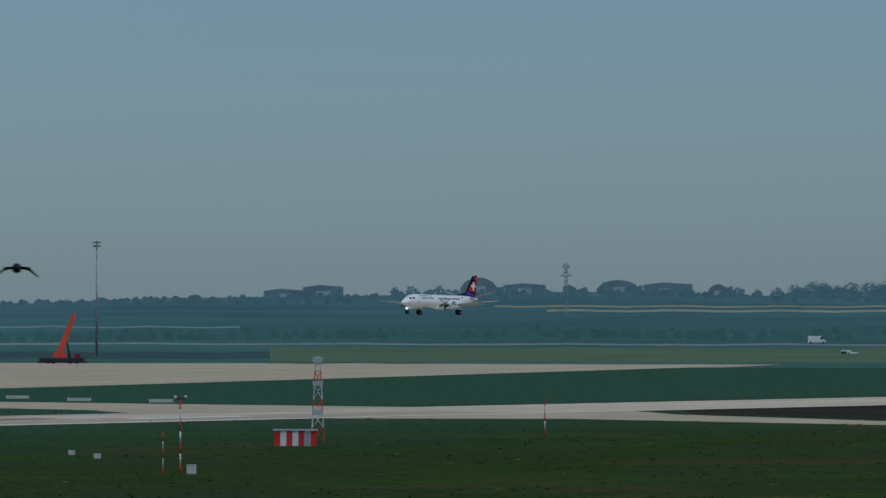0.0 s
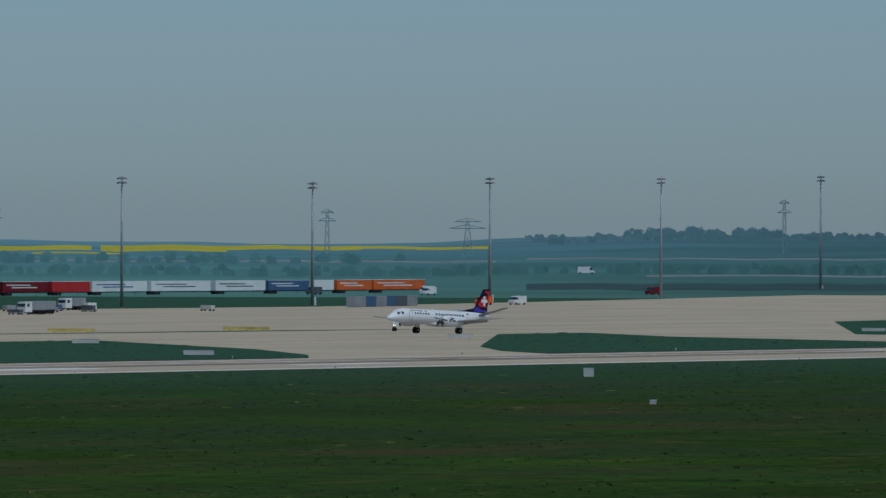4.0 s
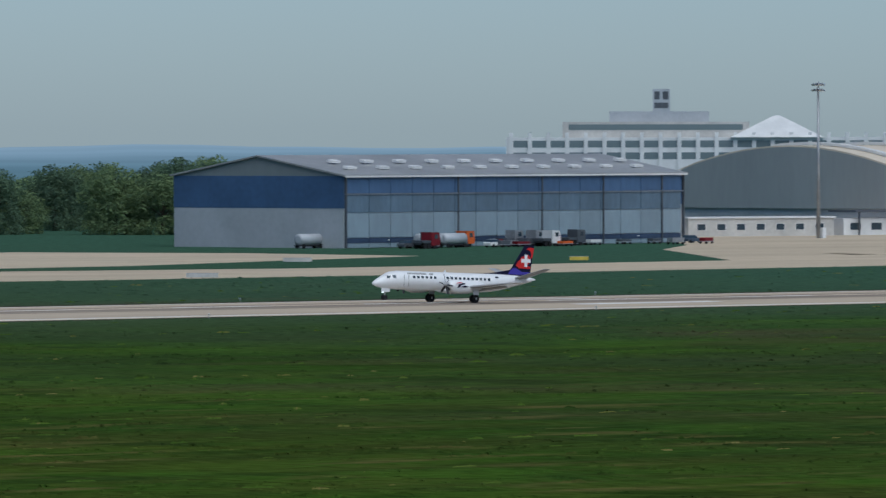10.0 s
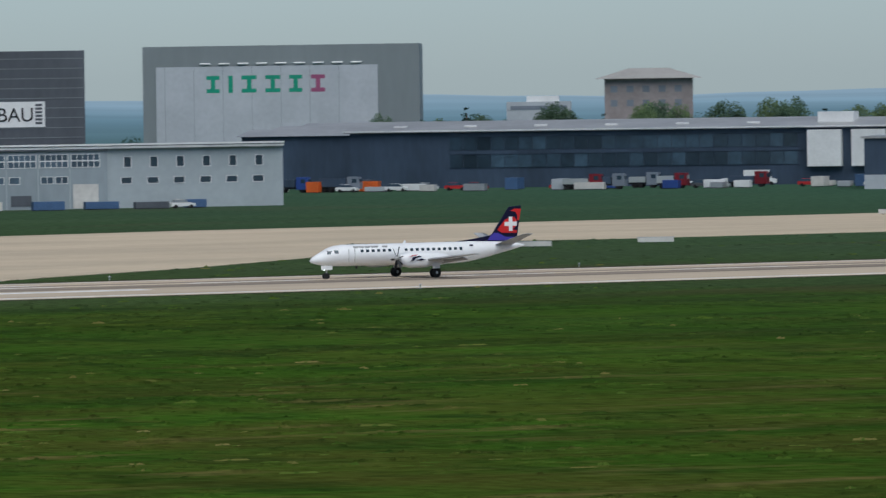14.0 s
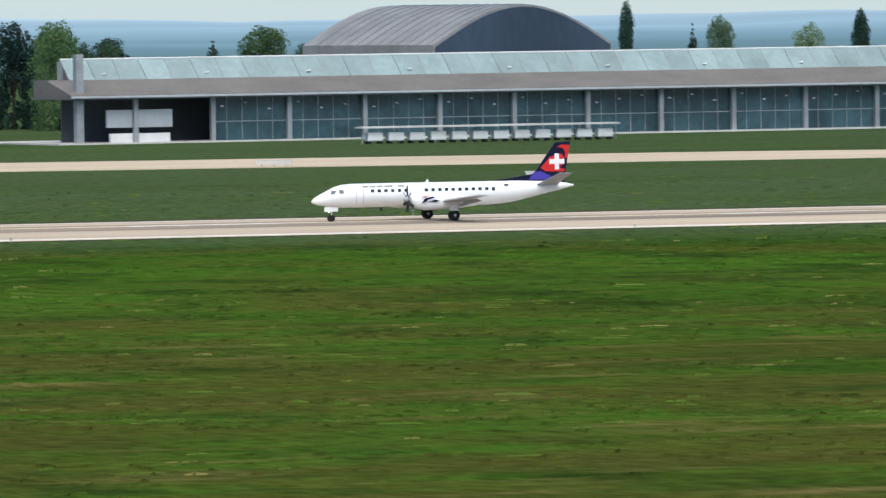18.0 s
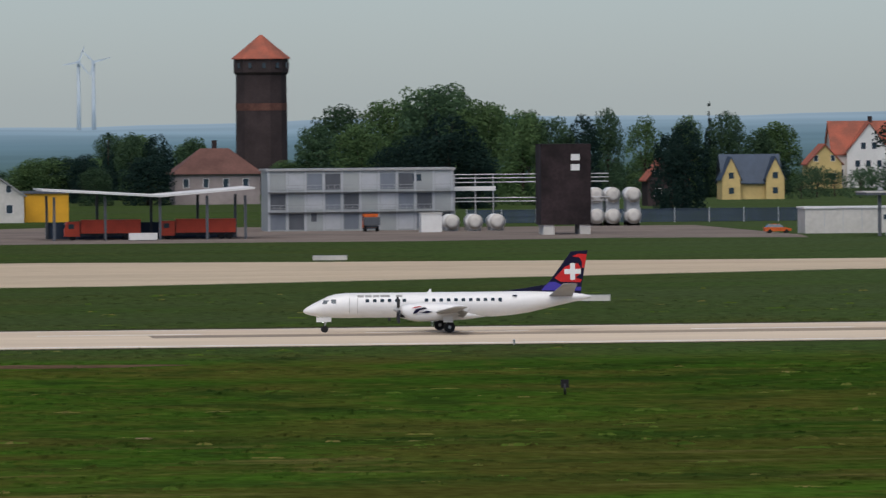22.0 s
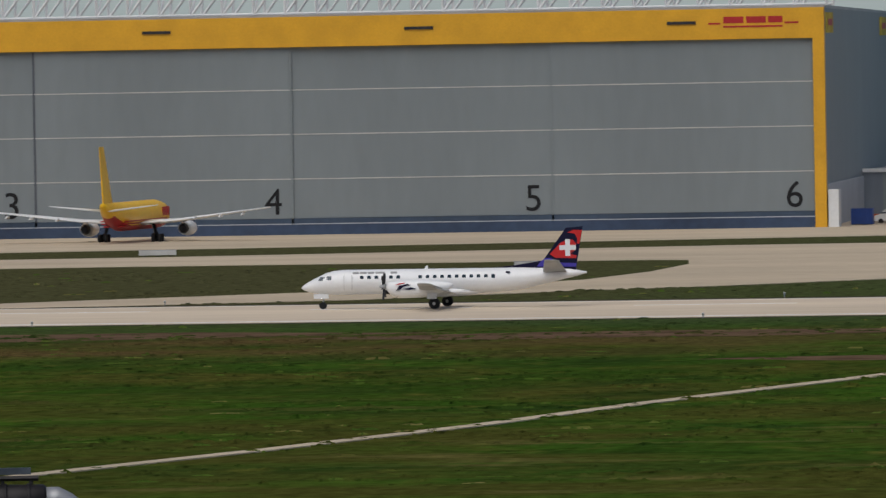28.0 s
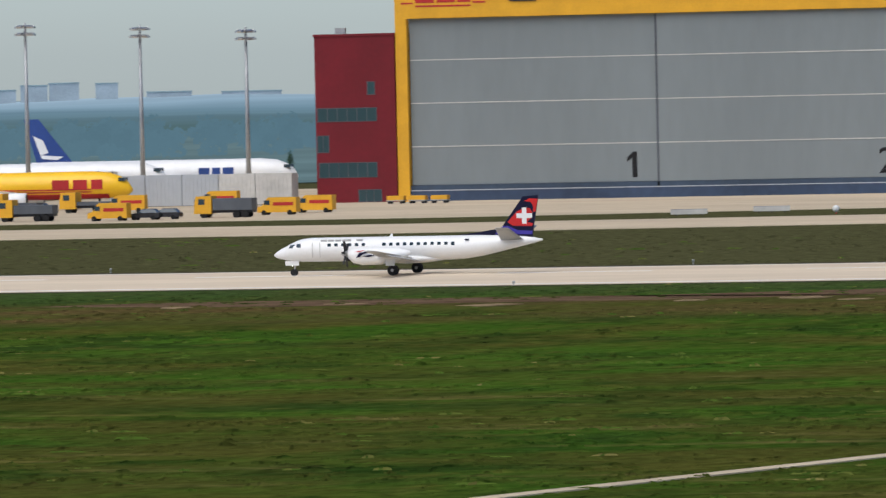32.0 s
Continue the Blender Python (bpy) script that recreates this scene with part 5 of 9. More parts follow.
def arch_hall():
    h = thing("cargo_hall", "long grey cargo hall with an arched tan roof and blue doors", "hall", pose(1250, 1262, 0))
    W, D = 241.0, 66.0
    slab("upper_wall", h, HALL_PANEL, 0, W, 0, D, 4.7, 12.9)
    slab("ground_floor", h, LIGHT_PANEL, 0, W, 2.2, D, 0, 4.7, "pale recessed ground floor")
    n = 14
    prof = [(D * i / n, 12.9 + 5.0 * math.sin(math.pi * i / n) ** 0.85) for i in range(n + 1)]
    part("roof", prism(B(), [(-0.8, 12.75)] + prof + [(D + 0.8, 12.75)], 0, -0.6, W + 0.6), ROOF_TAN, h, "arched tan roof")
    part("gable", prism(B(), [(y, z - 0.35) for y, z in prof] + [(D, 4.7), (0, 4.7)], 0, -0.68, -0.61), HALL_PANEL, h, "grey arched gable")
    for k in range(15):
        x = 6 + 16.4 * k
        bm = B()
        a = [(D * i / 24, 13.0 + 5.0 * math.sin(math.pi * i / 24) ** 0.85) for i in range(3 + 2 * (k % 2), 17)]
        loft(bm, [[(x - 0.9, y0, z0), (x + 0.9, y0, z0), (x + 0.9, y0, z0 + 0.6), (x - 0.9, y0, z0 + 0.6)] for y0, z0 in a], smooth=False)
        part("roof_light", bm, WHITE, h, "white curved rooflight")
    for k in range(15):
        x = 8.2 + 15.75 * k
        d = slab("roller_door", h, BLUE, x, x + 8.0, 2.05, 2.2, 0.2, 4.4, "blue roller door")
        bm = B()
        for i in range(5):
            box(bm, x, x + 8.0, 2.0, 2.05, 0.3 + 0.82 * i, 0.4 + 0.82 * i)
        part("door_rib", bm, BLUE_PANEL, d)
    slab("canopy_edge", h, SLATE_PANEL, 0, W, -0.05, 2.2, 4.5, 4.69)
    slab("wall_joint", h, STEEL, 0, W, -0.03, 0, 8.6, 8.7)
    for k in range(8):
        part("roof_vent", box(B(), 26 + 29 * k, 26.8 + 29 * k, 5.0, 5.8, 13.9, 15.2), STEEL, h)
    s = thing("apron_offices", "row of low cream offices beside the cargo hall", "building", pose(1165, 1236, 0, 0, 0, -12))
    slab("wall", s, OFFWHITE, 0, 34, 0, 8, 0, 3.6)
    slab("roof", s, WHITE, -0.3, 34.3, -0.3, 8.3, 3.6, 3.9)
    for k in range(7):
        framed_window(s, 2 + 4.6 * k, 1.3, 2.0, 1.2)
    s = thing("gatehouse", "white gatehouse under a dark flat roof", "building", pose(1203, 1231, 0, 0, 0, -12))
    slab("wall", s, WHITE, 0, 22, 0, 8, 0, 3.4)
    slab("roof", s, DARK_PANEL, 2, 20, -1.5, 9, 4.6, 5.0)
    for x in (3, 11, 19):
        slab("post", s, DARK_PANEL, x, x + 0.3, -1, -0.7, 0, 4.6)
    for k in range(4):
        framed_window(s, 1.5 + 5 * k, 1.1, 2.6, 1.4)
    slab("red_panel", s, RED, 14, 19, -0.08, 0, 2.3, 3.1)
    # long white hotel and a dark block on the skyline
    m, W = at(1849, 2047, 1979, 1922)
    k = thing("hotel_building", "long white building with piers, stepped top and glass pyramid", "building", m)
    slab("wall", k, WHITE, 0, W, 0, 30, 0, 18.6)
    for i in range(int(W / 6)):
        x = 1 + 6 * i
        slab("pier", k, WHITE, x, x + 1.2, -0.6, 0, 0, 20.2)
        # pale panes: haze over the far facade is put into the glass colour
        for z in (11.6, 15.4):
            slab("window", k, PALE_GLASS, x + 1.3, x + 5.9, -0.05, 0, z, z + 2.2)
    slab("attic", k, OFFWHITE, 18, 78, 4, 28, 18.6, 23.6)
    slab("attic_window", k, PALE_GLASS, 20, 76, 3.9, 4, 21.0, 22.8)
    slab("upper_attic", k, LIGHT_PANEL, 33, 65, 8, 26, 23.6, 27)
    slab("sign_tower", k, LIGHT_PANEL, 47, 52.5, 8, 12, 27, 34.2)
    bars("sign_bar", [(47.5, 49.2, 30.8, 33.4), (50.2, 52.0, 30.8, 33.4), (47.5, 52, 28, 29.8)], DARK_PANEL, k, 8)
    part("pyramid", loft(B(), [[(72, -2, 18.6), (102, -2, 18.6), (102, 26, 18.6), (72, 26, 18.6)], [(86, 11, 25.6), (88, 11, 25.6), (88, 13, 25.6), (86, 13, 25.6)]], smooth=False), WHITE, k, "white glazed pyramid")
    m, W = at(2676, 2624, 2764, 2532)
    k = thing("skyline_block", "distant dark block with stepped roofs", "building", m)
    slab("wall", k, SLATE_HAZE, 0, W, 0, 30, 0, 20)
    slab("upper", k, SLATE_HAZE, 46, W, 2, 28, 20, 25)
    slab("roof_plant", k, SLATE_HAZE, 24, 38, 4, 20, 20, 24)
    slab("roof_plant", k, SLATE_HAZE, 49, 76, 4, 24, 25, 27.5)
    slab("roof_plant", k, SLATE_HAZE, 54, 62, 6, 20, 27.5, 29.6)
    slab("roof_plant", k, SLATE_HAZE, 69, 74, 6, 20, 27.5, 28.6)
    for i in range(16):
        for z in (9.5, 13.5, 17):
            slab("window", k, SLATE_PANEL, 3 + 7.7 * i, 7.2 + 7.7 * i, -0.1, 0, z, z + 1.6)
    for i in range(9):
        part("roof_mast", tube(B(), (20 + 11 * i, 5, 20), (20 + 11 * i, 5, 27 + (i * 3) % 4), 0.25, 0.2, 5), SLATE_HAZE, k)


cargo_hangar()
logistics_warehouse()
apron_south()
fire_station()
glass_hall()
concrete_works()
science_offices()
blue_hangar()
arch_hall()


# ---- parked aircraft: local nose towards +x ----
def airliner(name, label, m, L, dia, span, fin_h, body, fin_mat, wing_mat, decal, belly=None, group=""):
    """A twin jet with low wing; L length, dia fuselage width, fin_h height of the fin tip above the ground."""
    a = thing(name, label, "aircraft", m, group)
    r = dia / 2
    zc = r + dia * 0.42
    k = L / 47.0
    prof = [(-0.50, 0.10, 0.45), (-0.47, 0.28, 0.36), (-0.40, 0.55, 0.24), (-0.30, 0.85, 0.08), (-0.2, 1, 0), (0.0, 1, 0), (0.2, 1, 0), (0.36, 1, 0), (0.42, 0.93, -0.02), (0.46, 0.74, -0.08), (0.485, 0.48, -0.15), (0.5, 0.1, -0.2)]
    part("fuselage", loft(B(), [ring(x * L, s * r, zc + dz * r * 2, None, 20) for x, s, dz in prof]), body, a)
    for s in (1, -1):
        bm = B()
        y0, y1, y2 = r * 0.7, span * 0.17, span / 2
        zw = zc - r * 0.55
        loft(bm, [wing_ring(-0.10 * L, 0.19 * L, s * y0, zw, 0.9 * k), wing_ring(-0.045 * L, 0.125 * L, s * y1, zw + 0.35, 0.6 * k), wing_ring(0.09 * L, 0.05 * L, s * y2, zw + 0.075 * span / 2 + 0.5, 0.2 * k)])
        bm.transform(Matrix.Diagonal((-1, 1, 1, 1)))
        wing = part("wing", bm, wing_mat, a)
        for f in (0.24, 0.33, 0.41):
            part("flap_fairing", tube(B(), (-0.06 * L - 0.13 * L * f, s * span * f, zw + 0.15 * span * f * 0.5), (-0.1 * L - 0.14 * L * f, s * span * f, zw + 0.14 * span * f * 0.5 - 0.1), 0.25 * k, 0.08, 8), wing_mat, wing)
        ye = s * span * 0.172
        ze = zw - 0.9 * k
        re = 1.15 * k
        bm = B()
        loft(bm, [ring(x, q, ze, None, 18, ye) for x, q in ((0.15 * L, re * 0.86), (0.148 * L, re), (0.11 * L, re * 1.06), (0.06 * L, re * 0.95), (0.035 * L, re * 0.8))])
        eng = part("engine", bm, PLANE_WHITE if body is not PLANE_WHITE else wing_mat, a)
        part("engine_inlet", tube(B(), (0.1505 * L, ye, ze), (0.14 * L, ye, ze), re * 0.8, re * 0.7, 16), DARK, eng)
        part("exhaust", loft(B(), [ring(0.0345 * L, re * 0.72, ze, None, 16, ye), ring(0.012 * L, re * 0.4, ze, None, 16, ye)]), DARK, eng, "dark exhaust nozzle")
        part("pylon", box(B(), 0.02 * L, 0.1 * L, ye - 0.2, ye + 0.2, ze + re * 0.7, zw + 0.25), wing_mat, eng)
        bm = B()
        loft(bm, [wing_ring(0.39 * L, 0.085 * L, s * r * 0.3, zc + r * 0.45, 0.4 * k), wing_ring(0.455 * L, 0.035 * L, s * span * 0.185, zc + r * 0.45 + 0.9 * k, 0.15 * k)])
        bm.transform(Matrix.Diagonal((-1, 1, 1, 1)))
        part("tailplane", bm, wing_mat, a)
        leg = part("main_gear", tube(B(), (-0.03 * L, s * dia * 0.95, 0.5), (-0.03 * L, s * dia * 0.8, zw), 0.22, 0.26, 8), DARK, a)
        for dx in (-0.75, 0.75):
            for dy in (-0.45, 0.45):
                part("tyre", tube(B(), (-0.03 * L + dx, s * dia * 0.95 + dy - 0.2, 0.56), (-0.03 * L + dx, s * dia * 0.95 + dy + 0.2, 0.56), 0.56, 0.56, 14), BLACK, leg)
        bm = B()
        for x0, x1, z0, z1 in decal:
            box(bm, x0 * L, x1 * L, s * r * 0.985 - 0.06, s * r * 0.985 + 0.06, zc + z0 * r, zc + z1 * r)
        part("emblem", bm, RED if body is not PLANE_WHITE else BLUE, a, "bars of a painted airline name")
        bm = B()
        box(bm, 0.455 * L, 0.478 * L, s * r * 0.5 - 0.3, s * r * 0.5 + 0.25, zc + r * 0.25, zc + r * 0.5)
        part("cockpit_window", bm, WINDOW, a)
    if belly is not None:
        for z in (-0.30, -0.48, -0.66):
            bm = B()
            w = r * math.sqrt(1 - z * z) + 0.03
            box(bm, -0.3 * L, 0.36 * L, -w, w, zc + z * r - 0.09, zc + z * r + 0.09)
            part("stripe", bm, belly, a, "red stripe along the lower fuselage")
        part("belly_paint", loft(B(), [[(x * L, s * r * 1.01 * math.cos(t), zc + dz * r * 2 + s * r * 1.012 * math.sin(t)) for t in [math.pi * (1.22 + 0.56 * i / 8) for i in range(9)]] for x, s, dz in prof[2:9]], close=False, cap=False), belly, a, "red painted belly")
    zt = zc + r * 0.75
    bm = B()
    loft(bm, [[(-0.31 * L, 0.22, zt), (-0.31 * L, -0.22, zt), (-0.475 * L, -0.12, zt - 0.2), (-0.475 * L, 0.12, zt - 0.2)], [(-0.345 * L, 0.2, zt + 0.06 * (fin_h - zt)), (-0.345 * L, -0.2, zt + 0.06 * (fin_h - zt)), (-0.48 * L, -0.1, zt + 0.08 * (fin_h - zt)), (-0.48 * L, 0.1, zt + 0.08 * (fin_h - zt))],
              [(-0.47 * L, 0.12, fin_h), (-0.47 * L, -0.12, fin_h), (-0.525 * L, -0.05, fin_h), (-0.525 * L, 0.05, fin_h)]], smooth=False)
    part("fin", bm, fin_mat, a)
    part("nose_gear", tube(B(), (0.38 * L, 0, 0.4), (0.38 * L, 0, zc - r), 0.15, 0.18, 8), DARK, a)
    for d in (-0.25, 0.25):
        part("nose_tyre", tube(B(), (0.38 * L, d - 0.14, 0.45), (0.38 * L, d + 0.14, 0.45), 0.45, 0.45, 14), BLACK, a)
    return a


DHL_DECAL = ((0.28, 0.315, -0.1, 0.5), (0.325, 0.36, -0.1, 0.5), (0.37, 0.395, -0.1, 0.5))
airliner("cargo_jet", "yellow twin-engine cargo jet with red belly and white wings", pose(-90.2, 1186, 0, 0, 0, 90), 50, 5.3, 45.7, 16.7, YELLOW_PLANE, YELLOW_PLANE, PLANE_WHITE, DHL_DECAL, RED, "yellow cargo jets")
airliner("cargo_jet", "yellow narrow cargo jet with red belly parked facing the hangar doors", pose(-215.1, 1143, 0, 0, 0, 89), 40, 3.9, 39.5, 13.1, YELLOW_PLANE, YELLOW_PLANE, PLANE_WHITE, DHL_DECAL, RED, "yellow cargo jets")
airliner("cargo_jet", "yellow narrow cargo jet with red name bars on the apron", pose(-399.0, 1150, 0, 0, 0, 8), 40, 3.9, 38, 6.0, YELLOW_PLANE, YELLOW_PLANE, PLANE_WHITE, ((0.22, 0.28, -0.3, 0.4), (0.295, 0.345, -0.3, 0.4), (0.36, 0.40, -0.3, 0.4)), RED, "yellow cargo jets")
wb1 = airliner("freighter", "white freighter with a dark blue fin and white bird shape", pose(-406, 1250, 0, 0, 0, 4), 42, 4.0, 34, 12.3, PLANE_WHITE, BLUE, PLANE_WHITE, ((0.14, 0.18, -0.4, 0.35), (0.19, 0.22, -0.4, 0.35), (0.23, 0.27, -0.4, 0.35)), None, "white freighters")
bm = B()
both(bm, [(-19.5, 6.8), (-18.2, 7.1), (-19.0, 9.0), (-20.6, 9.8), (-20.0, 8.2)], 0.2, 0.05)
both(bm, [(-19.5, 6.8), (-15.8, 6.5), (-16.8, 6.0), (-19.2, 6.2)], 0.24, 0.05)
part("fin_emblem", bm, PLANE_WHITE, wb1, "white bird shape on the fin")
airliner("freighter", "white freighter with blue name bars", pose(-422, 1235, 0, 0, 0, 4), 42, 4.0, 34, 12.0, PLANE_WHITE, BLUE, PLANE_WHITE, ((0.18, 0.22, -0.4, 0.35), (0.23, 0.26, -0.4, 0.35), (0.27, 0.31, -0.4, 0.35)), None, "white freighters")


def heavy_freighter():
    """Four-engined high-wing heavy freighter, nose away from the camera."""
    a = thing("heavy_freighter", "white and blue four-engined heavy freighter with a sky blue fin", "aircraft", pose(1379, 1187, 0, 0, 0, 94))
    L = 68.0
    prof = ((34, 0.1, 4.4, 0.1), (33.6, 0.9, 4.4, 0.9), (32.3, 1.9, 4.6, 1.9), (30, 3.0, 4.9, 2.9), (27.5, 3.75, 5.15, 3.5), (24, 3.95, 5.2, 3.65), (15, 3.95, 5.2, 3.65), (0, 3.95, 5.2, 3.65), (-8, 3.9, 5.25, 3.6), (-16, 3.3, 5.8, 3.2), (-24, 2.4, 6.8, 2.3), (-30, 1.5, 7.5, 1.5), (-33.5, 0.6, 8.0, 0.6), (-34, 0.1, 8.1, 0.1))
    part("fuselage", loft(B(), [ring(x, h, z, w, 26) for x, h, z, w in prof]), PLANE_WHITE, a)
    blue = material("pale_blue_paint", (0.32, 0.45, 0.64), 0.4, vary=0.06, scale=0.3, fine=3, world=False)
    part("belly_paint", loft(B(), [[(x, 1.008 * w * math.cos(t), z + 1.008 * h * math.sin(t)) for t in [math.pi * (1.14 + 0.72 * i / 14) for i in range(15)]] for x, h, z, w in prof[3:11]], close=False, cap=False), blue, a, "pale blue lower fuselage")
    for s0 in (1, -1):
        part("cheat_line", loft(B(), [[(x, s0 * 1.012 * w * math.cos(t), z + 1.012 * h * math.sin(t)) for t in (-0.43, -0.40, -0.37)] for x, h, z, w in prof[3:11]], close=False, cap=False), BLUE, a, "thin dark blue line along the fuselage")
    for s in (1, -1):
        bm = B()
        loft(bm, [wing_ring(-10.5, 13.0, s * 2.0, 8.6, 1.2), wing_ring(-5.0, 9.0, s * 13, 8.0, 0.9), wing_ring(6.5, 4.0, s * 36.0, 4.9, 0.35)])
        bm.transform(Matrix.Diagonal((-1, 1, 1, 1)))
        wing = part("wing", bm, PLANE_WHITE, a)
        for y, x, z in ((12.5, 8.5, 6.3), (21.5, 2.5, 5.6)):
            e = part("engine", loft(B(), [ring(x + dx, rr, z, None, 18, s * y) for dx, rr in ((3.2, 1.25), (3.0, 1.5), (1.0, 1.55), (-1.5, 1.3), (-2.6, 1.0))]), PLANE_WHITE, a)
            part("engine_inlet", tube(B(), (x + 3.22, s * y, z), (x + 2.8, s * y, z), 1.2, 1.0, 16), DARK, e)
            part("exhaust", tube(B(), (x - 2.62, s * y, z), (x - 3.6, s * y, z), 0.8, 0.4, 14), DARK, e)
            part("pylon", box(B(), x - 2, x + 1, s * y - 0.2, s * y + 0.2, z + 1.3, z + 2.4), PLANE_WHITE, e)
        bm = B()
        loft(bm, [wing_ring(25.0, 7.5, s * 1.0, 8.0, 0.6), wing_ring(29.5, 4.0, s * 12.5, 6.6, 0.25)])
        bm.transform(Matrix.Diagonal((-1, 1, 1, 1)))
        part("tailplane", bm, PLANE_WHITE, a)
        bm = B()
        loft(bm, [[(9, s * 3.2, 0.7), (9, s * 4.5, 0.9), (9, s * 4.4, 2.6), (9, s * 3.4, 3.0)], [(-10, s * 3.2, 0.7), (-10, s * 4.5, 0.9), (-10, s * 4.4, 2.6), (-10, s * 3.4, 3.0)]], smooth=False)
        part("gear_fairing", bm, HANGAR_BLUE, a, "darker blue gear fairing")
        for k in range(5):
            part("main_tyre", tube(B(), (7 - 2.6 * k, s * 3.7 - 0.7, 0.62), (7 - 2.6 * k, s * 3.7 + 0.7, 0.62), 0.62, 0.62, 14), BLACK, a)
        for k in range(2):
            part("nose_tyre", tube(B(), (24.5, s * (0.6 + 0.7 * k) - 0.2, 0.55), (24.5, s * (0.6 + 0.7 * k) + 0.2, 0.55), 0.55, 0.55, 14), BLACK, a)
        part("cockpit_window", box(B(), 29.2, 30.6, s * 2.0 - 0.5, s * 2.0 + 0.5, 7.3, 7.8), WINDOW, a)
        bm = B()
        for k in range(4):
            box(bm, 14 + k, 24 - k, s * 3.55 - 0.06, s * 3.55 + 0.06, 6.2 + 0.45 * k, 6.4 + 0.45 * k)
        part("title_bar", bm, blue, a, "pale bars of lettering near the nose")
    fin = part("fin", loft(B(), [[(-19.5, 0.3, 8.8), (-19.5, -0.3, 8.8), (-31.5, -0.3, 8.6), (-31.5, 0.3, 8.6)], [(-28.6, 0.15, 19.6), (-28.6, -0.15, 19.6), (-33.6, -0.15, 19.6), (-33.6, 0.15, 19.6)]], smooth=False), SKY_BLUE, a, "sky blue swept fin")
    part("fin_cap", loft(B(), [[(-28.6, 0.16, 19.6), (-28.6, -0.16, 19.6), (-33.6, -0.16, 19.6), (-33.6, 0.16, 19.6)], [(-29.8, 0.1, 20.5), (-29.8, -0.1, 20.5), (-33.8, -0.1, 20.5), (-33.8, 0.1, 20.5)]], smooth=False), PLANE_WHITE, fin, "white fin tip")
    bm = B()
    for k in range(7):
        x, z = -22.5 - 1.25 * k, 9.9 + 1.15 * k
        both(bm, [(x, z), (x - 0.8, z + 0.7), (x - 1.1, z + 2.1), (x - 0.25, z + 1.4)], 0.3 - 0.012 * k, 0.04)
    part("fin_letters", bm, PLANE_WHITE, fin, "white bars of lettering climbing the fin")
    bm = B()
    both(bm, [(-25.2, 10.2), (-32.2, 16.3), (-32.3, 17.0), (-25.4, 11.0)], 0.29, 0.04)
    part("fin_subline", bm, PLANE_WHITE, fin, "thin white subline on the fin")


heavy_freighter()


# ---- floodlight masts ----
def flood_mast(x, y, h, kind=0):
    m = thing("floodlight_mast", "tall grey steel floodlight mast with a ring of lamps", "light mast", pose(x, y, 0, 0, 0, (x * 7) % 40), "floodlight masts")
    part("pole", tube(B(), (0, 0, 0), (0, 0, h - 1.0), 0.42, 0.2, 10), STEEL, m)
    part("base_cabinet", box(B(), 0.9, 2.0, -0.4, 0.4, 0, 2.1), WHITE, m, "white switch cabinet")
    bm = B()
    for z in (h - 1.5, h - 0.4):
        tube(bm, (-1.3, 0, z), (1.3, 0, z), 0.07, seg=6)
        tube(bm, (0, -1.0, z), (0, 1.0, z), 0.07, seg=6)
    tube(bm, (0, 0, h - 1.0), (0, 0, h), 0.14, seg=8)
    part("crosshead", bm, STEEL, m)
    for z in (h - 1.55, h - 0.45):
        for a in range(6):
            t = 2 * math.pi * a / 6
            shared("lamp", LAMP_ME, m, pose(1.25 * math.cos(t), 0.95 * math.sin(t), z, 20, 0, math.degrees(t) + 90))
    return m


bm = B()
box(bm, -0.42, 0.42, -0.32, 0.3, -0.3, 0.0)
box(bm, -0.36, 0.36, -0.36, -0.3, -0.26, -0.04)
LAMP_ME = mesh_of("lamp", bm, METAL_LIGHT)
for x, y, h in ((-102.3, 1216, 30.4), (-47.0, 1225, 30.7), (-416, 1215, 27), (-398, 1215, 26.3), (-381.5, 1215, 25.6), (-352, 1205, 26.2), (860, 1145.4, 28.1), (788.6, 1130.7, 28), (1166.8, 1201, 30.6), (1208.8, 1195, 30.5), (1291, 1260.2, 30.4), (1363, 1258.5, 30.9),
                (1436, 1259, 30.8), (1590.8, 1326.5, 31.9), (1657, 1318, 32.3), (1728.5, 1313.3, 31.4), (1831, 1332.4, 33.2), (1942, 1354.8, 33.8), (2180.3, 1461.6, 35.8), (2194, 1422.3, 36.5)):
    flood_mast(x, y, h)


# ---- vehicles: local x forward, origin on the ground at the middle ----
def wheels(parent, xs, w, r=0.38):
    for x in xs:
        for s in (1, -1):
            part("wheel", tube(B(), (x, s * w - 0.13, r), (x, s * w + 0.13, r), r, r, 12), BLACK, parent)


def car(x, y, rz, mat, label, low=False):
    c = thing("car", label, "car", pose(x, y, 0, 0, 0, rz), "parked cars")
    part("body", prism(B(), [(-2.1, 0.35), (2.1, 0.35), (2.15, 0.75), (1.2, 0.95), (-2.0, 0.98), (-2.15, 0.8)], 1, -0.86, 0.86), mat, c)
    part("cabin", loft(B(), [[(-1.9, -0.8, 0.96), (1.05, -0.8, 0.96), (1.05, 0.8, 0.96), (-1.9, 0.8, 0.96)], [(-1.4, -0.66, 1.45), (0.35, -0.66, 1.45), (0.35, 0.66, 1.45), (-1.4, 0.66, 1.45)]], smooth=False), WINDOW, c)
    part("roof", box(B(), -1.35, 0.3, -0.66, 0.66, 1.452, 1.5), mat, c)
    wheels(c, (-1.3, 1.35), 0.76, 0.32)
    return c


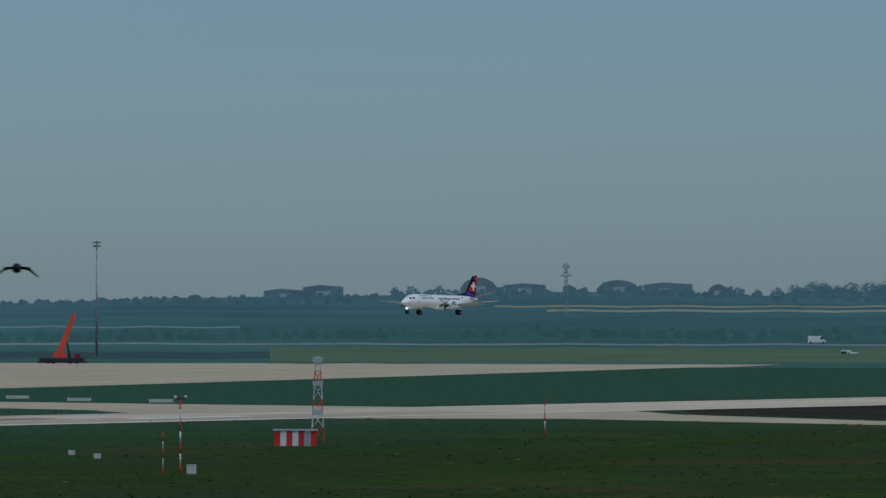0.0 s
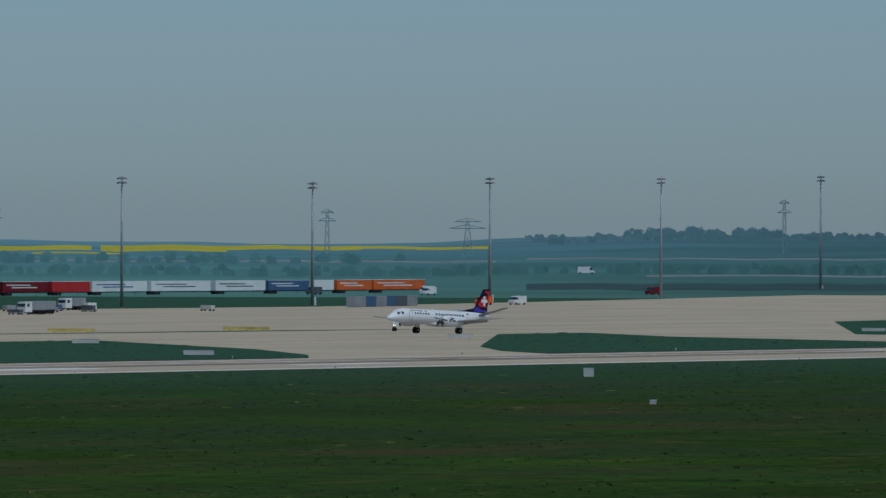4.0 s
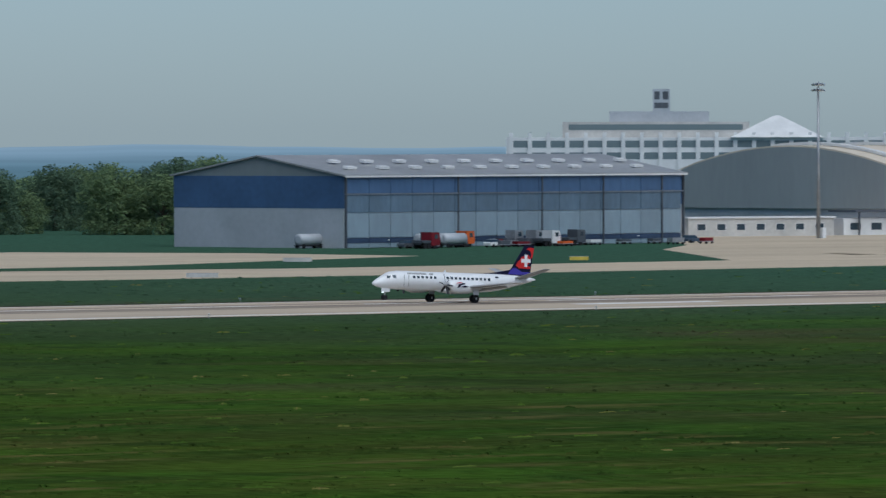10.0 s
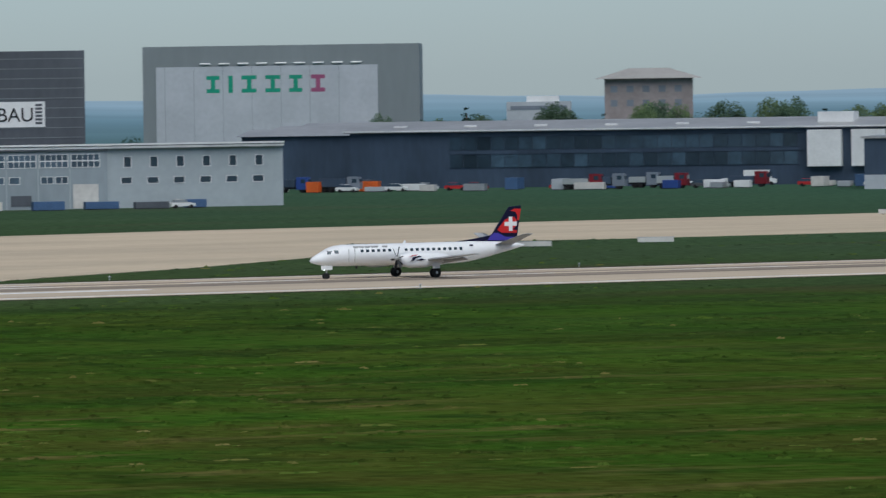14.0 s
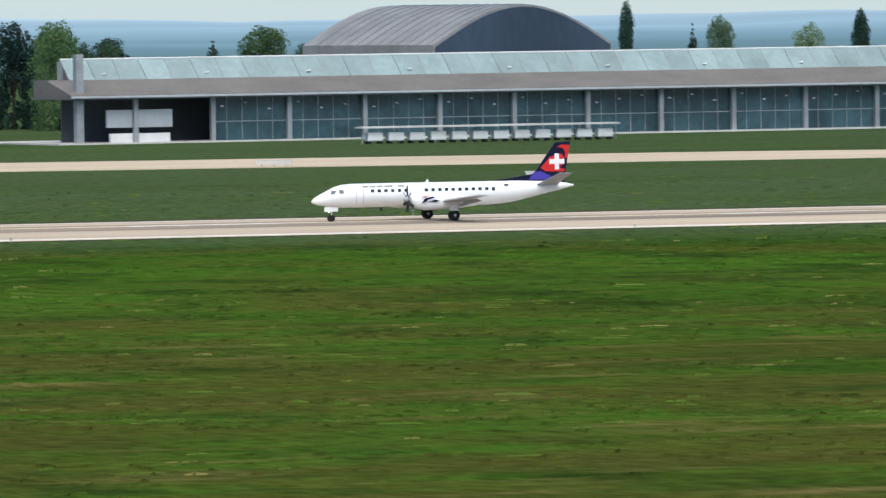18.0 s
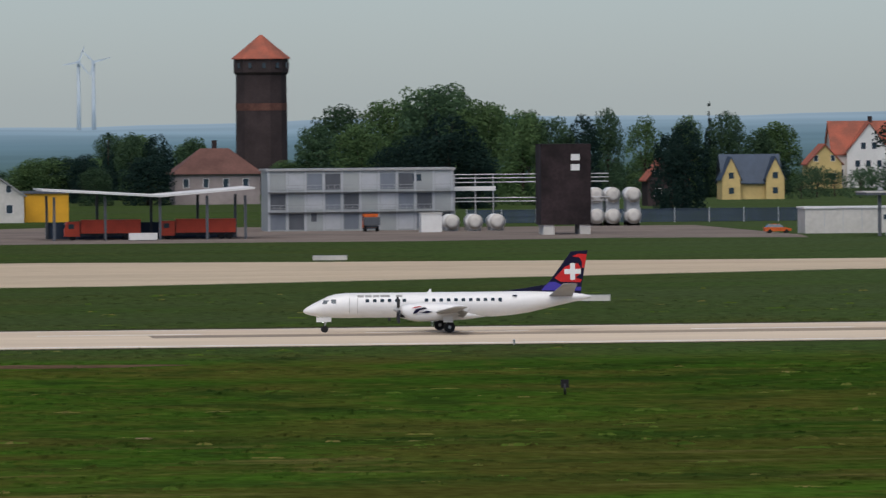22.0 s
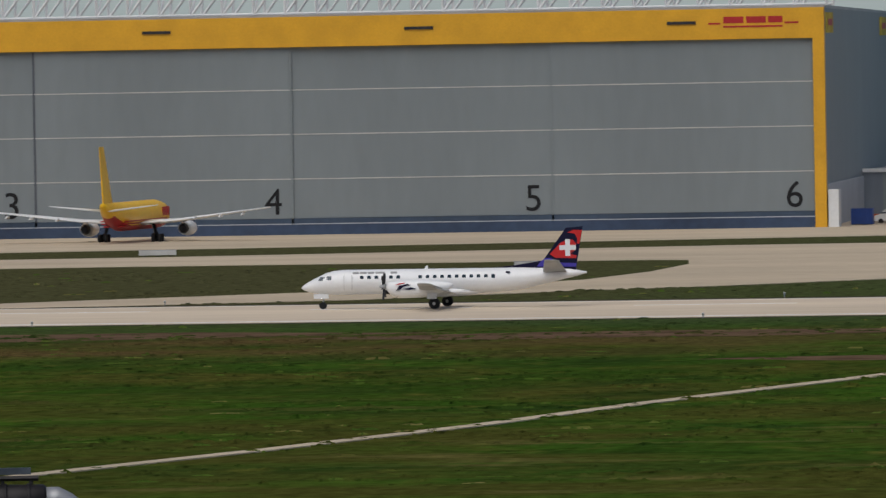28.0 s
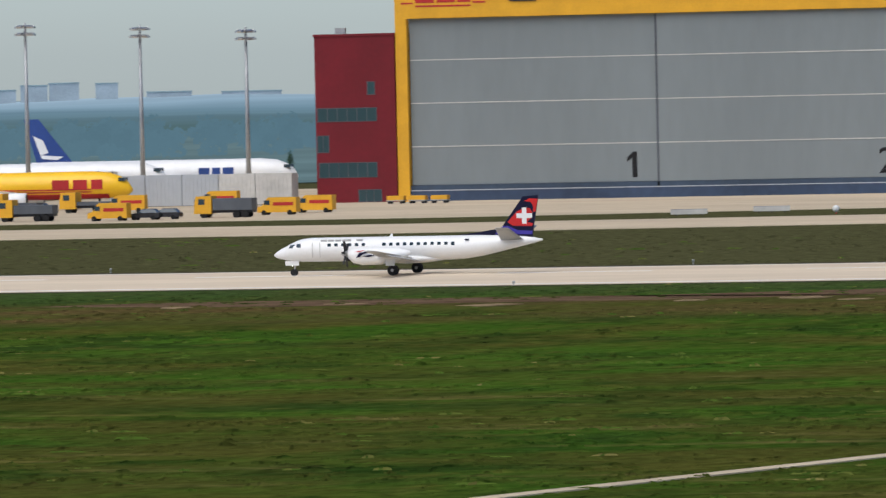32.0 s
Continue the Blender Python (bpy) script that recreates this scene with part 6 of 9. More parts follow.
def van(x, y, rz, mat, label, L=5.6, H=2.5, group="vans", stripe=None):
    c = thing("van", label, "van", pose(x, y, 0, 0, 0, rz), group)
    h = L / 2
    part("body", prism(B(), [(-h, 0.4), (h, 0.4), (h, 1.1), (h - 0.7, 1.3), (h - 1.3, H - 0.2), (h - 1.6, H), (-h, H)], 1, -0.98, 0.98), mat, c)
    part("windscreen", prism(B(), [(h - 0.72, 1.34), (h - 1.28, H - 0.28), (h - 1.32, H - 0.28), (h - 0.78, 1.34)], 1, -0.9, 0.9), WINDOW, c, m=pose(0.03, 0, 0.02))
    for s in (1, -1):
        part("side_window", box(B(), h - 1.75, h - 0.95, s * 0.98 - 0.02, s * 0.98 + 0.02, 1.4, H - 0.4), WINDOW, c)
        if stripe:
            part("stripe", box(B(), -h + 0.4, h - 2.2, s * 0.985 - 0.02, s * 0.985 + 0.02, 1.3, 1.75), stripe, c, "red bar of lettering")
    wheels(c, (-h + 0.9, h - 0.9), 0.86, 0.36)
    return c


def lorry(x, y, rz, cab, load, label, L=12.0, H=3.8, group="lorries", stripe=None, kind="lorry"):
    c = thing(kind, label, "truck", pose(x, y, 0, 0, 0, rz), group)
    h = L / 2
    part("chassis", box(B(), -h, h - 0.2, -0.9, 0.9, 0.7, 1.05), DARK, c)
    part("load_box", box(B(), -h, h - 2.6, -1.25, 1.25, 1.06, H), load, c)
    part("cab", prism(B(), [(h - 2.4, 0.6), (h, 0.6), (h, 1.7), (h - 0.25, 2.9), (h - 2.4, 2.95)], 1, -1.2, 1.2), cab, c)
    part("windscreen", box(B(), h - 0.16, h - 0.02, -1.05, 1.05, 1.75, 2.5), WINDOW, c)
    for s in (1, -1):
        part("side_window", box(B(), h - 1.5, h - 0.6, s * 1.2 - 0.03, s * 1.2 + 0.03, 1.8, 2.55), WINDOW, c)
        if stripe:
            part("stripe", box(B(), -h + 0.6, h - 3.4, s * 1.25 - 0.03, s * 1.25 + 0.03, 1.9, 2.5), stripe, c)
    wheels(c, (-h + 1.0, -h + 2.2, h - 1.3), 1.0, 0.5)
    return c


def trailer(x, y, rz, mat, label, L=13.6, stripe=None):
    c = thing("box_trailer", label, "trailer", pose(x, y, 0, 0, 0, rz), "row of box trailers")
    part("box_body", box(B(), -L / 2, L / 2, -1.25, 1.25, 1.1, 3.95), mat, c)
    part("roof_rail", box(B(), -L / 2 - 0.03, L / 2 + 0.03, -1.28, 1.28, 3.95, 4.05), WHITE, c)
    part("underframe", box(B(), -L / 2, L / 2, -1.0, 1.0, 0.8, 1.09), DARK, c)
    for s in (1, -1):
        if stripe:
            for a, d, z in ((-0.42, 0.1, 2.9), (-0.3, 0.25, 2.2)):
                part("stripe", box(B(), a * L, d * L, s * 1.25 - 0.03, s * 1.25 + 0.03, z, z + 0.3), stripe, c)
        part("landing_leg", box(B(), L / 2 - 3.2, L / 2 - 3.0, s * 0.8 - 0.1, s * 0.8 + 0.1, 0, 0.9), STEEL, c)
    wheels(c, (-L / 2 + 1.2, -L / 2 + 2.5, -L / 2 + 3.8), 1.0, 0.5)
    return c


def cart(x, y, rz, mat, label="flat baggage cart with a low load", L=3.2, H=1.4, load=True):
    c = thing("baggage_cart", label, "cart", pose(x, y, 0, 0, 0, rz), "baggage carts")
    part("deck", box(B(), -L / 2, L / 2, -0.75, 0.75, 0.42, 0.55), STEEL, c)
    if load:
        part("load", box(B(), -L / 2 + 0.1, L / 2 - 0.1, -0.7, 0.7, 0.551, H), mat, c)
    wheels(c, (-L / 2 + 0.4, L / 2 - 0.4), 0.62, 0.22)
    return c


def container(x, y, rz, mat, label, L=6.0, H=2.6, Wd=2.4):
    c = thing("freight_container", label, "container", pose(x, y, 0, 0, 0, rz), "freight containers")
    part("box_body", box(B(), -L / 2, L / 2, -Wd / 2, Wd / 2, 0.12, H), mat, c)
    bm = B()
    for k in range(int(L / 0.6)):
        box(bm, -L / 2 + 0.3 + 0.6 * k, -L / 2 + 0.5 + 0.6 * k, -Wd / 2 - 0.05, -Wd / 2, 0.25, H - 0.15)
    part("rib", bm, mat, c)
    part("skid", box(B(), -L / 2, L / 2, -Wd / 2 + 0.1, Wd / 2 - 0.1, 0, 0.119), DARK, c)
    return c


rng = random.Random(7)
GREYISH = [WHITE, OFFWHITE, LIGHT_PANEL, STEEL, DARK_PANEL, BLUE_PANEL]
# apron in front of the office block and freighters
for x, y, rz in ((-402, 1112, 175), (-372, 1128, 185), (-365.5, 1150, 182)):
    van(x, y, rz, YELLOW, "yellow delivery van with a red bar of lettering", 5.6, 2.45, "yellow vans", RED)
for x, y in ((-389, 1130), (-397, 1118), (-379, 1132)):
    lorry(x, y, 178, YELLOW, DARK_PANEL, "yellow flatbed loader truck on the apron", 7.5, 1.6)
for x, y, mt in ((-395.5, 1125, DARK_PANEL), (-393, 1124, BLUE_PANEL), (-391, 1126, WHITE), (-387, 1133, WHITE)):
    car(x, y, 176, mt, "parked service car on the apron")
for k in range(5):
    container(-385.2 + 5.5 * k, 1170, 0, (LIGHT_PANEL, LIGHT_PANEL, LIGHT_PANEL, OFFWHITE, OFFWHITE)[k], "tall pale freight container on the apron", 5.4, 4.5, 3)
for k in range(3):
    cart(-342.5 + 3.2 * k, 1160, 180, YELLOW, "small yellow tow tractor by the hangar door", 2.6, 1.15)
cart(-255, 1163, 180, YELLOW, "small black and yellow tow tractor by the doors", 2.3, 1.3)
# handling equipment beside the big yellow jet
for k in range(9):
    cart(-119 + 2.3 * k + rng.uniform(-0.5, 0.5), 1206 + rng.uniform(-6, 10), rng.choice((0, 90, 180)), rng.choice((ORANGE, ORANGE, RED, STEEL, WHITE)), "orange and grey loading cart beside the jet", 3.2, rng.uniform(1.2, 2.4))
for x, y in ((-105.5, 1204), (-101, 1206)):
    s = thing("loading_stairs", "orange scissor loader with folded steel arms", "loader", pose(x, y, 0), "loaders")
    part("platform", box(B(), -2.4, 2.4, -1.3, 1.3, 2.6, 3.0), ORANGE, s)
    part("bed", box(B(), -2.6, 2.6, -1.3, 1.3, 0.5, 0.9), ORANGE, s)
    for a, c_ in ((-2, 2), (2, -2)):
        part("arm", tube(B(), (a, -1.0, 0.9), (c_, -1.0, 2.6), 0.12, seg=6), STEEL, s)
        part("arm", tube(B(), (a, 1.0, 0.9), (c_, 1.0, 2.6), 0.12, seg=6), STEEL, s)
    wheels(s, (-1.8, 1.8), 1.0, 0.4)
van(-117.5, 1199, 180, WHITE, "white service van beside the jet", 4.5, 2.0)
c = container(-120.6, 1190, 0, BLUE, "blue steel skip at the hangar corner", 3.0, 2.3)
# yellow and grey goods at the end of the warehouse
for x, y, mt, H in ((-43.5, 1193.4, STEEL, 1.5), (-40.6, 1193.4, STEEL, 1.6), (-37.6, 1193.2, DARK_PANEL, 1.4)):
    cart(x, y, 0, mt, "low grey freight cart by the warehouse", 2.6, H)
for x, y, mt, L, H in ((-36.0, 1186.0, YELLOW, 2.2, 2.4), (-33.4, 1181, CARD, 2.6, 2.2), (-30.6, 1183, OFFWHITE, 2.2, 2.5)):
    container(x, y, 0, mt, "small air freight container by the warehouse", L, H, 2)
for x, y, shell, half, label in ((-28.0, 1180, DARK_PANEL, 1.75, "dark rounded air freight container by the warehouse"), (-24.4, 1196, OFFWHITE, 1.6, "open pale rounded air freight container by the warehouse"), (-42.6, 1190.6, LIGHT_PANEL, 1.3, "small pale rounded air freight container by the warehouse")):
    s = thing("freight_igloo", label, "container", pose(x, y, 0), "rounded freight containers")
    part("shell", prism(B(), [(-half, 0.2), (half, 0.2), (half, 1.1), (0.85 * half, 1.7), (0.55 * half, 2.15), (-0.55 * half, 2.15), (-0.85 * half, 1.7), (-half, 1.1)], 1, -1.2, 1.2), shell, s)
    part("front_cover", prism(B(), [(-0.8 * half, 0.35), (0.8 * half, 0.35), (0.8 * half, 1.0), (0.5 * half, 1.75), (-0.5 * half, 1.75), (-0.8 * half, 1.0)], 1, -1.24, -1.201), BLACK if shell is DARK_PANEL else DARK_PANEL, s, "dark open front")
    part("base", box(B(), -half - 0.1, half + 0.1, -1.3, 1.3, 0, 0.199), STEEL, s)
for k in range(2):
    van(-21.4 + 3.7 * k, 1257 - 5 * k, 90, YELLOW, "yellow delivery van parked beside the warehouse", 5.8, 3.0, "yellow vans", RED)
# red rescue trucks below the canopy
for x in (97, 112):
    t = lorry(x, 1347, 180, CRANE_RED, CRANE_RED, "red airfield rescue truck parked under the canopy", 12.0, 3.2, "rescue trucks")
    part("ladder", box(B(), -5, 3, -1.5, -1.3, 2.9, 3.2), ORANGE, t)
    part("locker", box(B(), 1.0, 2.2, -1.32, -1.26, 1.3, 2.9), WHITE, t)
container(102.6, 1336, 0, WHITE, "white equipment box in front of the trucks", 4.4, 1.2, 1.4)
lorry(145.5, 1405, 90, ORANGE, DARK_PANEL, "brown utility truck by the long hall", 5.0, 2.4)
car(204, 1345, 0, ORANGE, "low red car beside the cream hut")
for k in range(4):
    cart(238 + 3 * k, 1322 + k, 0, rng.choice(GREYISH), "grey equipment cart by the canopy")
# white carts under a thin roof before the glass hall
r = thing("cart_shelter", "thin flat shelter roof over a row of white carts", "shelter", pose(396, 1218, 0, 0, 0, 4))
part("roof", box(B(), 0, 42, -1.5, 1.5, 2.35, 2.6), OFFWHITE, r)
for k in range(8):
    part("post", box(B(), 0.5 + 5.9 * k, 0.65 + 5.9 * k, -0.1, 0.1, 0, 2.35), STEEL, r)
for k in range(12):
    cart(398.5 + 3.4 * k, 1218.3 + 0.24 * k, 4, WHITE, "white covered baggage cart", 2.6, 1.7)
# yard beside the glass hall
for k in range(3):
    s = thing("passenger_stairs", "white mobile passenger stairs in the yard", "stairs", pose(527 + 6 * k, 1276 - 2 * k, 0, 0, 0, -15), "stairs")
    part("ramp", prism(B(), [(-3, 0.8), (-2.2, 0.8), (2.6, 5.2), (3.4, 5.2), (3.4, 4.8), (-2, 0.5)], 1, -0.9, 0.9), WHITE, s)
    part("base", box(B(), -3, 3, -0.9, 0.9, 0.4, 0.75), STEEL, s)
    wheels(s, (-2, 2), 0.8, 0.35)
t = thing("tank_truck", "grey tank truck parked by the yard", "truck", pose(561, 1314, 0, 0, 0, 165))
part("tank", loft(B(), [ring(x, q, 1.9, None, 16) for x, q in ((-4.2, 0.6), (-4.0, 1.15), (3.8, 1.15), (4.0, 0.6))]), STEEL, t)
part("frame", box(B(), -4.4, 6.4, -0.8, 0.8, 0.5, 0.8), DARK, t)
part("cab", box(B(), 4.4, 6.4, -1.1, 1.1, 0.7, 2.7), WHITE, t)
wheels(t, (-3.2, -2, 5.4), 0.9, 0.45)
lorry(557, 1271, 0, RED, ORANGE, "red tractor with an orange implement", 6.0, 1.6)
van(571, 1318, 200, WHITE, "white van in the yard", 5.4, 2.4)
# clutter along the works building
for k in range(26):
    u = rng.uniform(6, 150)
    px, py = 578 + u * 0.958 - 7 * 0.285, 1315 - u * 0.285 - 7 - rng.uniform(0, 6)
    if rng.random() < 0.5:
        container(px, py, -16.6, rng.choice((DARK_PANEL, DARK_PANEL, BLUE_PANEL, OFFWHITE, DARK_RED)), "dark stack of building material by the wall", rng.uniform(3, 7), rng.uniform(0.9, 2.0), 2)
    else:
        car(px, py, -16.6, rng.choice((DARK_PANEL, BLUE_PANEL, WHITE)), "parked car in front of the works")
# lorry yard before the black offices
for k in range(64):
    u = rng.uniform(-115, 52)
    px, py = 880 + u * 0.70, 1362 - u * 0.70 - rng.uniform(2, 26)
    kind = rng.random()
    if kind < 0.68:
        container(px, py, -45 + rng.choice((0, 90)), rng.choice(GREYISH + [OFFWHITE, OFFWHITE, BLUE, NAVY_PANEL, ORANGE]), "stacked grey and white goods in the yard", rng.uniform(2.5, 6), rng.uniform(0.9, 2.3))
    elif kind < 0.80:
        lorry(px, py, -45, rng.choice((SLATE_PANEL, DARK_RED, BLUE)), rng.choice((BLUE_PANEL, HALL_PANEL, DARK_PANEL, NAVY_PANEL)), "parked lorry in the yard", rng.uniform(5, 8), rng.uniform(2.0, 2.6))
    else:
        car(px, py, -45, rng.choice((WHITE, DARK_PANEL, RED)), "parked car in the yard")
van(899, 1368, -40, WHITE, "white high van parked by the black offices", 6.2, 2.9)
car(888, 1378, -40, WHITE, "white car parked by the black offices")
lorry(936.5, 1256, -35, ORANGE, ORANGE, "orange airfield truck beside the black hall", 7.0, 3.8)
# before the blue hangar
for k in range(30):
    u = rng.uniform(0, 96)
    px, py = 1012 + u * 0.99, 1160 + u * 0.14 - rng.uniform(1, 12)
    kind = rng.random()
    mt = rng.choice((DARK_RED, DARK_RED, ORANGE, DARK_PANEL, WHITE, DARK_PANEL, STEEL, NAVY_PANEL))
    if kind < 0.6:
        cart(px, py, 8, mt, "red and grey ground cart before the hangar", rng.uniform(2.5, 4), rng.uniform(0.8, 1.3))
    elif kind < 0.8:
        lorry(px, py, 8, mt, DARK_PANEL, "low tow truck before the hangar", 5.0, 1.5)
    else:
        car(px, py, 8, mt, "small service car before the hangar")
for x, y in ((1009, 1170), (1027, 1158), (1033, 1158)):
    t = thing("fuel_bowser", "grey round tank trailer before the hangar", "trailer", pose(x, y, 0, 0, 0, 10), "tank trailers")
    part("tank", loft(B(), [ring(a, q, 1.6, None, 14) for a, q in ((-3.2, 0.6), (-3, 1.05), (3, 1.05), (3.2, 0.6))]), LIGHT_PANEL, t)
    part("frame", box(B(), -3.4, 3.6, -0.7, 0.7, 0.4, 0.6), DARK, t)
    wheels(t, (-2.4, 2.4), 0.8, 0.4)
# along the cargo hall
for k in range(6):
    car(1266 + rng.uniform(0, 60), 1256 + rng.uniform(-2, 2), 180, rng.choice((WHITE, WHITE, DARK_PANEL)), "parked car beside the cargo hall")
container(1306.5, 1255, 0, WHITE, "white cabin beside the cargo hall", 4.5, 3.4)
for k in range(30):
    cart(1330 + 2.9 * k + rng.uniform(-0.6, 0.6), 1246 + rng.uniform(-5, 4), rng.choice((0, 90)), rng.choice((WHITE, DARK_PANEL, ORANGE, STEEL, OFFWHITE)), "freight cart loaded with wrapped goods", 3.0, rng.uniform(1.4, 2.9))
for k in range(7):
    container(1374 + 3.2 * k, 1240 + rng.uniform(-3, 3), 0, rng.choice((CARD, CARD, OFFWHITE)), "stack of brown wrapped crates", 3.0, rng.uniform(2.2, 3.2), 2.6)
lorry(1355, 1196, 100, DARK_RED, STEEL, "red tow tractor at the freighter's nose", 5.5, 1.8)
# service vehicles behind the freighter
for k in range(26):
    px = 1415 + 7.5 * k + rng.uniform(-2, 2)
    py = 1200 + rng.uniform(-10, 40) + 0.28 * (px - 1415)
    kind = rng.random()
    if kind < 0.5:
        cart(px, py, rng.choice((0, 90)), rng.choice(GREYISH), "grey service cart on the apron", 3.4, rng.uniform(1.0, 2.2))
    elif kind < 0.8:
        van(px, py, 180, WHITE, "white service van on the apron", 5.2, 2.3)
    else:
        lorry(px, py, 180, WHITE, STEEL, "pale loader truck on the apron", 7.5, 3.0)
for (x0, x1), (mt, st) in zip(((1836, 1857), (1858.5, 1879), (1880.5, 1897.5), (1898.5, 1923.5), (1925.5, 1953), (1955.5, 1979), (1980.5, 2000), (2001.5, 2012), (2013.5, 2030.5), (2031.5, 2057)),
                              ((WHITE, DARK_PANEL), (DARK_RED, WHITE), (RED, None), (WHITE, BLUE), (WHITE, DARK_PANEL), (WHITE, DARK_PANEL), (BLUE_PANEL, WHITE), (WHITE, None), (ORANGE, WHITE), (ORANGE, WHITE))):
    trailer((x0 + x1) / 2, 1522, 0, mt, "parked box trailer with painted bars" if st else "plain parked box trailer", x1 - x0, st)
for k in range(6):
    container(1700 + 7 * k, 1278 + 2.0 * k, 12, (STEEL, BLUE_PANEL, STEEL, BLUE_PANEL, DARK_PANEL, STEEL)[k], "grey freight container on the apron edge", 6.4, 2.7)
for x, y, mt in ((1990, 1470, WHITE), (2060, 1440, DARK_RED), (2030, 1500, WHITE), (1975, 1500, DARK_PANEL), (1770, 1290, ORANGE), (1782, 1288, WHITE)):
    van(x, y, 180, mt, "service vehicle by the perimeter road", 5.4, 2.3)
lorry(2380, 1262, 180, WHITE, WHITE, "white car transporter on the perimeter road", 7.0, 2.2)
# the red mobile crane
c = thing("mobile_crane", "red mobile crane with its raised lattice boom on the apron", "crane", pose(2084, 1363, 0, 0, 0, -57))
part("carrier", box(B(), -6.5, 6.5, -1.3, 1.3, 0.7, 1.7), DARK, c)
part("outrigger", box(B(), -7.2, 7.4, -0.4, 0.4, 0.3, 0.7), DARK, c)
part("cab", box(B(), 3.6, 5.4, -1.2, 1.2, 1.6, 2.9), DARK_RED, c)
part("slewing_cab", box(B(), -2.5, 1.2, -1.2, 1.2, 1.6, 3.4), CRANE_RED, c)
part("boom", loft(B(), [[(-1.9, -0.7, 2.6), (0.1, -0.7, 2.4), (0.1, 0.7, 2.4), (-1.9, 0.7, 2.6)], [(2.9, -0.45, 14.6), (4.1, -0.45, 14.4), (4.1, 0.45, 14.4), (2.9, 0.45, 14.6)]], smooth=False), CRANE_RED, c, "red telescopic boom")
part("boom_ram", tube(B(), (2.2, 0, 1.8), (1.5, 0, 6.5), 0.3, seg=8), DARK, c)
wheels(c, (-4.2, -2.4, 2.4, 4.2), 1.1, 0.65)

# freight apron: yellow vans and dark cars in front of the grey container wall
for x, y in ((-356.1, 1072.5), (-339.6, 1094.6), (-338.0, 1105.9)):
    van(x, y, 180, YELLOW, "yellow freight van with a red bar", 5.4, 2.4, stripe=RED)
for x, y in ((-352.2, 1075.9), (-349.9, 1077.4)):
    car(x, y, 180, DARK, "dark parked car on the freight apron")
lorry(-343.0, 1081.8, 180, YELLOW, DARK_PANEL, "yellow flatbed loader on the freight apron", 8.0, 2.6)
lorry(-369.5, 1078.1, 180, YELLOW, DARK_PANEL, "yellow flatbed loader on the freight apron", 8.0, 2.2)
lorry(959, 1290.5, 180, ORANGE, ORANGE, "orange works lorry parked by the hedge", 7.0, 3.2)


# ---- distance: hills, far masts and pylons, with haze put into their colours ----
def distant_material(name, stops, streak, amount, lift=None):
    """Far land with haze put into its glow: bluer with distance, with faint drawn-out bands of woods and fields."""
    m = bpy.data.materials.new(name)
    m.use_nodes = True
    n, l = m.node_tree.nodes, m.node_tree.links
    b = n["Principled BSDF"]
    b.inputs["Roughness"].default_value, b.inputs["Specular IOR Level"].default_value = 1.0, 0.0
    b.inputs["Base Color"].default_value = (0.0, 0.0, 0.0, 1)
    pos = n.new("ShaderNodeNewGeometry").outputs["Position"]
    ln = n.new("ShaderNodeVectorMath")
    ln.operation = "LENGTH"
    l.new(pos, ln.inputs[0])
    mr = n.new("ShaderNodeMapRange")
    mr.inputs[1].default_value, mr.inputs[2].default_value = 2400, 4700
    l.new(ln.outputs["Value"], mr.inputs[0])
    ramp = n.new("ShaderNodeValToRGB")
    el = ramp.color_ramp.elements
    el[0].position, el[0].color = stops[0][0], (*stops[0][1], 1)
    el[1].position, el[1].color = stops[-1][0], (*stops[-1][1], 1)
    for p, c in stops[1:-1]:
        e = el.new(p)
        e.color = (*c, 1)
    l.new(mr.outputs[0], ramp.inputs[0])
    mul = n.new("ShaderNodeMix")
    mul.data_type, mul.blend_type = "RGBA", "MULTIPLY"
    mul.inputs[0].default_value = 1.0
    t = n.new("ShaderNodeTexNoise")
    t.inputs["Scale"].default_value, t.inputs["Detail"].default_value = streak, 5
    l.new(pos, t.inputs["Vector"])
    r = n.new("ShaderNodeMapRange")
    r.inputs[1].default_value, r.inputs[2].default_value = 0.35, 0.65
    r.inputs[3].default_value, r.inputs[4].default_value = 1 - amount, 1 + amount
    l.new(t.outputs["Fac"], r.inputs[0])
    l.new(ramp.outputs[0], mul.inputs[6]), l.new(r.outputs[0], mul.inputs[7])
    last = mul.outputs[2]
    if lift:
        # brightens the painted haze from the east towards the north-east: lift is (y/x at the thin end, at the thick
        # end, gain)
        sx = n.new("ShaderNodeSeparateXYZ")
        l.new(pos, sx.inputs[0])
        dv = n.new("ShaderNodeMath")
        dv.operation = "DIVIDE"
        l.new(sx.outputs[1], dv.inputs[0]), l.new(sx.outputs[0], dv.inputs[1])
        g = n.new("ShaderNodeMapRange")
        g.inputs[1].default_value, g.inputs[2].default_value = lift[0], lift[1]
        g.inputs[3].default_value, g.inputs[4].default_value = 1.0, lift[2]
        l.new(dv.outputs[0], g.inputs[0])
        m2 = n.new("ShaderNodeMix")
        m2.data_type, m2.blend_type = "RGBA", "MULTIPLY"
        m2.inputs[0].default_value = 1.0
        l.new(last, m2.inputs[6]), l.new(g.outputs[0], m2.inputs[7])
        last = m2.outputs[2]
    # the land emits its haze colour, whatever light falls on it
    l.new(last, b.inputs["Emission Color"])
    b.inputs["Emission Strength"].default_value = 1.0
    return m


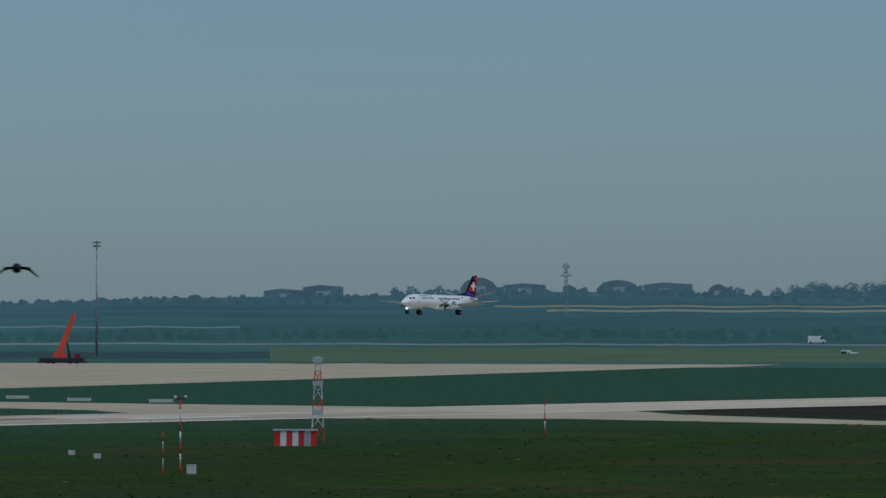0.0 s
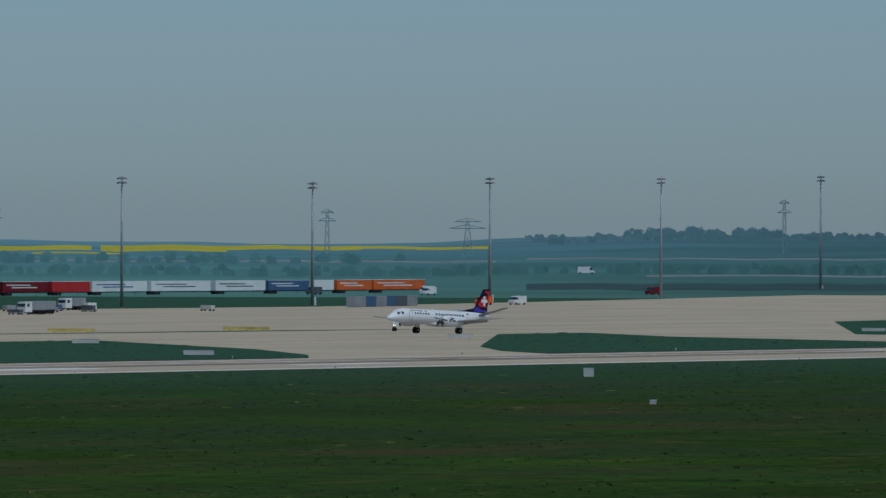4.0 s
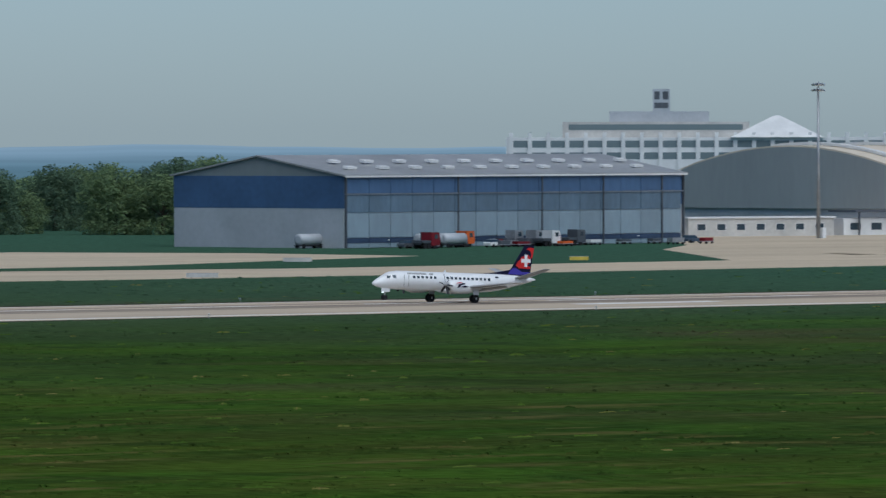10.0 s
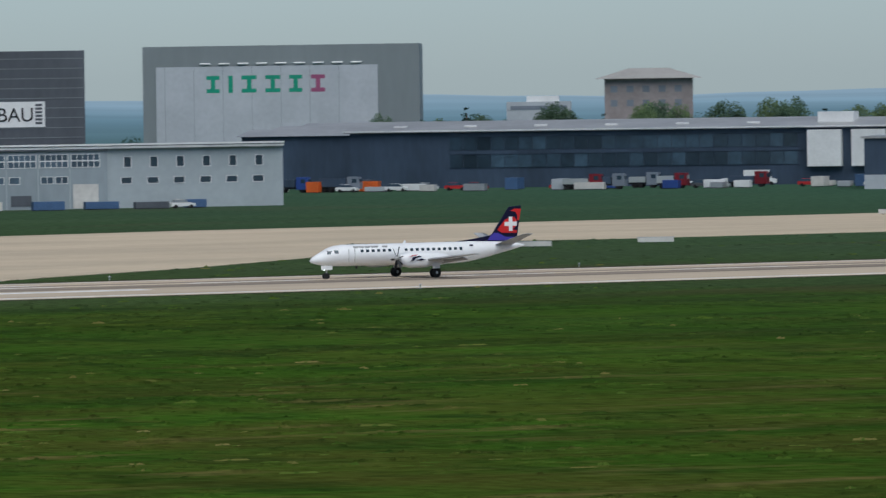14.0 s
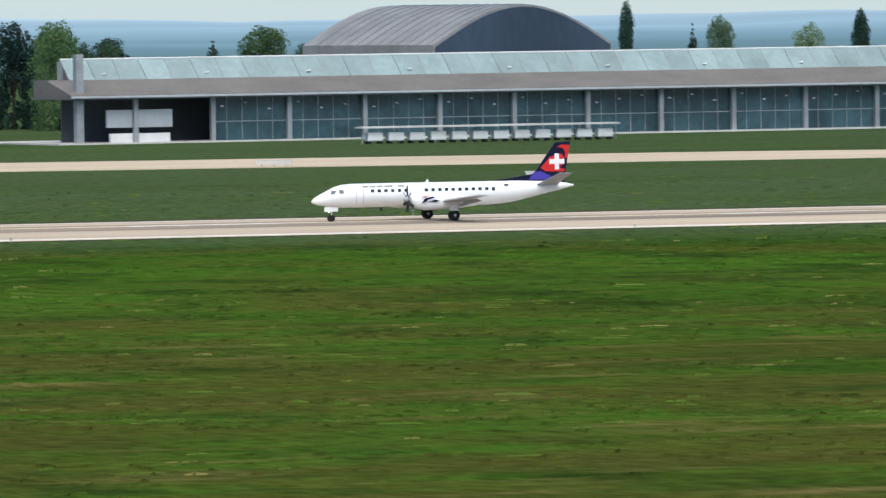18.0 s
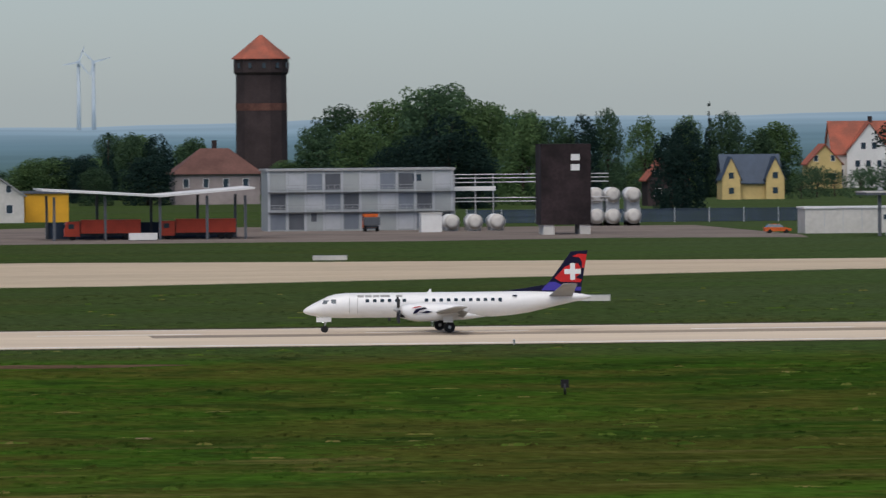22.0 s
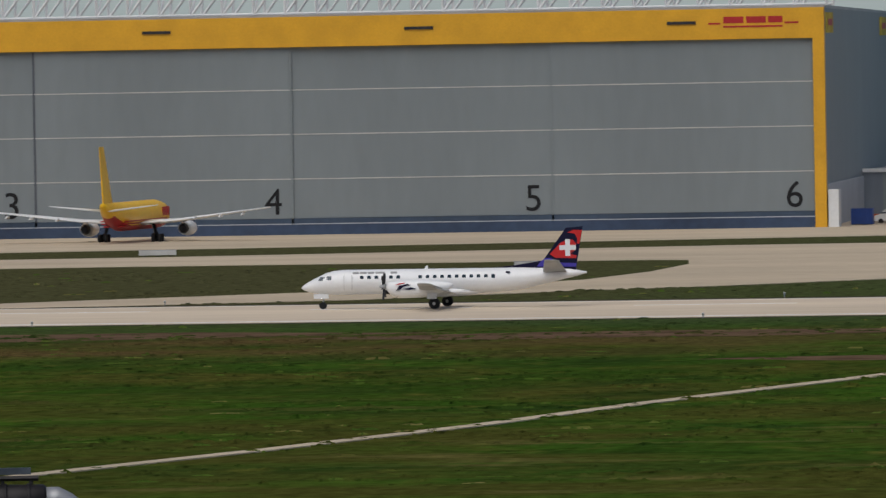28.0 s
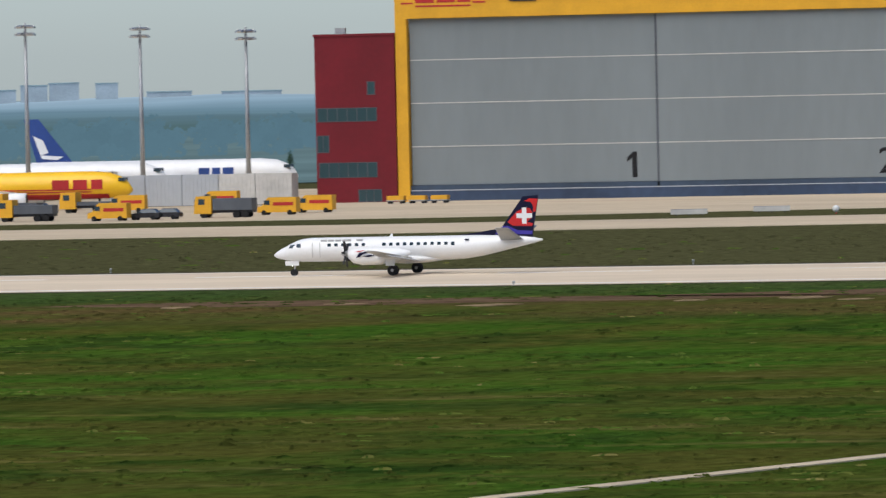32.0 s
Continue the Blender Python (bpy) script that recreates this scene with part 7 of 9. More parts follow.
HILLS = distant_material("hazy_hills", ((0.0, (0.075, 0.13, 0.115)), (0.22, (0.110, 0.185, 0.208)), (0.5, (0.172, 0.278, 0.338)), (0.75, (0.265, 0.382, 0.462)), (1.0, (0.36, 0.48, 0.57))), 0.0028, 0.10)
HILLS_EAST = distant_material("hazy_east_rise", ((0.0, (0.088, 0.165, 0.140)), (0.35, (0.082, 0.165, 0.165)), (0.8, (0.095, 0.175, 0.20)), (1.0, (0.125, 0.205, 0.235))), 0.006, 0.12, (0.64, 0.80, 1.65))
# far masts and walls: distance haze pales and blues these base colours
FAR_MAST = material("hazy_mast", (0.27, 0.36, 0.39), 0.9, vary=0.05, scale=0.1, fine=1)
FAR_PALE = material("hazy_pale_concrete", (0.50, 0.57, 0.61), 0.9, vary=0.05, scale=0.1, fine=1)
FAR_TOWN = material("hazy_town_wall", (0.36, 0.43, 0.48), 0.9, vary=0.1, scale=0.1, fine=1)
RAPE = material("rape_blossom", (0.52, 0.45, 0.06), 0.95, vary=0.06, scale=0.02, fine=0.1, spec=0.0)

SKYLINE = ((-40, -2), (-17, -1), (-8, 1.5), (-5.6, 3.0), (-4.6, 2.5), (-2, 11), (0, 9), (3.7, 9), (9, 14), (15, 12), (34, 11), (44, 12), (50, 11), (53, 9), (57, 16), (60, 20), (64, 20), (90, 14))


def skyline(az):
    for (a, u), (c, v) in zip(SKYLINE, SKYLINE[1:]):
        if az <= c:
            return u + (v - u) * (az - a) / (c - a)
    return 10.0


def hill(az, r):
    k = max(0.0, (r - 2420) / 2280)
    wob = 0.5 * math.sin(az * 2.1) + 0.35 * math.sin(az * 5.7 + 1) + 0.25 * math.sin(az * 13.3 + 2)
    return -0.4 + (skyline(az) + 0.4 + wob) * k ** 1.15 + 0.9 * k * math.sin(az * 1.3 + r * 0.004)


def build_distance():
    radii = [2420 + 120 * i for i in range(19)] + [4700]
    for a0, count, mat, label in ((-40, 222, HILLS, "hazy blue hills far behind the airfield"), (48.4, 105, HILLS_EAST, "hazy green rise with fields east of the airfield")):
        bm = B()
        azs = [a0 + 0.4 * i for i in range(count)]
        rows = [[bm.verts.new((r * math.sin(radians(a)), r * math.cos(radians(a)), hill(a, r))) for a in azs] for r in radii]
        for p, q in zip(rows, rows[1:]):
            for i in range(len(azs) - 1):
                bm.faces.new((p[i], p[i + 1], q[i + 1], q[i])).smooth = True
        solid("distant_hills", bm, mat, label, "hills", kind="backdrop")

    # flat glowing sheet that lays the haze's blue-green over the meadow
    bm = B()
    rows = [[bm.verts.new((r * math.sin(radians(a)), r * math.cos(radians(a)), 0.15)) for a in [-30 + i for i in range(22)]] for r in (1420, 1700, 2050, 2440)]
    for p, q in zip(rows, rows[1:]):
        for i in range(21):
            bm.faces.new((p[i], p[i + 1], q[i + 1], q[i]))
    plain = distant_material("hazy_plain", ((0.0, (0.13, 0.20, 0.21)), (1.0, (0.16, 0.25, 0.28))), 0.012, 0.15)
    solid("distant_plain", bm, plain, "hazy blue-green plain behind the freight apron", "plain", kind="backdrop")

    def reach(az, pitch):
        """How far off the land lies at a bearing and a pitch below the eye."""
        lo, hi = 2425.0, 4690.0
        for _ in range(24):
            mid = (lo + hi) / 2
            if (hill(az, mid) - EYE[2]) / mid < math.tan(radians(pitch)):
                lo = mid
            else:
                hi = mid
        return lo

    def strip(a0, a1, p0, p1, mat, name, label, category):
        bm = B()
        k = 18
        rows = []
        for p in (p0, p1):
            row = []
            for i in range(k + 1):
                az = a0 + (a1 - a0) * i / k
                r = reach(az, p + 0.004 * math.sin(az * 9))
                row.append(bm.verts.new((r * math.sin(radians(az)), r * math.cos(radians(az)), hill(az, r) + 0.5)))
            rows.append(row)
        for i in range(k):
            bm.faces.new((rows[0][i], rows[0][i + 1], rows[1][i + 1], rows[1][i]))
        solid(name, bm, mat, label, category, kind="structure")

    for a0, a1, p0, p1 in ((50.25, 51.3, -0.212, -0.182), (51.36, 52.2, -0.216, -0.176), (52.2, 53.1, -0.204, -0.176), (53.0, 53.95, -0.198, -0.180), (50.9, 51.5, -0.236, -0.226)):
        strip(a0, a1, p0, p1, RAPE, "rape_field", "far strip of rape field in yellow blossom", "field")
    # field and road tones with distance haze mixed into the base colour
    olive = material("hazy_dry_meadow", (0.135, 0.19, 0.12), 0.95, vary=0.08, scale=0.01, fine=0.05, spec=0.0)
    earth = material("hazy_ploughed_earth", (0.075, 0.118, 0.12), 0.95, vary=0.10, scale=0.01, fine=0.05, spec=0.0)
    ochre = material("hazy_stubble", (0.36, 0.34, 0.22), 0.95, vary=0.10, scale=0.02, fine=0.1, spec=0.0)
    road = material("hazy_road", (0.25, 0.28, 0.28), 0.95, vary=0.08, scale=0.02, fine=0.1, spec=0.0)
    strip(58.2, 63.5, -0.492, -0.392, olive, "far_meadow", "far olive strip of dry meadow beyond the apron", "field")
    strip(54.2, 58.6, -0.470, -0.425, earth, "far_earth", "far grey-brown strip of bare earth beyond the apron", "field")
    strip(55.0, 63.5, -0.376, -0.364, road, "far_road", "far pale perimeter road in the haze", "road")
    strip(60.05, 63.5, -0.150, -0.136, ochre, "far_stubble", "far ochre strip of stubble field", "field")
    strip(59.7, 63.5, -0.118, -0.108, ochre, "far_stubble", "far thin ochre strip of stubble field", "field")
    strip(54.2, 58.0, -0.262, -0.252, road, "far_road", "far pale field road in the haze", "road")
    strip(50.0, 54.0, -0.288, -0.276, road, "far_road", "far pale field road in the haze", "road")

    # far shed walls, their blue-grey taken from the painted haze
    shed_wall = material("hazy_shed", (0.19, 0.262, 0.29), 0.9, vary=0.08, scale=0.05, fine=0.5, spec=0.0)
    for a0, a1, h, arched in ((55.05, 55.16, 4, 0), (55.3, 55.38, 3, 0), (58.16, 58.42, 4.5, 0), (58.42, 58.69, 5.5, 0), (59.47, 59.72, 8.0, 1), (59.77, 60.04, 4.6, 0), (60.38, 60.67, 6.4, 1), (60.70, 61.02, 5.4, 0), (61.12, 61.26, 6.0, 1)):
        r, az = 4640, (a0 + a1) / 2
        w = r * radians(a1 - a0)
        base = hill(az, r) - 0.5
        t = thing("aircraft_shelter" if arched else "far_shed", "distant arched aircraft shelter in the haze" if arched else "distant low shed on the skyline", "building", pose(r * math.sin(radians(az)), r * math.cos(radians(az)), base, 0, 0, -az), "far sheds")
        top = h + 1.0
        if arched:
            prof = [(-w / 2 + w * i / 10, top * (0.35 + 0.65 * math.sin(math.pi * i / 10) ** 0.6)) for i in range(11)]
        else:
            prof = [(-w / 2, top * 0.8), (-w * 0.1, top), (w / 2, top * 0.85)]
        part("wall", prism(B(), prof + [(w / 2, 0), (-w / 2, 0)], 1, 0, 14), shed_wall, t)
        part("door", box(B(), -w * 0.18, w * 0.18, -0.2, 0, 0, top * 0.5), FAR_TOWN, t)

    for az in (54.6, 61.85):
        r = reach(az, -0.362)
        v = van(r * math.sin(radians(az)), r * math.cos(radians(az)), -az, WHITE, "white van driving on the far perimeter road", 6.0, 2.6, "far vans")
        v.location[2] = hill(az, r) + 0.5

    def pylon(x, y, top, w):
        d = math.hypot(x, y)
        p = thing("power_pylon", "distant grey lattice power pylon in the haze", "pylon", pose(x, y, 0, 0, 0, -math.degrees(math.atan2(x, y))), "far power pylons")
        base = hill(math.degrees(math.atan2(x, y)), d) - 0.5
        bm = B()
        for s in (-1, 1):
            tube(bm, (s * w * 0.28, 0, base), (s * 0.5, 0, top), 0.2, 0.14, 4)
        n = 5
        for i in range(n):
            z0, z1 = base + (top - base) * i / n, base + (top - base) * (i + 1) / n
            u0, u1 = w * 0.28 + (0.5 - w * 0.28) * i / n, w * 0.28 + (0.5 - w * 0.28) * (i + 1) / n
            tube(bm, (-u0, 0, z0), (u1, 0, z1), 0.1, 0.1, 4), tube(bm, (u0, 0, z0), (-u1, 0, z1), 0.1, 0.1, 4)
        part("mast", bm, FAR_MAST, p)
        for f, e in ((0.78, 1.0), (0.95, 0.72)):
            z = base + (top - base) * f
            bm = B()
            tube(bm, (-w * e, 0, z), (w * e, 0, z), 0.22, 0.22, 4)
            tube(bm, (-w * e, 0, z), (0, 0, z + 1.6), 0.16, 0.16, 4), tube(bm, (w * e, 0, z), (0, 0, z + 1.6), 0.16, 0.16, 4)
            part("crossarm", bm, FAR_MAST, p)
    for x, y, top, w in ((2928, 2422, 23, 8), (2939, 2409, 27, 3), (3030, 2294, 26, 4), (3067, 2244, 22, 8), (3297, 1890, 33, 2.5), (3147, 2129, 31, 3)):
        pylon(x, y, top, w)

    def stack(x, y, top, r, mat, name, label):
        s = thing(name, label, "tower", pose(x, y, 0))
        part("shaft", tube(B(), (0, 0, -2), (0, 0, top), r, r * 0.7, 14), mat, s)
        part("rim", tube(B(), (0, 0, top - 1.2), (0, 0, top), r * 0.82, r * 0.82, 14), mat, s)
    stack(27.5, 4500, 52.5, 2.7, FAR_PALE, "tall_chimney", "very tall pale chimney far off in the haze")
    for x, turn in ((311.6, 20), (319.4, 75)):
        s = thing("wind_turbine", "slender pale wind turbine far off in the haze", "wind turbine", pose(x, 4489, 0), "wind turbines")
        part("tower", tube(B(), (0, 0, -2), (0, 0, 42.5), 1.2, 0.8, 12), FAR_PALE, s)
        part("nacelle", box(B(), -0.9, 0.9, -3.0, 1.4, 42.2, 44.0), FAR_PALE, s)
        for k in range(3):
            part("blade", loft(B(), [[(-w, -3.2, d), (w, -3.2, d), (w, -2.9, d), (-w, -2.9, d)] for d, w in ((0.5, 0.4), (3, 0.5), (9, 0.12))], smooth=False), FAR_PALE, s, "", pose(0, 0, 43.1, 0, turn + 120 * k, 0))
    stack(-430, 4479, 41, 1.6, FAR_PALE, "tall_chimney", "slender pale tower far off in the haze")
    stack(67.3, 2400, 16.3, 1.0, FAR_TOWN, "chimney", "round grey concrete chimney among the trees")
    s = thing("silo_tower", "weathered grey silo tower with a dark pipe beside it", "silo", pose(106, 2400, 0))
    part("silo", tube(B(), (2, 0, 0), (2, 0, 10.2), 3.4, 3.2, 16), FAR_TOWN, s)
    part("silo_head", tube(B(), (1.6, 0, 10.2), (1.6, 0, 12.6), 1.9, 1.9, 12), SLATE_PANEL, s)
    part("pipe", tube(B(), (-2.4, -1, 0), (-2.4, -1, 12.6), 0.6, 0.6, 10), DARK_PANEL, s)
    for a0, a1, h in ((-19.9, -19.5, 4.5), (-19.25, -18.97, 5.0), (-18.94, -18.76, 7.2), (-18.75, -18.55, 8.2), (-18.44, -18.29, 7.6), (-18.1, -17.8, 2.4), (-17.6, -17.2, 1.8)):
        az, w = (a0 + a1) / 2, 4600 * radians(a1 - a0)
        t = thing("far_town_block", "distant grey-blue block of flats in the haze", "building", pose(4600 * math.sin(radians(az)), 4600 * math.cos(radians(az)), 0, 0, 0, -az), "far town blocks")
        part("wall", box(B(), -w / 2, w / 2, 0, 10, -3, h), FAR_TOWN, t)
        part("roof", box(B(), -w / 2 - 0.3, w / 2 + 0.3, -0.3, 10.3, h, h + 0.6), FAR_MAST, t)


build_distance()


# ---- trees: tapered trunk, limbs and a crown of many small leaf clumps ----
def leaf_cloud(rng, centres, leaf, count):
    """Small leaf sprays scattered in and on the given clumps (x, y, z, radius)."""
    verts, faces = [], []
    total = sum(c[3] ** 2 for c in centres)
    for cx, cy, cz, cr in centres:
        for i in range(max(6, int(count * cr * cr / total))):
            u, a = rng.uniform(-0.75, 1), rng.uniform(0, 2 * math.pi)
            s = math.sqrt(1 - u * u)
            d = Vector((s * math.cos(a), s * math.sin(a), u))
            p = Vector((cx, cy, cz)) + d * cr * (0.55 + 0.5 * rng.random() ** 0.6)
            nrm = (d + Vector((rng.gauss(0, 0.38), rng.gauss(0, 0.38), rng.gauss(0, 0.38)))).normalized()
            t = nrm.cross(Vector((rng.random() - 0.5, rng.random() - 0.5, rng.random() - 0.5))).normalized()
            b = nrm.cross(t)
            w = leaf * rng.uniform(0.55, 1.25)
            k = len(verts)
            verts += [p - t * w, p + b * w * 0.7 + nrm * w * 0.2, p + t * w * 1.1, p - b * w * 0.6 - nrm * w * 0.15]
            faces.append((k, k + 1, k + 2, k + 3))
    return verts, faces


def tree(name, label, h, w, kind, mat, seed, leaves=7500):
    rng = random.Random(seed)
    top = thing(name, label, "tree", pose(0, 0, 0), "trees")
    bm = B()
    trunk_h = h * (0.55 if kind != "conifer" else 0.9)
    r0 = 0.018 * h + 0.08
    lean = rng.uniform(-0.02, 0.02) * h
    tube(bm, (0, 0, -0.3), (lean * 0.5, 0, trunk_h * 0.5), r0, r0 * 0.75, 7)
    tube(bm, (lean * 0.5, 0, trunk_h * 0.5), (lean, 0, trunk_h), r0 * 0.75, r0 * 0.35, 7)
    centres = []
    if kind == "conifer":
        n = 11
        for i in range(n):
            f = i / (n - 1)
            z, r = h * (0.08 + 0.88 * f), 0.5 * w * (1 - f) ** 0.85 + 0.12
            m = max(1, int(6 * (1 - f)) + 1)
            for j in range(m):
                a = 2 * math.pi * (j + rng.random()) / m
                q = r * 0.62 * rng.uniform(0.8, 1.15)
                centres.append((q * math.cos(a), q * math.sin(a), z + rng.uniform(-0.02, 0.02) * h, max(0.4, r * 0.6)))
        leaf = 0.23
    elif kind == "poplar":
        for i in range(22):
            f = i / 21
            r = 0.5 * w * math.sin(math.pi * (0.12 + 0.84 * f)) ** 0.7
            a = rng.uniform(0, 6.28)
            centres.append((r * 0.22 * math.cos(a), r * 0.22 * math.sin(a), h * (0.08 + 0.9 * f), r * 0.80 + 0.15))
            centres.append((-r * 0.35 * math.cos(a), -r * 0.35 * math.sin(a), h * (0.10 + 0.86 * f), r * 0.55 + 0.1))
        leaf = 0.20
    else:
        low = 0.10 if kind == "bush" else 0.05
        n = 34 if kind != "airy" else 30
        for i in range(n):
            f = (i + 0.5) / n
            u, a = 1 - 1.85 * f, i * 2.39996 + rng.uniform(-0.5, 0.5)
            s = math.sqrt(max(0.0, 1 - u * u))
            grow = rng.uniform(0.60, 0.86)
            zc, zr = h * (low + 1) / 2, h * (1 - low) / 2
            cr = w * rng.uniform(0.105, 0.19) * (0.85 if kind == "airy" else 1.0)
            bulge = 1.0 if u > 0 else min(1.5, 0.93 / max(s, 0.35))
            c = (0.5 * w * s * grow * math.cos(a) * bulge + lean, 0.5 * w * s * grow * math.sin(a) * bulge, zc + (zr - cr) * u * rng.uniform(0.86, 1.02), cr)
            centres.append(c)
            if i % 4 == 0:
                tube(bm, (lean * 0.5, 0, trunk_h * rng.uniform(0.45, 0.95)), (c[0] * 0.85, c[1] * 0.85, c[2]), r0 * 0.32, r0 * 0.1, 5, False)
        for i in range(8):
            centres.append((rng.uniform(-0.2, 0.2) * w, rng.uniform(-0.2, 0.2) * w, h * rng.uniform(0.4, 0.75), w * 0.18))
        for i in range(15):
            a = 2 * math.pi * (i + rng.random()) / 15
            centres.append((0.36 * w * math.cos(a), 0.36 * w * math.sin(a), h * (0.06 if i % 2 else 0.17) * rng.uniform(0.8, 1.2), 0.145 * w))
        leaf = 0.021 * w + 0.03
    part("trunk", bm, BARK, top)
    verts, faces = leaf_cloud(rng, centres, leaf, leaves)
    me = bpy.data.meshes.new("crown")
    me.from_pydata(verts, [], faces)
    me.materials.append(mat)
    crown = new("crown", me)
    crown.parent = top
    return top, h, w


PROTO = {
    0: [tree("broadleaf_tree", "broad green deciduous tree in full leaf", 16, 10, "broad", LEAF, s) for s in (11, 12, 13)],
    1: [tree("broadleaf_tree", "fresh light-green deciduous tree in spring leaf", 15, 10, "broad", LEAF_LIGHT, s) for s in (21, 22)],
    2: [tree("broadleaf_tree", "airy light-green tree with gaps in its crown", 17, 11, "airy", LEAF_LIGHT, s, 5200) for s in (31, 32)],
    3: [tree("poplar", "slender tall green poplar", 18, 3.8, "poplar", LEAF_POPLAR, s, 6000) for s in (41,)],
    4: [tree("conifer", "dark green pointed spruce", 12, 6, "conifer", LEAF_DARK, s, 6000) for s in (51, 52)],
    5: [tree("broadleaf_tree", "dark green dense deciduous tree", 14, 9, "broad", LEAF_DARK, s) for s in (61, 62)],
    6: [tree("bush", "low bushy green shrub", 5, 6, "bush", LEAF, s, 1400) for s in (71, 72)],
    7: [tree("broadleaf_tree", "pale green spring tree with haze in its leaf colour", 15, 11, "broad", HAZED_SPRING_LEAF, s) for s in (81, 82)],
    8: [tree("broadleaf_tree", "bluish green deciduous tree with haze in its leaf colour", 15, 11, "broad", HAZED_BLUISH_LEAF, s) for s in (91, 92)],
    9: [tree("broadleaf_tree", "tall airy pale green tree above the halls", 17, 11, "airy", HAZED_SPRING_LEAF, s, 5200) for s in (95, 96)],
}
USED = set()


def plant(x, y, h, w, kind, rng):
    """Sets a tree of a kind, height and crown width; the first one of each sort is the built tree itself."""
    if h < 7.5 and kind in (0, 1, 2, 5):
        kind = 6
    # trees far to the east get leaves with haze in their colour
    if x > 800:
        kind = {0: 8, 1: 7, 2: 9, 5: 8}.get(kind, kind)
    if kind == 3:
        w *= 1.25
    if kind in (0, 1, 2, 5, 7, 8, 9):
        h, w = h * 1.06, w * 1.1
    i = rng.randrange(len(PROTO[kind]))
    top, h0, w0 = PROTO[kind][i]
    m = pose(x, y, 0, 0, 0, rng.uniform(0, 360)) @ Matrix.Diagonal((w / w0 / top.scale[0], w / w0 / top.scale[1], h / h0 / top.scale[2], 1))
    if (kind, i) in USED:
        copy_thing(top, m)
    else:
        USED.add((kind, i))
        top.matrix_basis = m


rng = random.Random(77)
for x, y, h, w, k in (
        (1184, 1612, 20.7, 11.8, 1), (1176, 1605, 22.3, 12.4, 1), (1180, 1627, 24.4, 10.6, 1), (1169, 1623, 25.8, 14.5, 2), (1102, 1548, 17, 11.3, 0), (1156, 1632, 26.3, 12.5, 2), (1113, 1601, 15.9,
        9, 0), (575, 1296.2, 12.4, 3.2, 3), (571.6, 1297.7, 12.1, 3.2, 3), (568.5, 1299, 13.7, 3.2, 3), (565.2, 1300.5, 11.9, 3.2, 3), (631, 1470, 9.8, 5.3, 1), (626, 1472, 10.4, 7.4, 0), (619, 1475, 10.5, 7.4,
        2), (911, 2328, 17.2, 4.9, 3), (861, 2240, 13.3, 9.5, 2), (803, 2155, 15.8, 7.6, 5), (796, 2158, 14.3, 4.5, 4)):
    plant(x, y, h, w, k, rng)
for x, y, h, w, k in (
        (881, 2446, 20.5, 4.1, 3), (681, 2092, 11.4, 8.7, 0), (668, 2096, 10.9, 7.2, 0), (687, 2195, 15.1, 12.9, 1), (645, 2103, 11.6, 6.5, 4), (674, 2199, 11.2, 6.1, 4), (535, 1823, 13.9, 8.8, 5),
        (422, 1439, 15.2, 5.9, 0), (412, 1421, 14.6, 4.9, 0), (403, 1403, 18.4, 9.6, 2), (413, 1442, 18.3, 8.9, 1), (401, 1425, 18.6, 7.8, 5), (396, 1436, 20.7, 8.8, 0), (387, 1429, 20.5, 9.3, 0),
        (387, 1449, 15.9, 6.9, 1), (378, 1431, 19.5, 8.8, 0), (371, 1422, 17.6, 6.8, 0), (377, 1473, 19, 7.5, 2)):
    plant(x, y, h, w, k, rng)
for x, y, h, w, k in (
        (362, 1435, 18.2, 5.8, 1), (352, 1427, 20.9, 9.7, 0), (352, 1438, 21.5, 8.8, 0), (346, 1429, 20.3, 8.7, 0), (342, 1440, 22.8, 14.6, 0), (346, 1480, 21.1, 9, 0), (338, 1462, 17, 7.9, 0), (374,
        1658, 19.3, 11.2, 0), (334, 1483, 19.6, 12, 5), (344, 1563, 10.3, 7.4, 5), (321, 1465, 18.7, 5.9, 5), (363, 1661, 18.6, 6.2, 5), (303, 1408, 6.3, 7.6, 0), (300, 1419, 7.2, 9.5, 1), (410, 1958,
        16.7, 5.3, 4), (296, 1430, 9.5, 9.6, 0), (293, 1441, 10.5, 10.6, 1), (428, 2107, 33.4, 6.8, 3)):
    plant(x, y, h, w, k, rng)
for x, y, h, w, k in (
        (362, 1814, 13.8, 4.9, 5), (289, 1451, 8.5, 8.8, 0), (414, 2110, 32, 6.4, 3), (346, 1767, 10.5, 5.9, 1), (400, 2112, 20.9, 17, 1), (326, 1770, 6, 9.5, 0), (395, 2164, 18.3, 15.9, 1), (319,
        1792, 7.2, 7.2, 1), (367, 2068, 16, 13.8, 1), (295, 1725, 7.9, 9.2, 5), (325, 1923, 20.2, 16.7, 5), (292, 1807, 6.8, 8.4, 5), (286, 1828, 7.4, 7.3, 1), (278, 1799, 5.3, 7.2, 5), (292, 1928,
        16, 11.6, 1), (281, 1879, 14.4, 7.5, 0), (268.5, 1840, 18.7, 8.9, 0), (264.5, 1841, 20.8, 4.7, 4)):
    plant(x, y, h, w, k, rng)
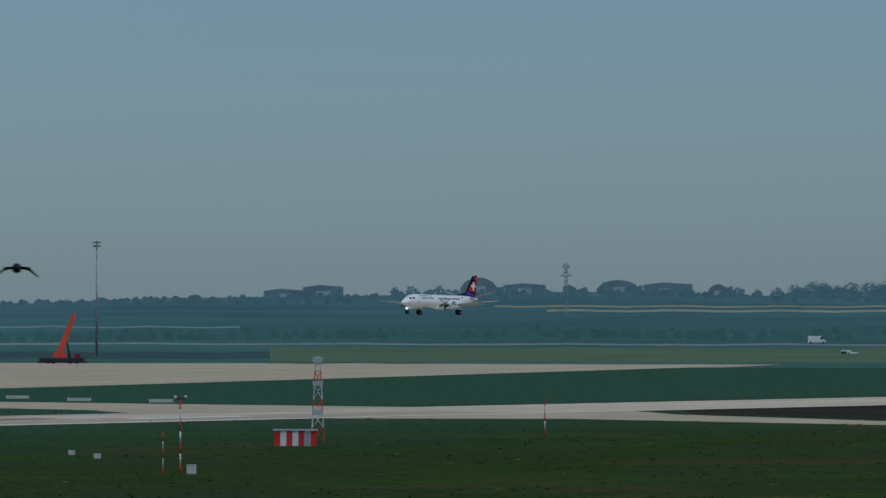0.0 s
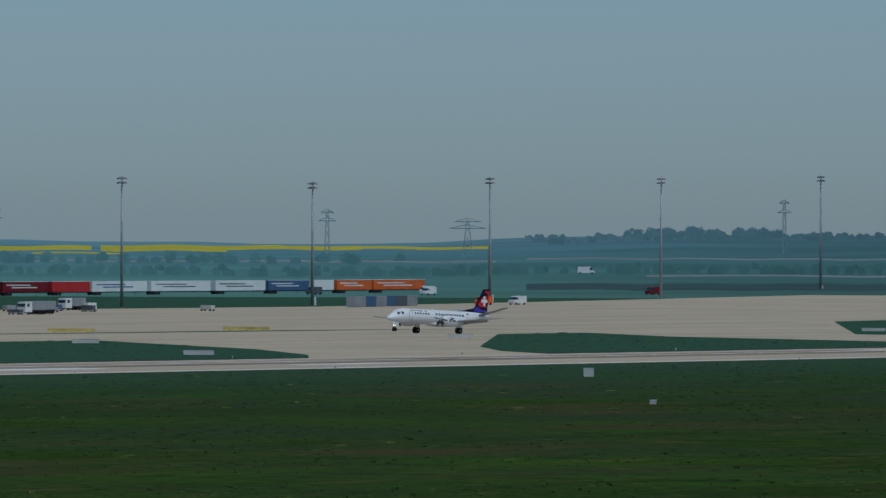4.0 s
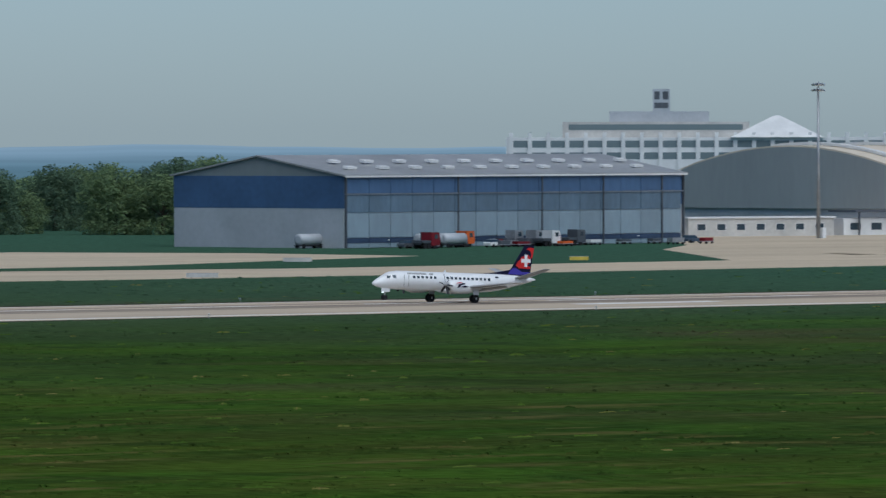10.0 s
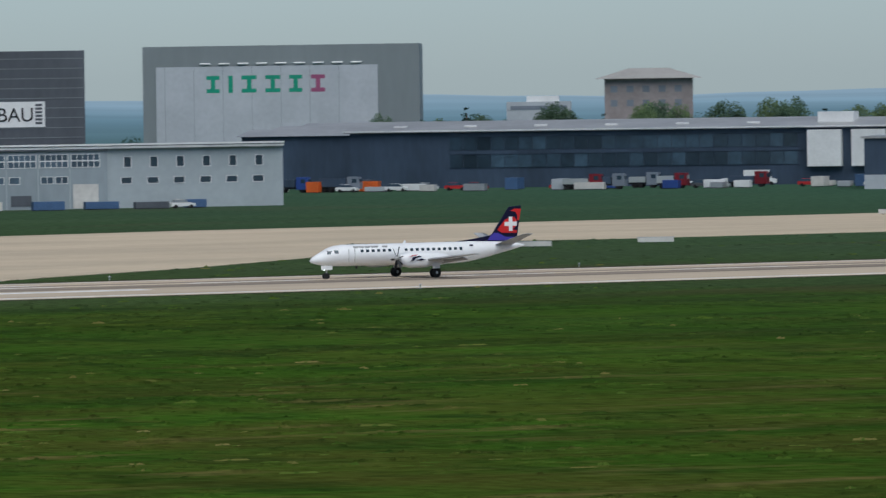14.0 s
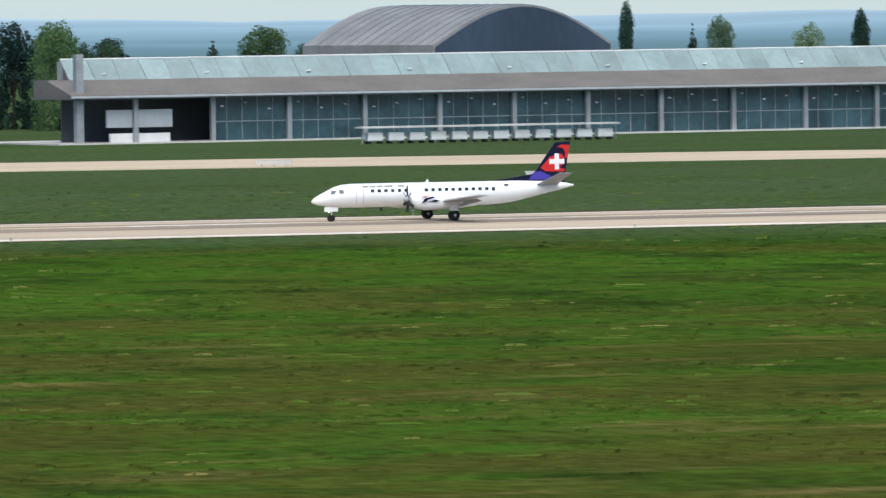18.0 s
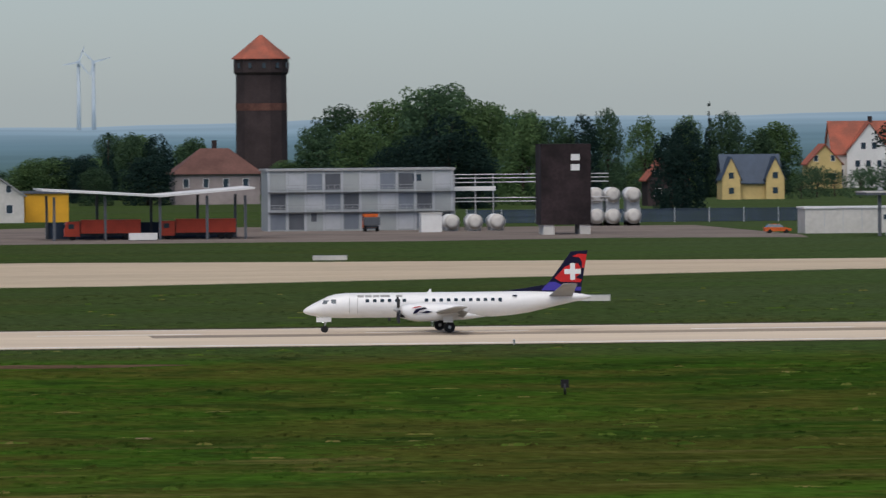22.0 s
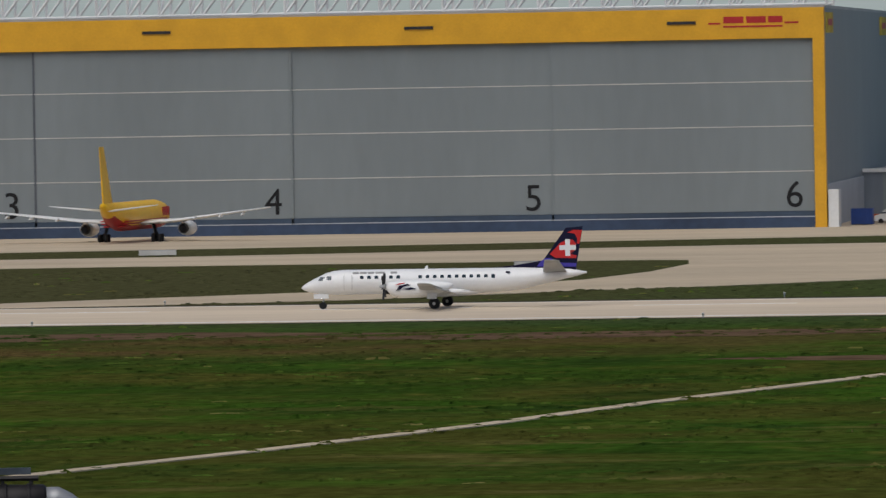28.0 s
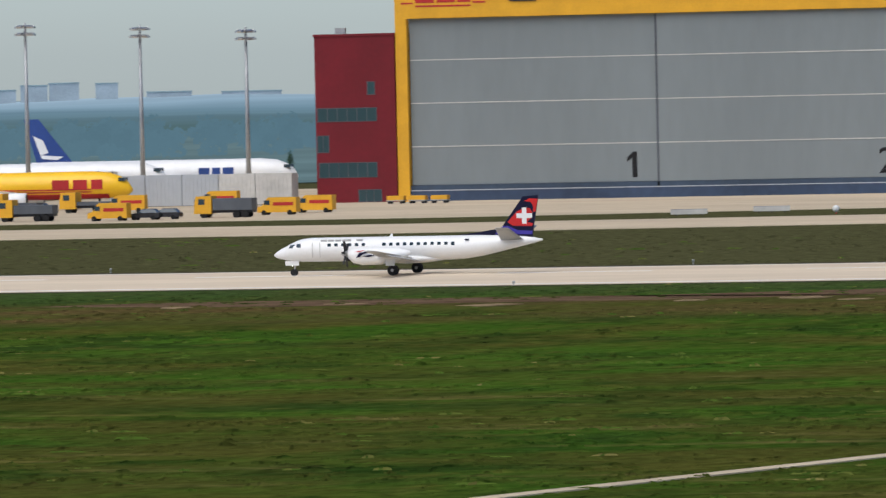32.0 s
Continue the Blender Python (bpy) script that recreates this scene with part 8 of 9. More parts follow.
for x, y, h, w, k in (
        (229.5, 1634, 16.8, 8.6, 5), (258, 1832, 17.7, 7.3, 1), (226, 1624, 14.7, 7.6, 5), (263, 1932, 17.4, 9, 2), (248, 1884, 19.6, 7.5, 0), (223, 1736, 18, 8.1, 5), (217, 1736, 18, 9.2, 0), (234,
        1886, 16.7, 6.3, 4), (243, 1985, 19.1, 9.2, 0), (211, 1737, 19.5, 10.4, 1), (234, 1986, 21.1, 11.8, 1), (208, 1788, 21.7, 13, 1), (196, 1689, 13.4, 7.8, 5), (236, 2087, 25.4, 15.2, 2), (190,
        1689, 18.4, 13.4, 5), (192, 1709, 14.5, 10.2, 5), (205, 1839, 24.9, 18.3, 0), (228, 2088, 24.7, 15.2, 2)):
    plant(x, y, h, w, k, rng)
for x, y, h, w, k in (
        (189, 1740, 14.4, 10.4, 5), (179, 1691, 12.4, 7.8, 5), (215, 2039, 22, 13.5, 1), (194, 1890, 17, 12.5, 1), (204, 2040, 20.8, 14.8, 0), (189, 1941, 16.4, 10.3, 0), (177, 2093, 10.2, 8.3, 0),
        (165, 1993, 13.2, 9.2, 0), (172, 2093, 11.7, 8.3, 1), (149, 1894, 14.3, 7.5, 5), (139, 1795, 10.3, 10.7, 5), (159, 2094, 13.7, 11.1, 1), (143, 1895, 15, 7.5, 0), (153, 2094, 14.4, 8.3, 0),
        (138, 1895, 15, 5, 4), (128, 1795, 8.1, 7.1, 0), (129, 1845, 10.4, 7.3, 5), (130, 1896, 9.3, 10, 5)):
    plant(x, y, h, w, k, rng)
for x, y, h, w, k in (
        (106, 1617, 6.4, 6.4, 0), (124, 1896, 9.5, 12.5, 1), (121, 1896, 8.2, 11.3, 1), (101, 1717, 9, 5.7, 5), (94, 1697, 11, 6.2, 4), (86, 1598, 3.7, 6.3, 2), (73, 1899, 7.1, 10, 1), (70, 1999, 7.1,
        5.3, 5), (63, 1999, 6.6, 9.2, 1), (49, 1699, 6.1, 9, 2), (46, 1799, 10.6, 7.1, 0), (42, 1800, 14.3, 10.1, 1), (38, 1650, 15, 6.5, 1), (34, 1650, 13.3, 9.8, 1), (36, 1850, 12.4, 11, 0), (27,
        1650, 12.9, 9.8, 1), (28, 1900, 11.6, 11.3, 1), (20, 1600, 11.8, 6.3, 5)):
    plant(x, y, h, w, k, rng)
for x, y, h, w, k in (
        (15, 1620, 12.9, 9.6, 0), (4, 1620, 16.8, 13.3, 0), (-7, 1600, 13.3, 9.5, 0), (-13, 1600, 10.4, 6.3, 5), (-17, 1600, 7.2, 6.3, 0), (-23, 1500, 9.1, 4.9, 4), (-26, 1500, 9.8, 5.4, 4), (-34,
        1520, 10, 8, 0), (-40, 1499, 10.2, 4.9, 4), (-43, 1499, 12.2, 8.4, 4), (-49, 1499, 11, 4.9, 4), (-52, 1499, 8.8, 5.9, 4), (-62, 1549, 11.7, 8.7, 2), (-69, 1498, 7.8, 7.9, 0), (-77, 1498, 9.2,
        8.9, 1), (-85, 1518, 10.2, 8, 1), (-91, 1517, 11.3, 9, 1), (-97, 1477, 14, 10.7, 0)):
    plant(x, y, h, w, k, rng)
for x, y, h, w, k in (
        (-107, 1496, 14.6, 4.7, 4), (-111, 1496, 9.7, 7.9, 1), (-121, 1495, 8.9, 8.9, 0), (-124, 1505, 12.8, 7, 5), (-130, 1514, 12.3, 4.5, 4), (-133, 1494, 7, 9.9, 5), (-140, 1493, 7.6, 10.9, 5),
        (-143, 1493, 5.7, 5.9, 0), (-413, 1338, 6.2, 1.5, 0)):
    plant(x, y, h, w, k, rng)

for x, y, h, w in ((1576.8, 1387, 23.7, 6.5), (1557.9, 1408.1, 20.6, 3), (1793.3, 1518.7, 17.7, 6), (1818.4, 1535.5, 18, 5)):
    plant(x, y, h, w, 5, rng)
# bushes before the houses, woods behind the buildings
for i in range(26):
    az, r = 9.9 + 2.0 * (i + rng.random()) / 26, rng.uniform(1400, 1480)
    plant(r * math.sin(radians(az)) + 20, r * math.cos(radians(az)), rng.uniform(5, 9.5), rng.uniform(6, 9), rng.choice((0, 0, 1, 5)), rng)
for i in range(22):
    az, r = 7.2 + 4.2 * (i + rng.random()) / 22, rng.uniform(1840, 1930)
    plant(r * math.sin(radians(az)), r * math.cos(radians(az)), rng.uniform(5, 8.5), rng.uniform(6, 9), rng.choice((0, 0, 1, 5)), rng)
for i in range(64):
    az, r = 36.3 + 5.3 * (i + rng.random()) / 64, rng.uniform(1740, 2050)
    plant(r * math.sin(radians(az)), r * math.cos(radians(az)), rng.uniform(9.5, 15.5), rng.uniform(9, 14), rng.choice((0, 0, 1, 1, 2, 5)), rng)
for i in range(34):
    az, r = 30.6 + 5.6 * (i + rng.random()) / 34, rng.uniform(1930, 2010)
    plant(r * math.sin(radians(az)), r * math.cos(radians(az)), rng.uniform(10.5, 15.5), rng.uniform(7, 11), rng.choice((0, 1, 5, 4)), rng)
for i in range(46):
    x = -160 + 240 * (i + rng.random()) / 46
    plant(x, rng.uniform(1576, 1640), rng.uniform(4.5, 7.0), rng.uniform(7, 10), rng.choice((0, 1, 5, 5)), rng)
for i in range(40):
    x = 40 + 260 * (i + rng.random()) / 40
    plant(x, rng.uniform(1900, 2150), rng.uniform(6, 9.5), rng.uniform(8, 12), rng.choice((0, 1, 5, 2)), rng)


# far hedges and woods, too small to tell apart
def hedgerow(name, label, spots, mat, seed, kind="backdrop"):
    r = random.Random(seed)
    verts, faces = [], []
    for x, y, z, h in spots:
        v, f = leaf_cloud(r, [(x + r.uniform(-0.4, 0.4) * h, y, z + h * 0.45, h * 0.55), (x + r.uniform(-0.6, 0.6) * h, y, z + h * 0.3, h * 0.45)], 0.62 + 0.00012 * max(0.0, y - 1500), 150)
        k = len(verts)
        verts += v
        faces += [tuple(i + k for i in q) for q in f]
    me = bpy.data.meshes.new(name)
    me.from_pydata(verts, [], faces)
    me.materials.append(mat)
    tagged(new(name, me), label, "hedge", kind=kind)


def far_spots(a0, a1, r0, r1, n, h0, h1):
    out = []
    for i in range(n):
        az, r = rng.uniform(a0, a1), rng.uniform(r0, r1)
        out.append((r * math.sin(radians(az)), r * math.cos(radians(az)), hill(az, r) if r > 2420 else 0.0, rng.uniform(h0, h1)))
    return out


# leaves that emit the haze colour instead of taking the sunlight
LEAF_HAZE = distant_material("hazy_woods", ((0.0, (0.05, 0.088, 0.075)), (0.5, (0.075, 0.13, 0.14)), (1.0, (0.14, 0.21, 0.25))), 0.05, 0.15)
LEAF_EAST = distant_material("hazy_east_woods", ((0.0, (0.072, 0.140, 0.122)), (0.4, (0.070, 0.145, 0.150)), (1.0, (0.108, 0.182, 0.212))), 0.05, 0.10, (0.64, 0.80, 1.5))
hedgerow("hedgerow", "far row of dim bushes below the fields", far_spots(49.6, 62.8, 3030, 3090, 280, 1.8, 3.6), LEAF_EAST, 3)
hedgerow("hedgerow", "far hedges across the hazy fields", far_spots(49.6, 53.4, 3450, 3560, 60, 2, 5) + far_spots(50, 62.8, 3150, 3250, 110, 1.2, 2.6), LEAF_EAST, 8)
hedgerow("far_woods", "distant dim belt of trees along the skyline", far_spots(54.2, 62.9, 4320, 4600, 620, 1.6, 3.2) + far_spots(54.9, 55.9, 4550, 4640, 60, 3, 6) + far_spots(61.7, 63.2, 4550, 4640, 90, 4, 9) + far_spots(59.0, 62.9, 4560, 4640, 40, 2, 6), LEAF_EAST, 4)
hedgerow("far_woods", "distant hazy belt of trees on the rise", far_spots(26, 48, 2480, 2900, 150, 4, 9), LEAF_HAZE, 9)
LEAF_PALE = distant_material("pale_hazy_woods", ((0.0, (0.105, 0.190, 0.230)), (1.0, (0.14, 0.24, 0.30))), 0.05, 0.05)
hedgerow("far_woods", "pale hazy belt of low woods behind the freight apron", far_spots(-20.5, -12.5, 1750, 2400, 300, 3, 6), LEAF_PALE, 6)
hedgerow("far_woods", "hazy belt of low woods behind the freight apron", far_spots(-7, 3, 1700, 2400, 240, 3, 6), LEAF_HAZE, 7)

# ---- houses among the trees ----
h = thing("house", "yellow house with two front gables and a dark roof", "house", pose(261.2, 1800, 0), "houses")
part("wall", box(B(), 0.3, 12.8, 0.6, 9.4, 0, 3.4), YELLOW_WALL, h)
for e0, e1 in ((0.0, 5.0), (5.0, 10.0)):
    zz = (3.2, 9.3) if e0 == 0 else (9.3, 3.2)
    part("roof", prism(B(), [(e0, zz[0]), (e1, zz[1]), (e1, zz[1] + 0.25), (e0, zz[0] + 0.25)], 0, 0.0, 13.1), NAVY_PANEL, h)
for x0 in (-0.1, 9.3):
    g = part("gable", prism(B(), [(x0, 0), (x0 + 3.9, 0), (x0 + 3.9, 4.6), (x0 + 1.95, 8.8), (x0, 4.6)], 1, -1.2, 5.5), YELLOW_WALL, h, "yellow front gable")
    for q in (-1, 1):
        part("gable_roof", prism(B(), [(x0 + 1.95, 8.85), (x0 + 1.95, 9.1), (x0 + 1.95 + q * 2.3, 4.2), (x0 + 1.95 + q * 2.3, 3.95)], 1, -1.5, 5.4), NAVY_PANEL, g)
    for z in (1.2, 4.4):
        part("window", box(B(), x0 + 1.4, x0 + 2.5, -1.26, -1.2, z, z + 1.3), WINDOW, g)
gable_house("house", "long white house with a red tiled roof", 344, 1950, 22, 11, 6.6, 12.7, OFFWHITE, ROOF_TILE, windows=6, chimney=True, group="houses")
gable_house("house", "brownish row house with a red tiled roof", 366.5, 1952, 12.5, 10, 6.4, 12.2, YELLOW_WALL, ROOF_TILE, windows=3, group="houses")
gable_house("house", "long white house with a red tiled roof", 380, 1950, 18, 11, 6.6, 12.5, OFFWHITE, ROOF_TILE, windows=5, chimney=True, group="houses")
h = gable_house("house", "white house with a broad gable and red tiled roof", 317, 2002, 15.6, 11, 8.4, 15.6, OFFWHITE, ROOF_TILE, windows=4, chimney=True, group="houses")
g = part("gable", prism(B(), [(3.2, 0), (13.4, 0), (13.4, 8.6), (8.6, 15.2), (3.2, 8.6)], 1, -1.0, 5.3), WHITE, h, "broad white front gable")
for q, e in ((-1, 2.6), (1, 14.0)):
    part("gable_roof", prism(B(), [(8.6, 15.25), (8.6, 15.6), (e, 8.3), (e, 7.95)], 1, -1.4, 5.2), ROOF_TILE, g)
for x0, z in ((5.2, 5.0), (7.8, 5.0), (10.4, 5.0), (6.6, 9.2), (9.2, 9.2)):
    part("window", box(B(), x0, x0 + 1.1, -1.06, -1.0, z, z + 1.5), WINDOW, g)
gable_house("house", "low cream house with a red tiled roof", 310, 1995, 8, 9, 6, 10.3, YELLOW_WALL, ROOF_TILE, along=False, windows=2, group="houses")
gable_house("house", "house with yellow walls and a brown tiled roof", 411, 2000, 17, 11, 6.5, 12.4, YELLOW_WALL, ROOF_BROWN, windows=4, chimney=True, group="houses")
gable_house("house", "small house with a red gable among dark trees", 232, 1702, 8, 9, 5.5, 10.5, BRICK, ROOF_TILE, along=False, windows=2, group="houses")
gable_house("house", "white gabled house with a dark roof", 356, 1672, 9, 10, 6.0, 11, WHITE, ROOF_BROWN, along=False, windows=2, group="houses")
gable_house("house", "tall house with a red tiled roof between trees", 331, 1545, 6, 9, 12.5, 16.5, OFFWHITE, ROOF_TILE, windows=3, group="houses")
az = 36.9
t = thing("marquee", "long white marquee roof behind a hedge", "tent", pose(1720 * math.sin(radians(az)), 1720 * math.cos(radians(az)), 0, 0, 0, -az))
part("tent_wall", box(B(), -14, 14, 0.3, 8.7, 0, 6.7), OFFWHITE, t)
for i in range(4):
    x0 = -16.4 + 8.2 * i
    part("tent_roof", prism(B(), [(0, 6.7), (8.9, 6.7), (8.9, 7.2), (5.6, 9.2), (0, 6.95)], 0, x0, x0 + 8.1), WHITE, t)
for i in range(16):
    az, r = 36.2 + 1.6 * (i + rng.random()) / 16, rng.uniform(1670, 1690)
    plant(r * math.sin(radians(az)), r * math.cos(radians(az)), rng.uniform(4.8, 6.2), rng.uniform(4, 6), rng.choice((0, 1, 1, 5)), rng)


def post_fence(label, pts, h, step, mat, panel=True):
    f = thing("fence", label, "fence", pose(0, 0, 0), "fences")
    pm = mesh_of("fence_post", tube(B(), (0, 0, 0), (0, 0, h + 0.15), 0.09, 0.09, 6), LIGHT_PANEL)
    for (xa, ya), (xb, yb) in zip(pts, pts[1:]):
        n = max(1, round(math.hypot(xb - xa, yb - ya) / step))
        for i in range(n):
            k = i / n
            shared("fence_post", pm, f, pose(xa + (xb - xa) * k, ya + (yb - ya) * k, 0))
            k2 = (i + 1) / n
            p, q = Vector((xa + (xb - xa) * k, ya + (yb - ya) * k, 0)), Vector((xa + (xb - xa) * k2, ya + (yb - ya) * k2, 0))
            bm = B()
            d = (q - p).normalized() * 0.115
            for j in range(22):
                a = p.lerp(q, (j + 0.5) / 22) + Vector((0, 0.05, 0))
                prism(bm, [(a.x - d.x, a.y - d.y), (a.x + d.x, a.y + d.y), (a.x + d.x, a.y + d.y + 0.03), (a.x - d.x, a.y - d.y + 0.03)], 2, 0.1, h)
            for j in range(3):
                z = Vector((0, 0, 0.2 + (h - 0.3) * j / 2))
                tube(bm, p + z, q + z, 0.035, 0.035, 3, False)
            part("slat_panel", bm, mat, f)


post_fence("long dark slatted security fence with pale posts", ((-24, 1546), (62, 1552)), 2.9, 5.7, NAVY_PANEL)
post_fence("dark slatted fence behind the apron sheds", ((170, 1480), (290, 1470)), 2.4, 6.0, NAVY_PANEL)


# two low red-roofed sheds and a steel goal frame by the fence
for x0 in (-25.5, 6.2):
    s = thing("garden_shed", "low shed with a flat red roof behind the fence", "shed", pose(x0, 1562, 0), "garden sheds")
    part("wall", box(B(), 0, 7.4, 0, 4, 0, 2.9), DARK_PANEL, s)
    part("roof", box(B(), -0.2, 7.6, -0.3, 4.3, 2.9, 4.1), ROOF_TILE, s)
s = thing("steel_frame", "grey steel measuring frame with a tall pole on grass", "frame", pose(-10.5, 1320.5, 0))
part("pole", tube(B(), (0, 0, 0), (0, 0, 8.0), 0.1, seg=8), STEEL, s)
for x0 in (0.4, 2.6):
    part("post", tube(B(), (x0, 6, 0), (x0, 6, 4.3), 0.08, seg=6), STEEL, s)
for z in (2.1, 4.2):
    part("crossbar", tube(B(), (0.4, 6, z), (2.6, 6, z), 0.07, seg=6), STEEL, s)


# ---- small things on the airfield ----
BAND_RED = material("signal_red", (0.55, 0.03, 0.025), 0.6, vary=0.08, scale=0.5, fine=4)
CLEAR_WHITE = material("dome_white", (0.60, 0.595, 0.585), 0.55, vary=0.03, scale=1.0, fine=6, world=False)
DRUM = material("lamp_black", (0.036, 0.031, 0.031), 0.5, 0.15, vary=0.35, scale=3, fine=14, world=False)
STRUT_STEEL = material("painted_strut", (0.19, 0.23, 0.28), 0.5, 0.3, vary=0.15, scale=3, fine=14, world=False)
GALVANISED = material("galvanised_steel", (0.11, 0.128, 0.155), 0.55, 0.5, vary=0.2, scale=3, fine=14, world=False)


def path_strip(name, label, pts, w, z, mat, category):
    bm = B()
    rows = []
    for i, (x, y) in enumerate(pts):
        xa, ya = pts[max(0, i - 1)]
        xb, yb = pts[min(len(pts) - 1, i + 1)]
        d = math.hypot(xb - xa, yb - ya)
        nx, ny = -(yb - ya) / d * w / 2, (xb - xa) / d * w / 2
        rows.append([(x + nx, y + ny, -0.2), (x + nx, y + ny, z), (x - nx, y - ny, z), (x - nx, y - ny, -0.2)])
    loft(bm, rows, smooth=False)
    solid(name, bm, mat, label, category, kind="structure")


path_strip("service_path", "narrow pale concrete path through the grass", [(-58.6, 607.5), (-71, 555), (-77, 524), (-85, 492), (-92.5, 466), (-103, 427), (-112, 396), (-125, 340), (-140, 290)], 1.5, 0.07, CONCRETE, "path")
path_strip("dirt_track", "bare brown dirt track leading up to the runway", [(14.2, 749.5), (14, 743), (13.9, 720), (13.4, 680), (13.0, 640), (12.8, 612)], 3.7, 0.05, SOIL, "track")
for x, y, s in ((42, 700, 5), (-33, 690, 4), (-90, 705, 9), (-150, 715, 12), (-205, 708, 10), (-60, 640, 5), (150, 690, 6)):
    r = random.Random(int(x * 3 + y))
    pts = [(x + s * 3.2 * (0.7 + 0.5 * r.random()) * math.cos(2 * math.pi * i / 13), y + s * (0.6 + 0.6 * r.random()) * math.sin(2 * math.pi * i / 13)) for i in range(13)]
    solid("bare_patch", sheet(B(), pts, -0.2, 0.03), SOIL, "bare brown patch of soil in the grass", "soil", kind="structure")


solid("slab_marker", box(B(), -25.5, -21.4, 932.4, 934.6, -0.1, 0.35), CONCRETE, "pale concrete slab lying in the grass", "slab")
r = random.Random(77)
pts = [(11 + 21 * (0.75 + 0.4 * r.random()) * math.cos(2 * math.pi * i / 19), 1290 + 42 * (0.7 + 0.45 * r.random()) * math.sin(2 * math.pi * i / 19)) for i in range(19)]
solid("bare_patch", sheet(B(), pts, -0.2, 0.03), material("dry_field_grass", (0.105, 0.082, 0.036), 0.95, spec=0.0, vary=0.2, scale=0.08, fine=0.6, other=(0.055, 0.070, 0.022)), "dry brownish patch of field by the fence", "soil", kind="structure")


SAND = material("pale_sand", (0.30, 0.22, 0.13), 0.95, spec=0.0, vary=0.2, scale=0.3, fine=1.5)
for x, y, s in ((-160, 700, 1.6), (-166, 696, 1.1), (-172, 703, 2.0), (-181, 699, 1.2), (-197, 694, 1.8), (-212, 702, 1.5), (-150, 706, 1.0), (-226, 698, 1.3), (42, 548, 0.5), (88, 505, 0.4), (-118, 560, 0.6)):
    r = random.Random(int(x * 5 + y))
    pts = [(x + s * 1.3 * (0.5 + 0.8 * r.random()) * math.cos(2 * math.pi * i / 11), y + s * 1.6 * (0.4 + 0.9 * r.random()) * math.sin(2 * math.pi * i / 11)) for i in range(11)]
    solid("sandy_spot", sheet(B(), pts, -0.2, 0.04), SAND, "small bare sandy spot in the thin turf", "soil", kind="structure")


def striped_post(name, label, x, y, h, r, bands, top=None):
    p = thing(name, label, "marker", pose(x, y, 0))
    for i in range(bands):
        part("band", tube(B(), (0, 0, h * i / bands), (0, 0, h * (i + 1) / bands), r, r, 10), (BAND_RED, WHITE)[i % 2], p)
    if top == "ball":
        part("lamp", dome(B(), (0, 0, h), r * 1.3, r * 1.6, 10, 4), BAND_RED, p)
    if top == "tee":
        part("crossbar", tube(B(), (-1.1, 0, h), (1.1, 0, h), 0.09, seg=8), DARK, p)
        for s in (-1.1, 1.1):
            part("lamp", tube(B(), (s, 0, h), (s, 0, h + 0.35), 0.14, seg=8), WHITE, p)
    return p


# red and white marker with a zigzag lattice beside a white box
mk = thing("runway_marker", "red and white banded frangible lattice marker in the grass", "marker", pose(21.3, 638, 0))
for i in range(6):
    bm = B()
    z0, z1 = 2.9 * i / 6, 2.9 * (i + 1) / 6
    for sx in (-0.28, 0.28):
        for sy in (-0.28, 0.28):
            tube(bm, (sx, sy, z0), (sx, sy, z1), 0.07, seg=5)
    tube(bm, (-0.28, -0.28, z0), (0.28, -0.28, z1), 0.06, seg=5)
    tube(bm, (0.28, -0.28, z0), (-0.28, -0.28, z1), 0.06, seg=5)
    box(bm, -0.3, 0.3, -0.3, 0.3, z1 - 0.1, z1)
    part("band", bm, (WHITE, BAND_RED)[i % 2], mk)
part("lamp", dome(B(), (0, 0, 2.9), 0.2, 0.3, 10, 4), BAND_RED, mk)
bx = thing("junction_box", "small white metal junction box on the grass", "box", pose(20.1, 639.5, 0))
part("box_body", box(B(), -0.25, 0.25, -0.2, 0.2, 0.1, 1.1), WHITE, bx)
part("box_lid", box(B(), -0.29, 0.29, -0.24, 0.24, 1.1, 1.17), LIGHT_PANEL, bx)
part("box_foot", box(B(), -0.15, 0.15, -0.12, 0.12, 0, 0.1), STEEL, bx)

bk = thing("edge_marker", "small black marker post in the grass", "marker", pose(78.3, 620, 0))
part("post", tube(B(), (0, 0, 0), (0, 0, 0.8), 0.09, seg=8), DARK, bk)
part("plate", box(B(), -0.3, 0.3, -0.05, 0.05, 0.5, 1.1), BLACK, bk)

# glide-slope mast with its striped hut
gm = thing("lattice_mast", "red and white banded lattice antenna mast", "antenna", pose(1038.2, 635.7, 0, 0, 0, -58.5))
for i in range(6):
    bm = B()
    z0, z1 = 2.0 * i, 2.0 * (i + 1)
    w0, w1 = 0.9 - 0.1 * i, 0.9 - 0.1 * (i + 1)
    cs = ((-1, -1), (1, -1), (1, 1), (-1, 1))
    for sx, sy in cs:
        tube(bm, (sx * w0, sy * w0, z0), (sx * w1, sy * w1, z1), 0.08, seg=6)
    for (ax, ay), (bx_, by) in zip(cs, cs[1:] + cs[:1]):
        tube(bm, (ax * w0, ay * w0, z0), (bx_ * w1, by * w1, z1), 0.045, seg=5)
        tube(bm, (ax * w1, ay * w1, z1), (bx_ * w1, by * w1, z1), 0.05, seg=5)
    part("mast_section", bm, (BAND_RED, WHITE)[i % 2], gm)
for z in (4.2, 8.3, 11.6):
    part("antenna_array", box(B(), -0.75, 0.75, -1.05, -0.95, z - 0.35, z + 0.35), LIGHT_PANEL, gm)
hut = thing("equipment_hut", "red and white striped equipment hut on the grass", "hut", pose(1008.3, 621, 0, 0, 0, -58.5))
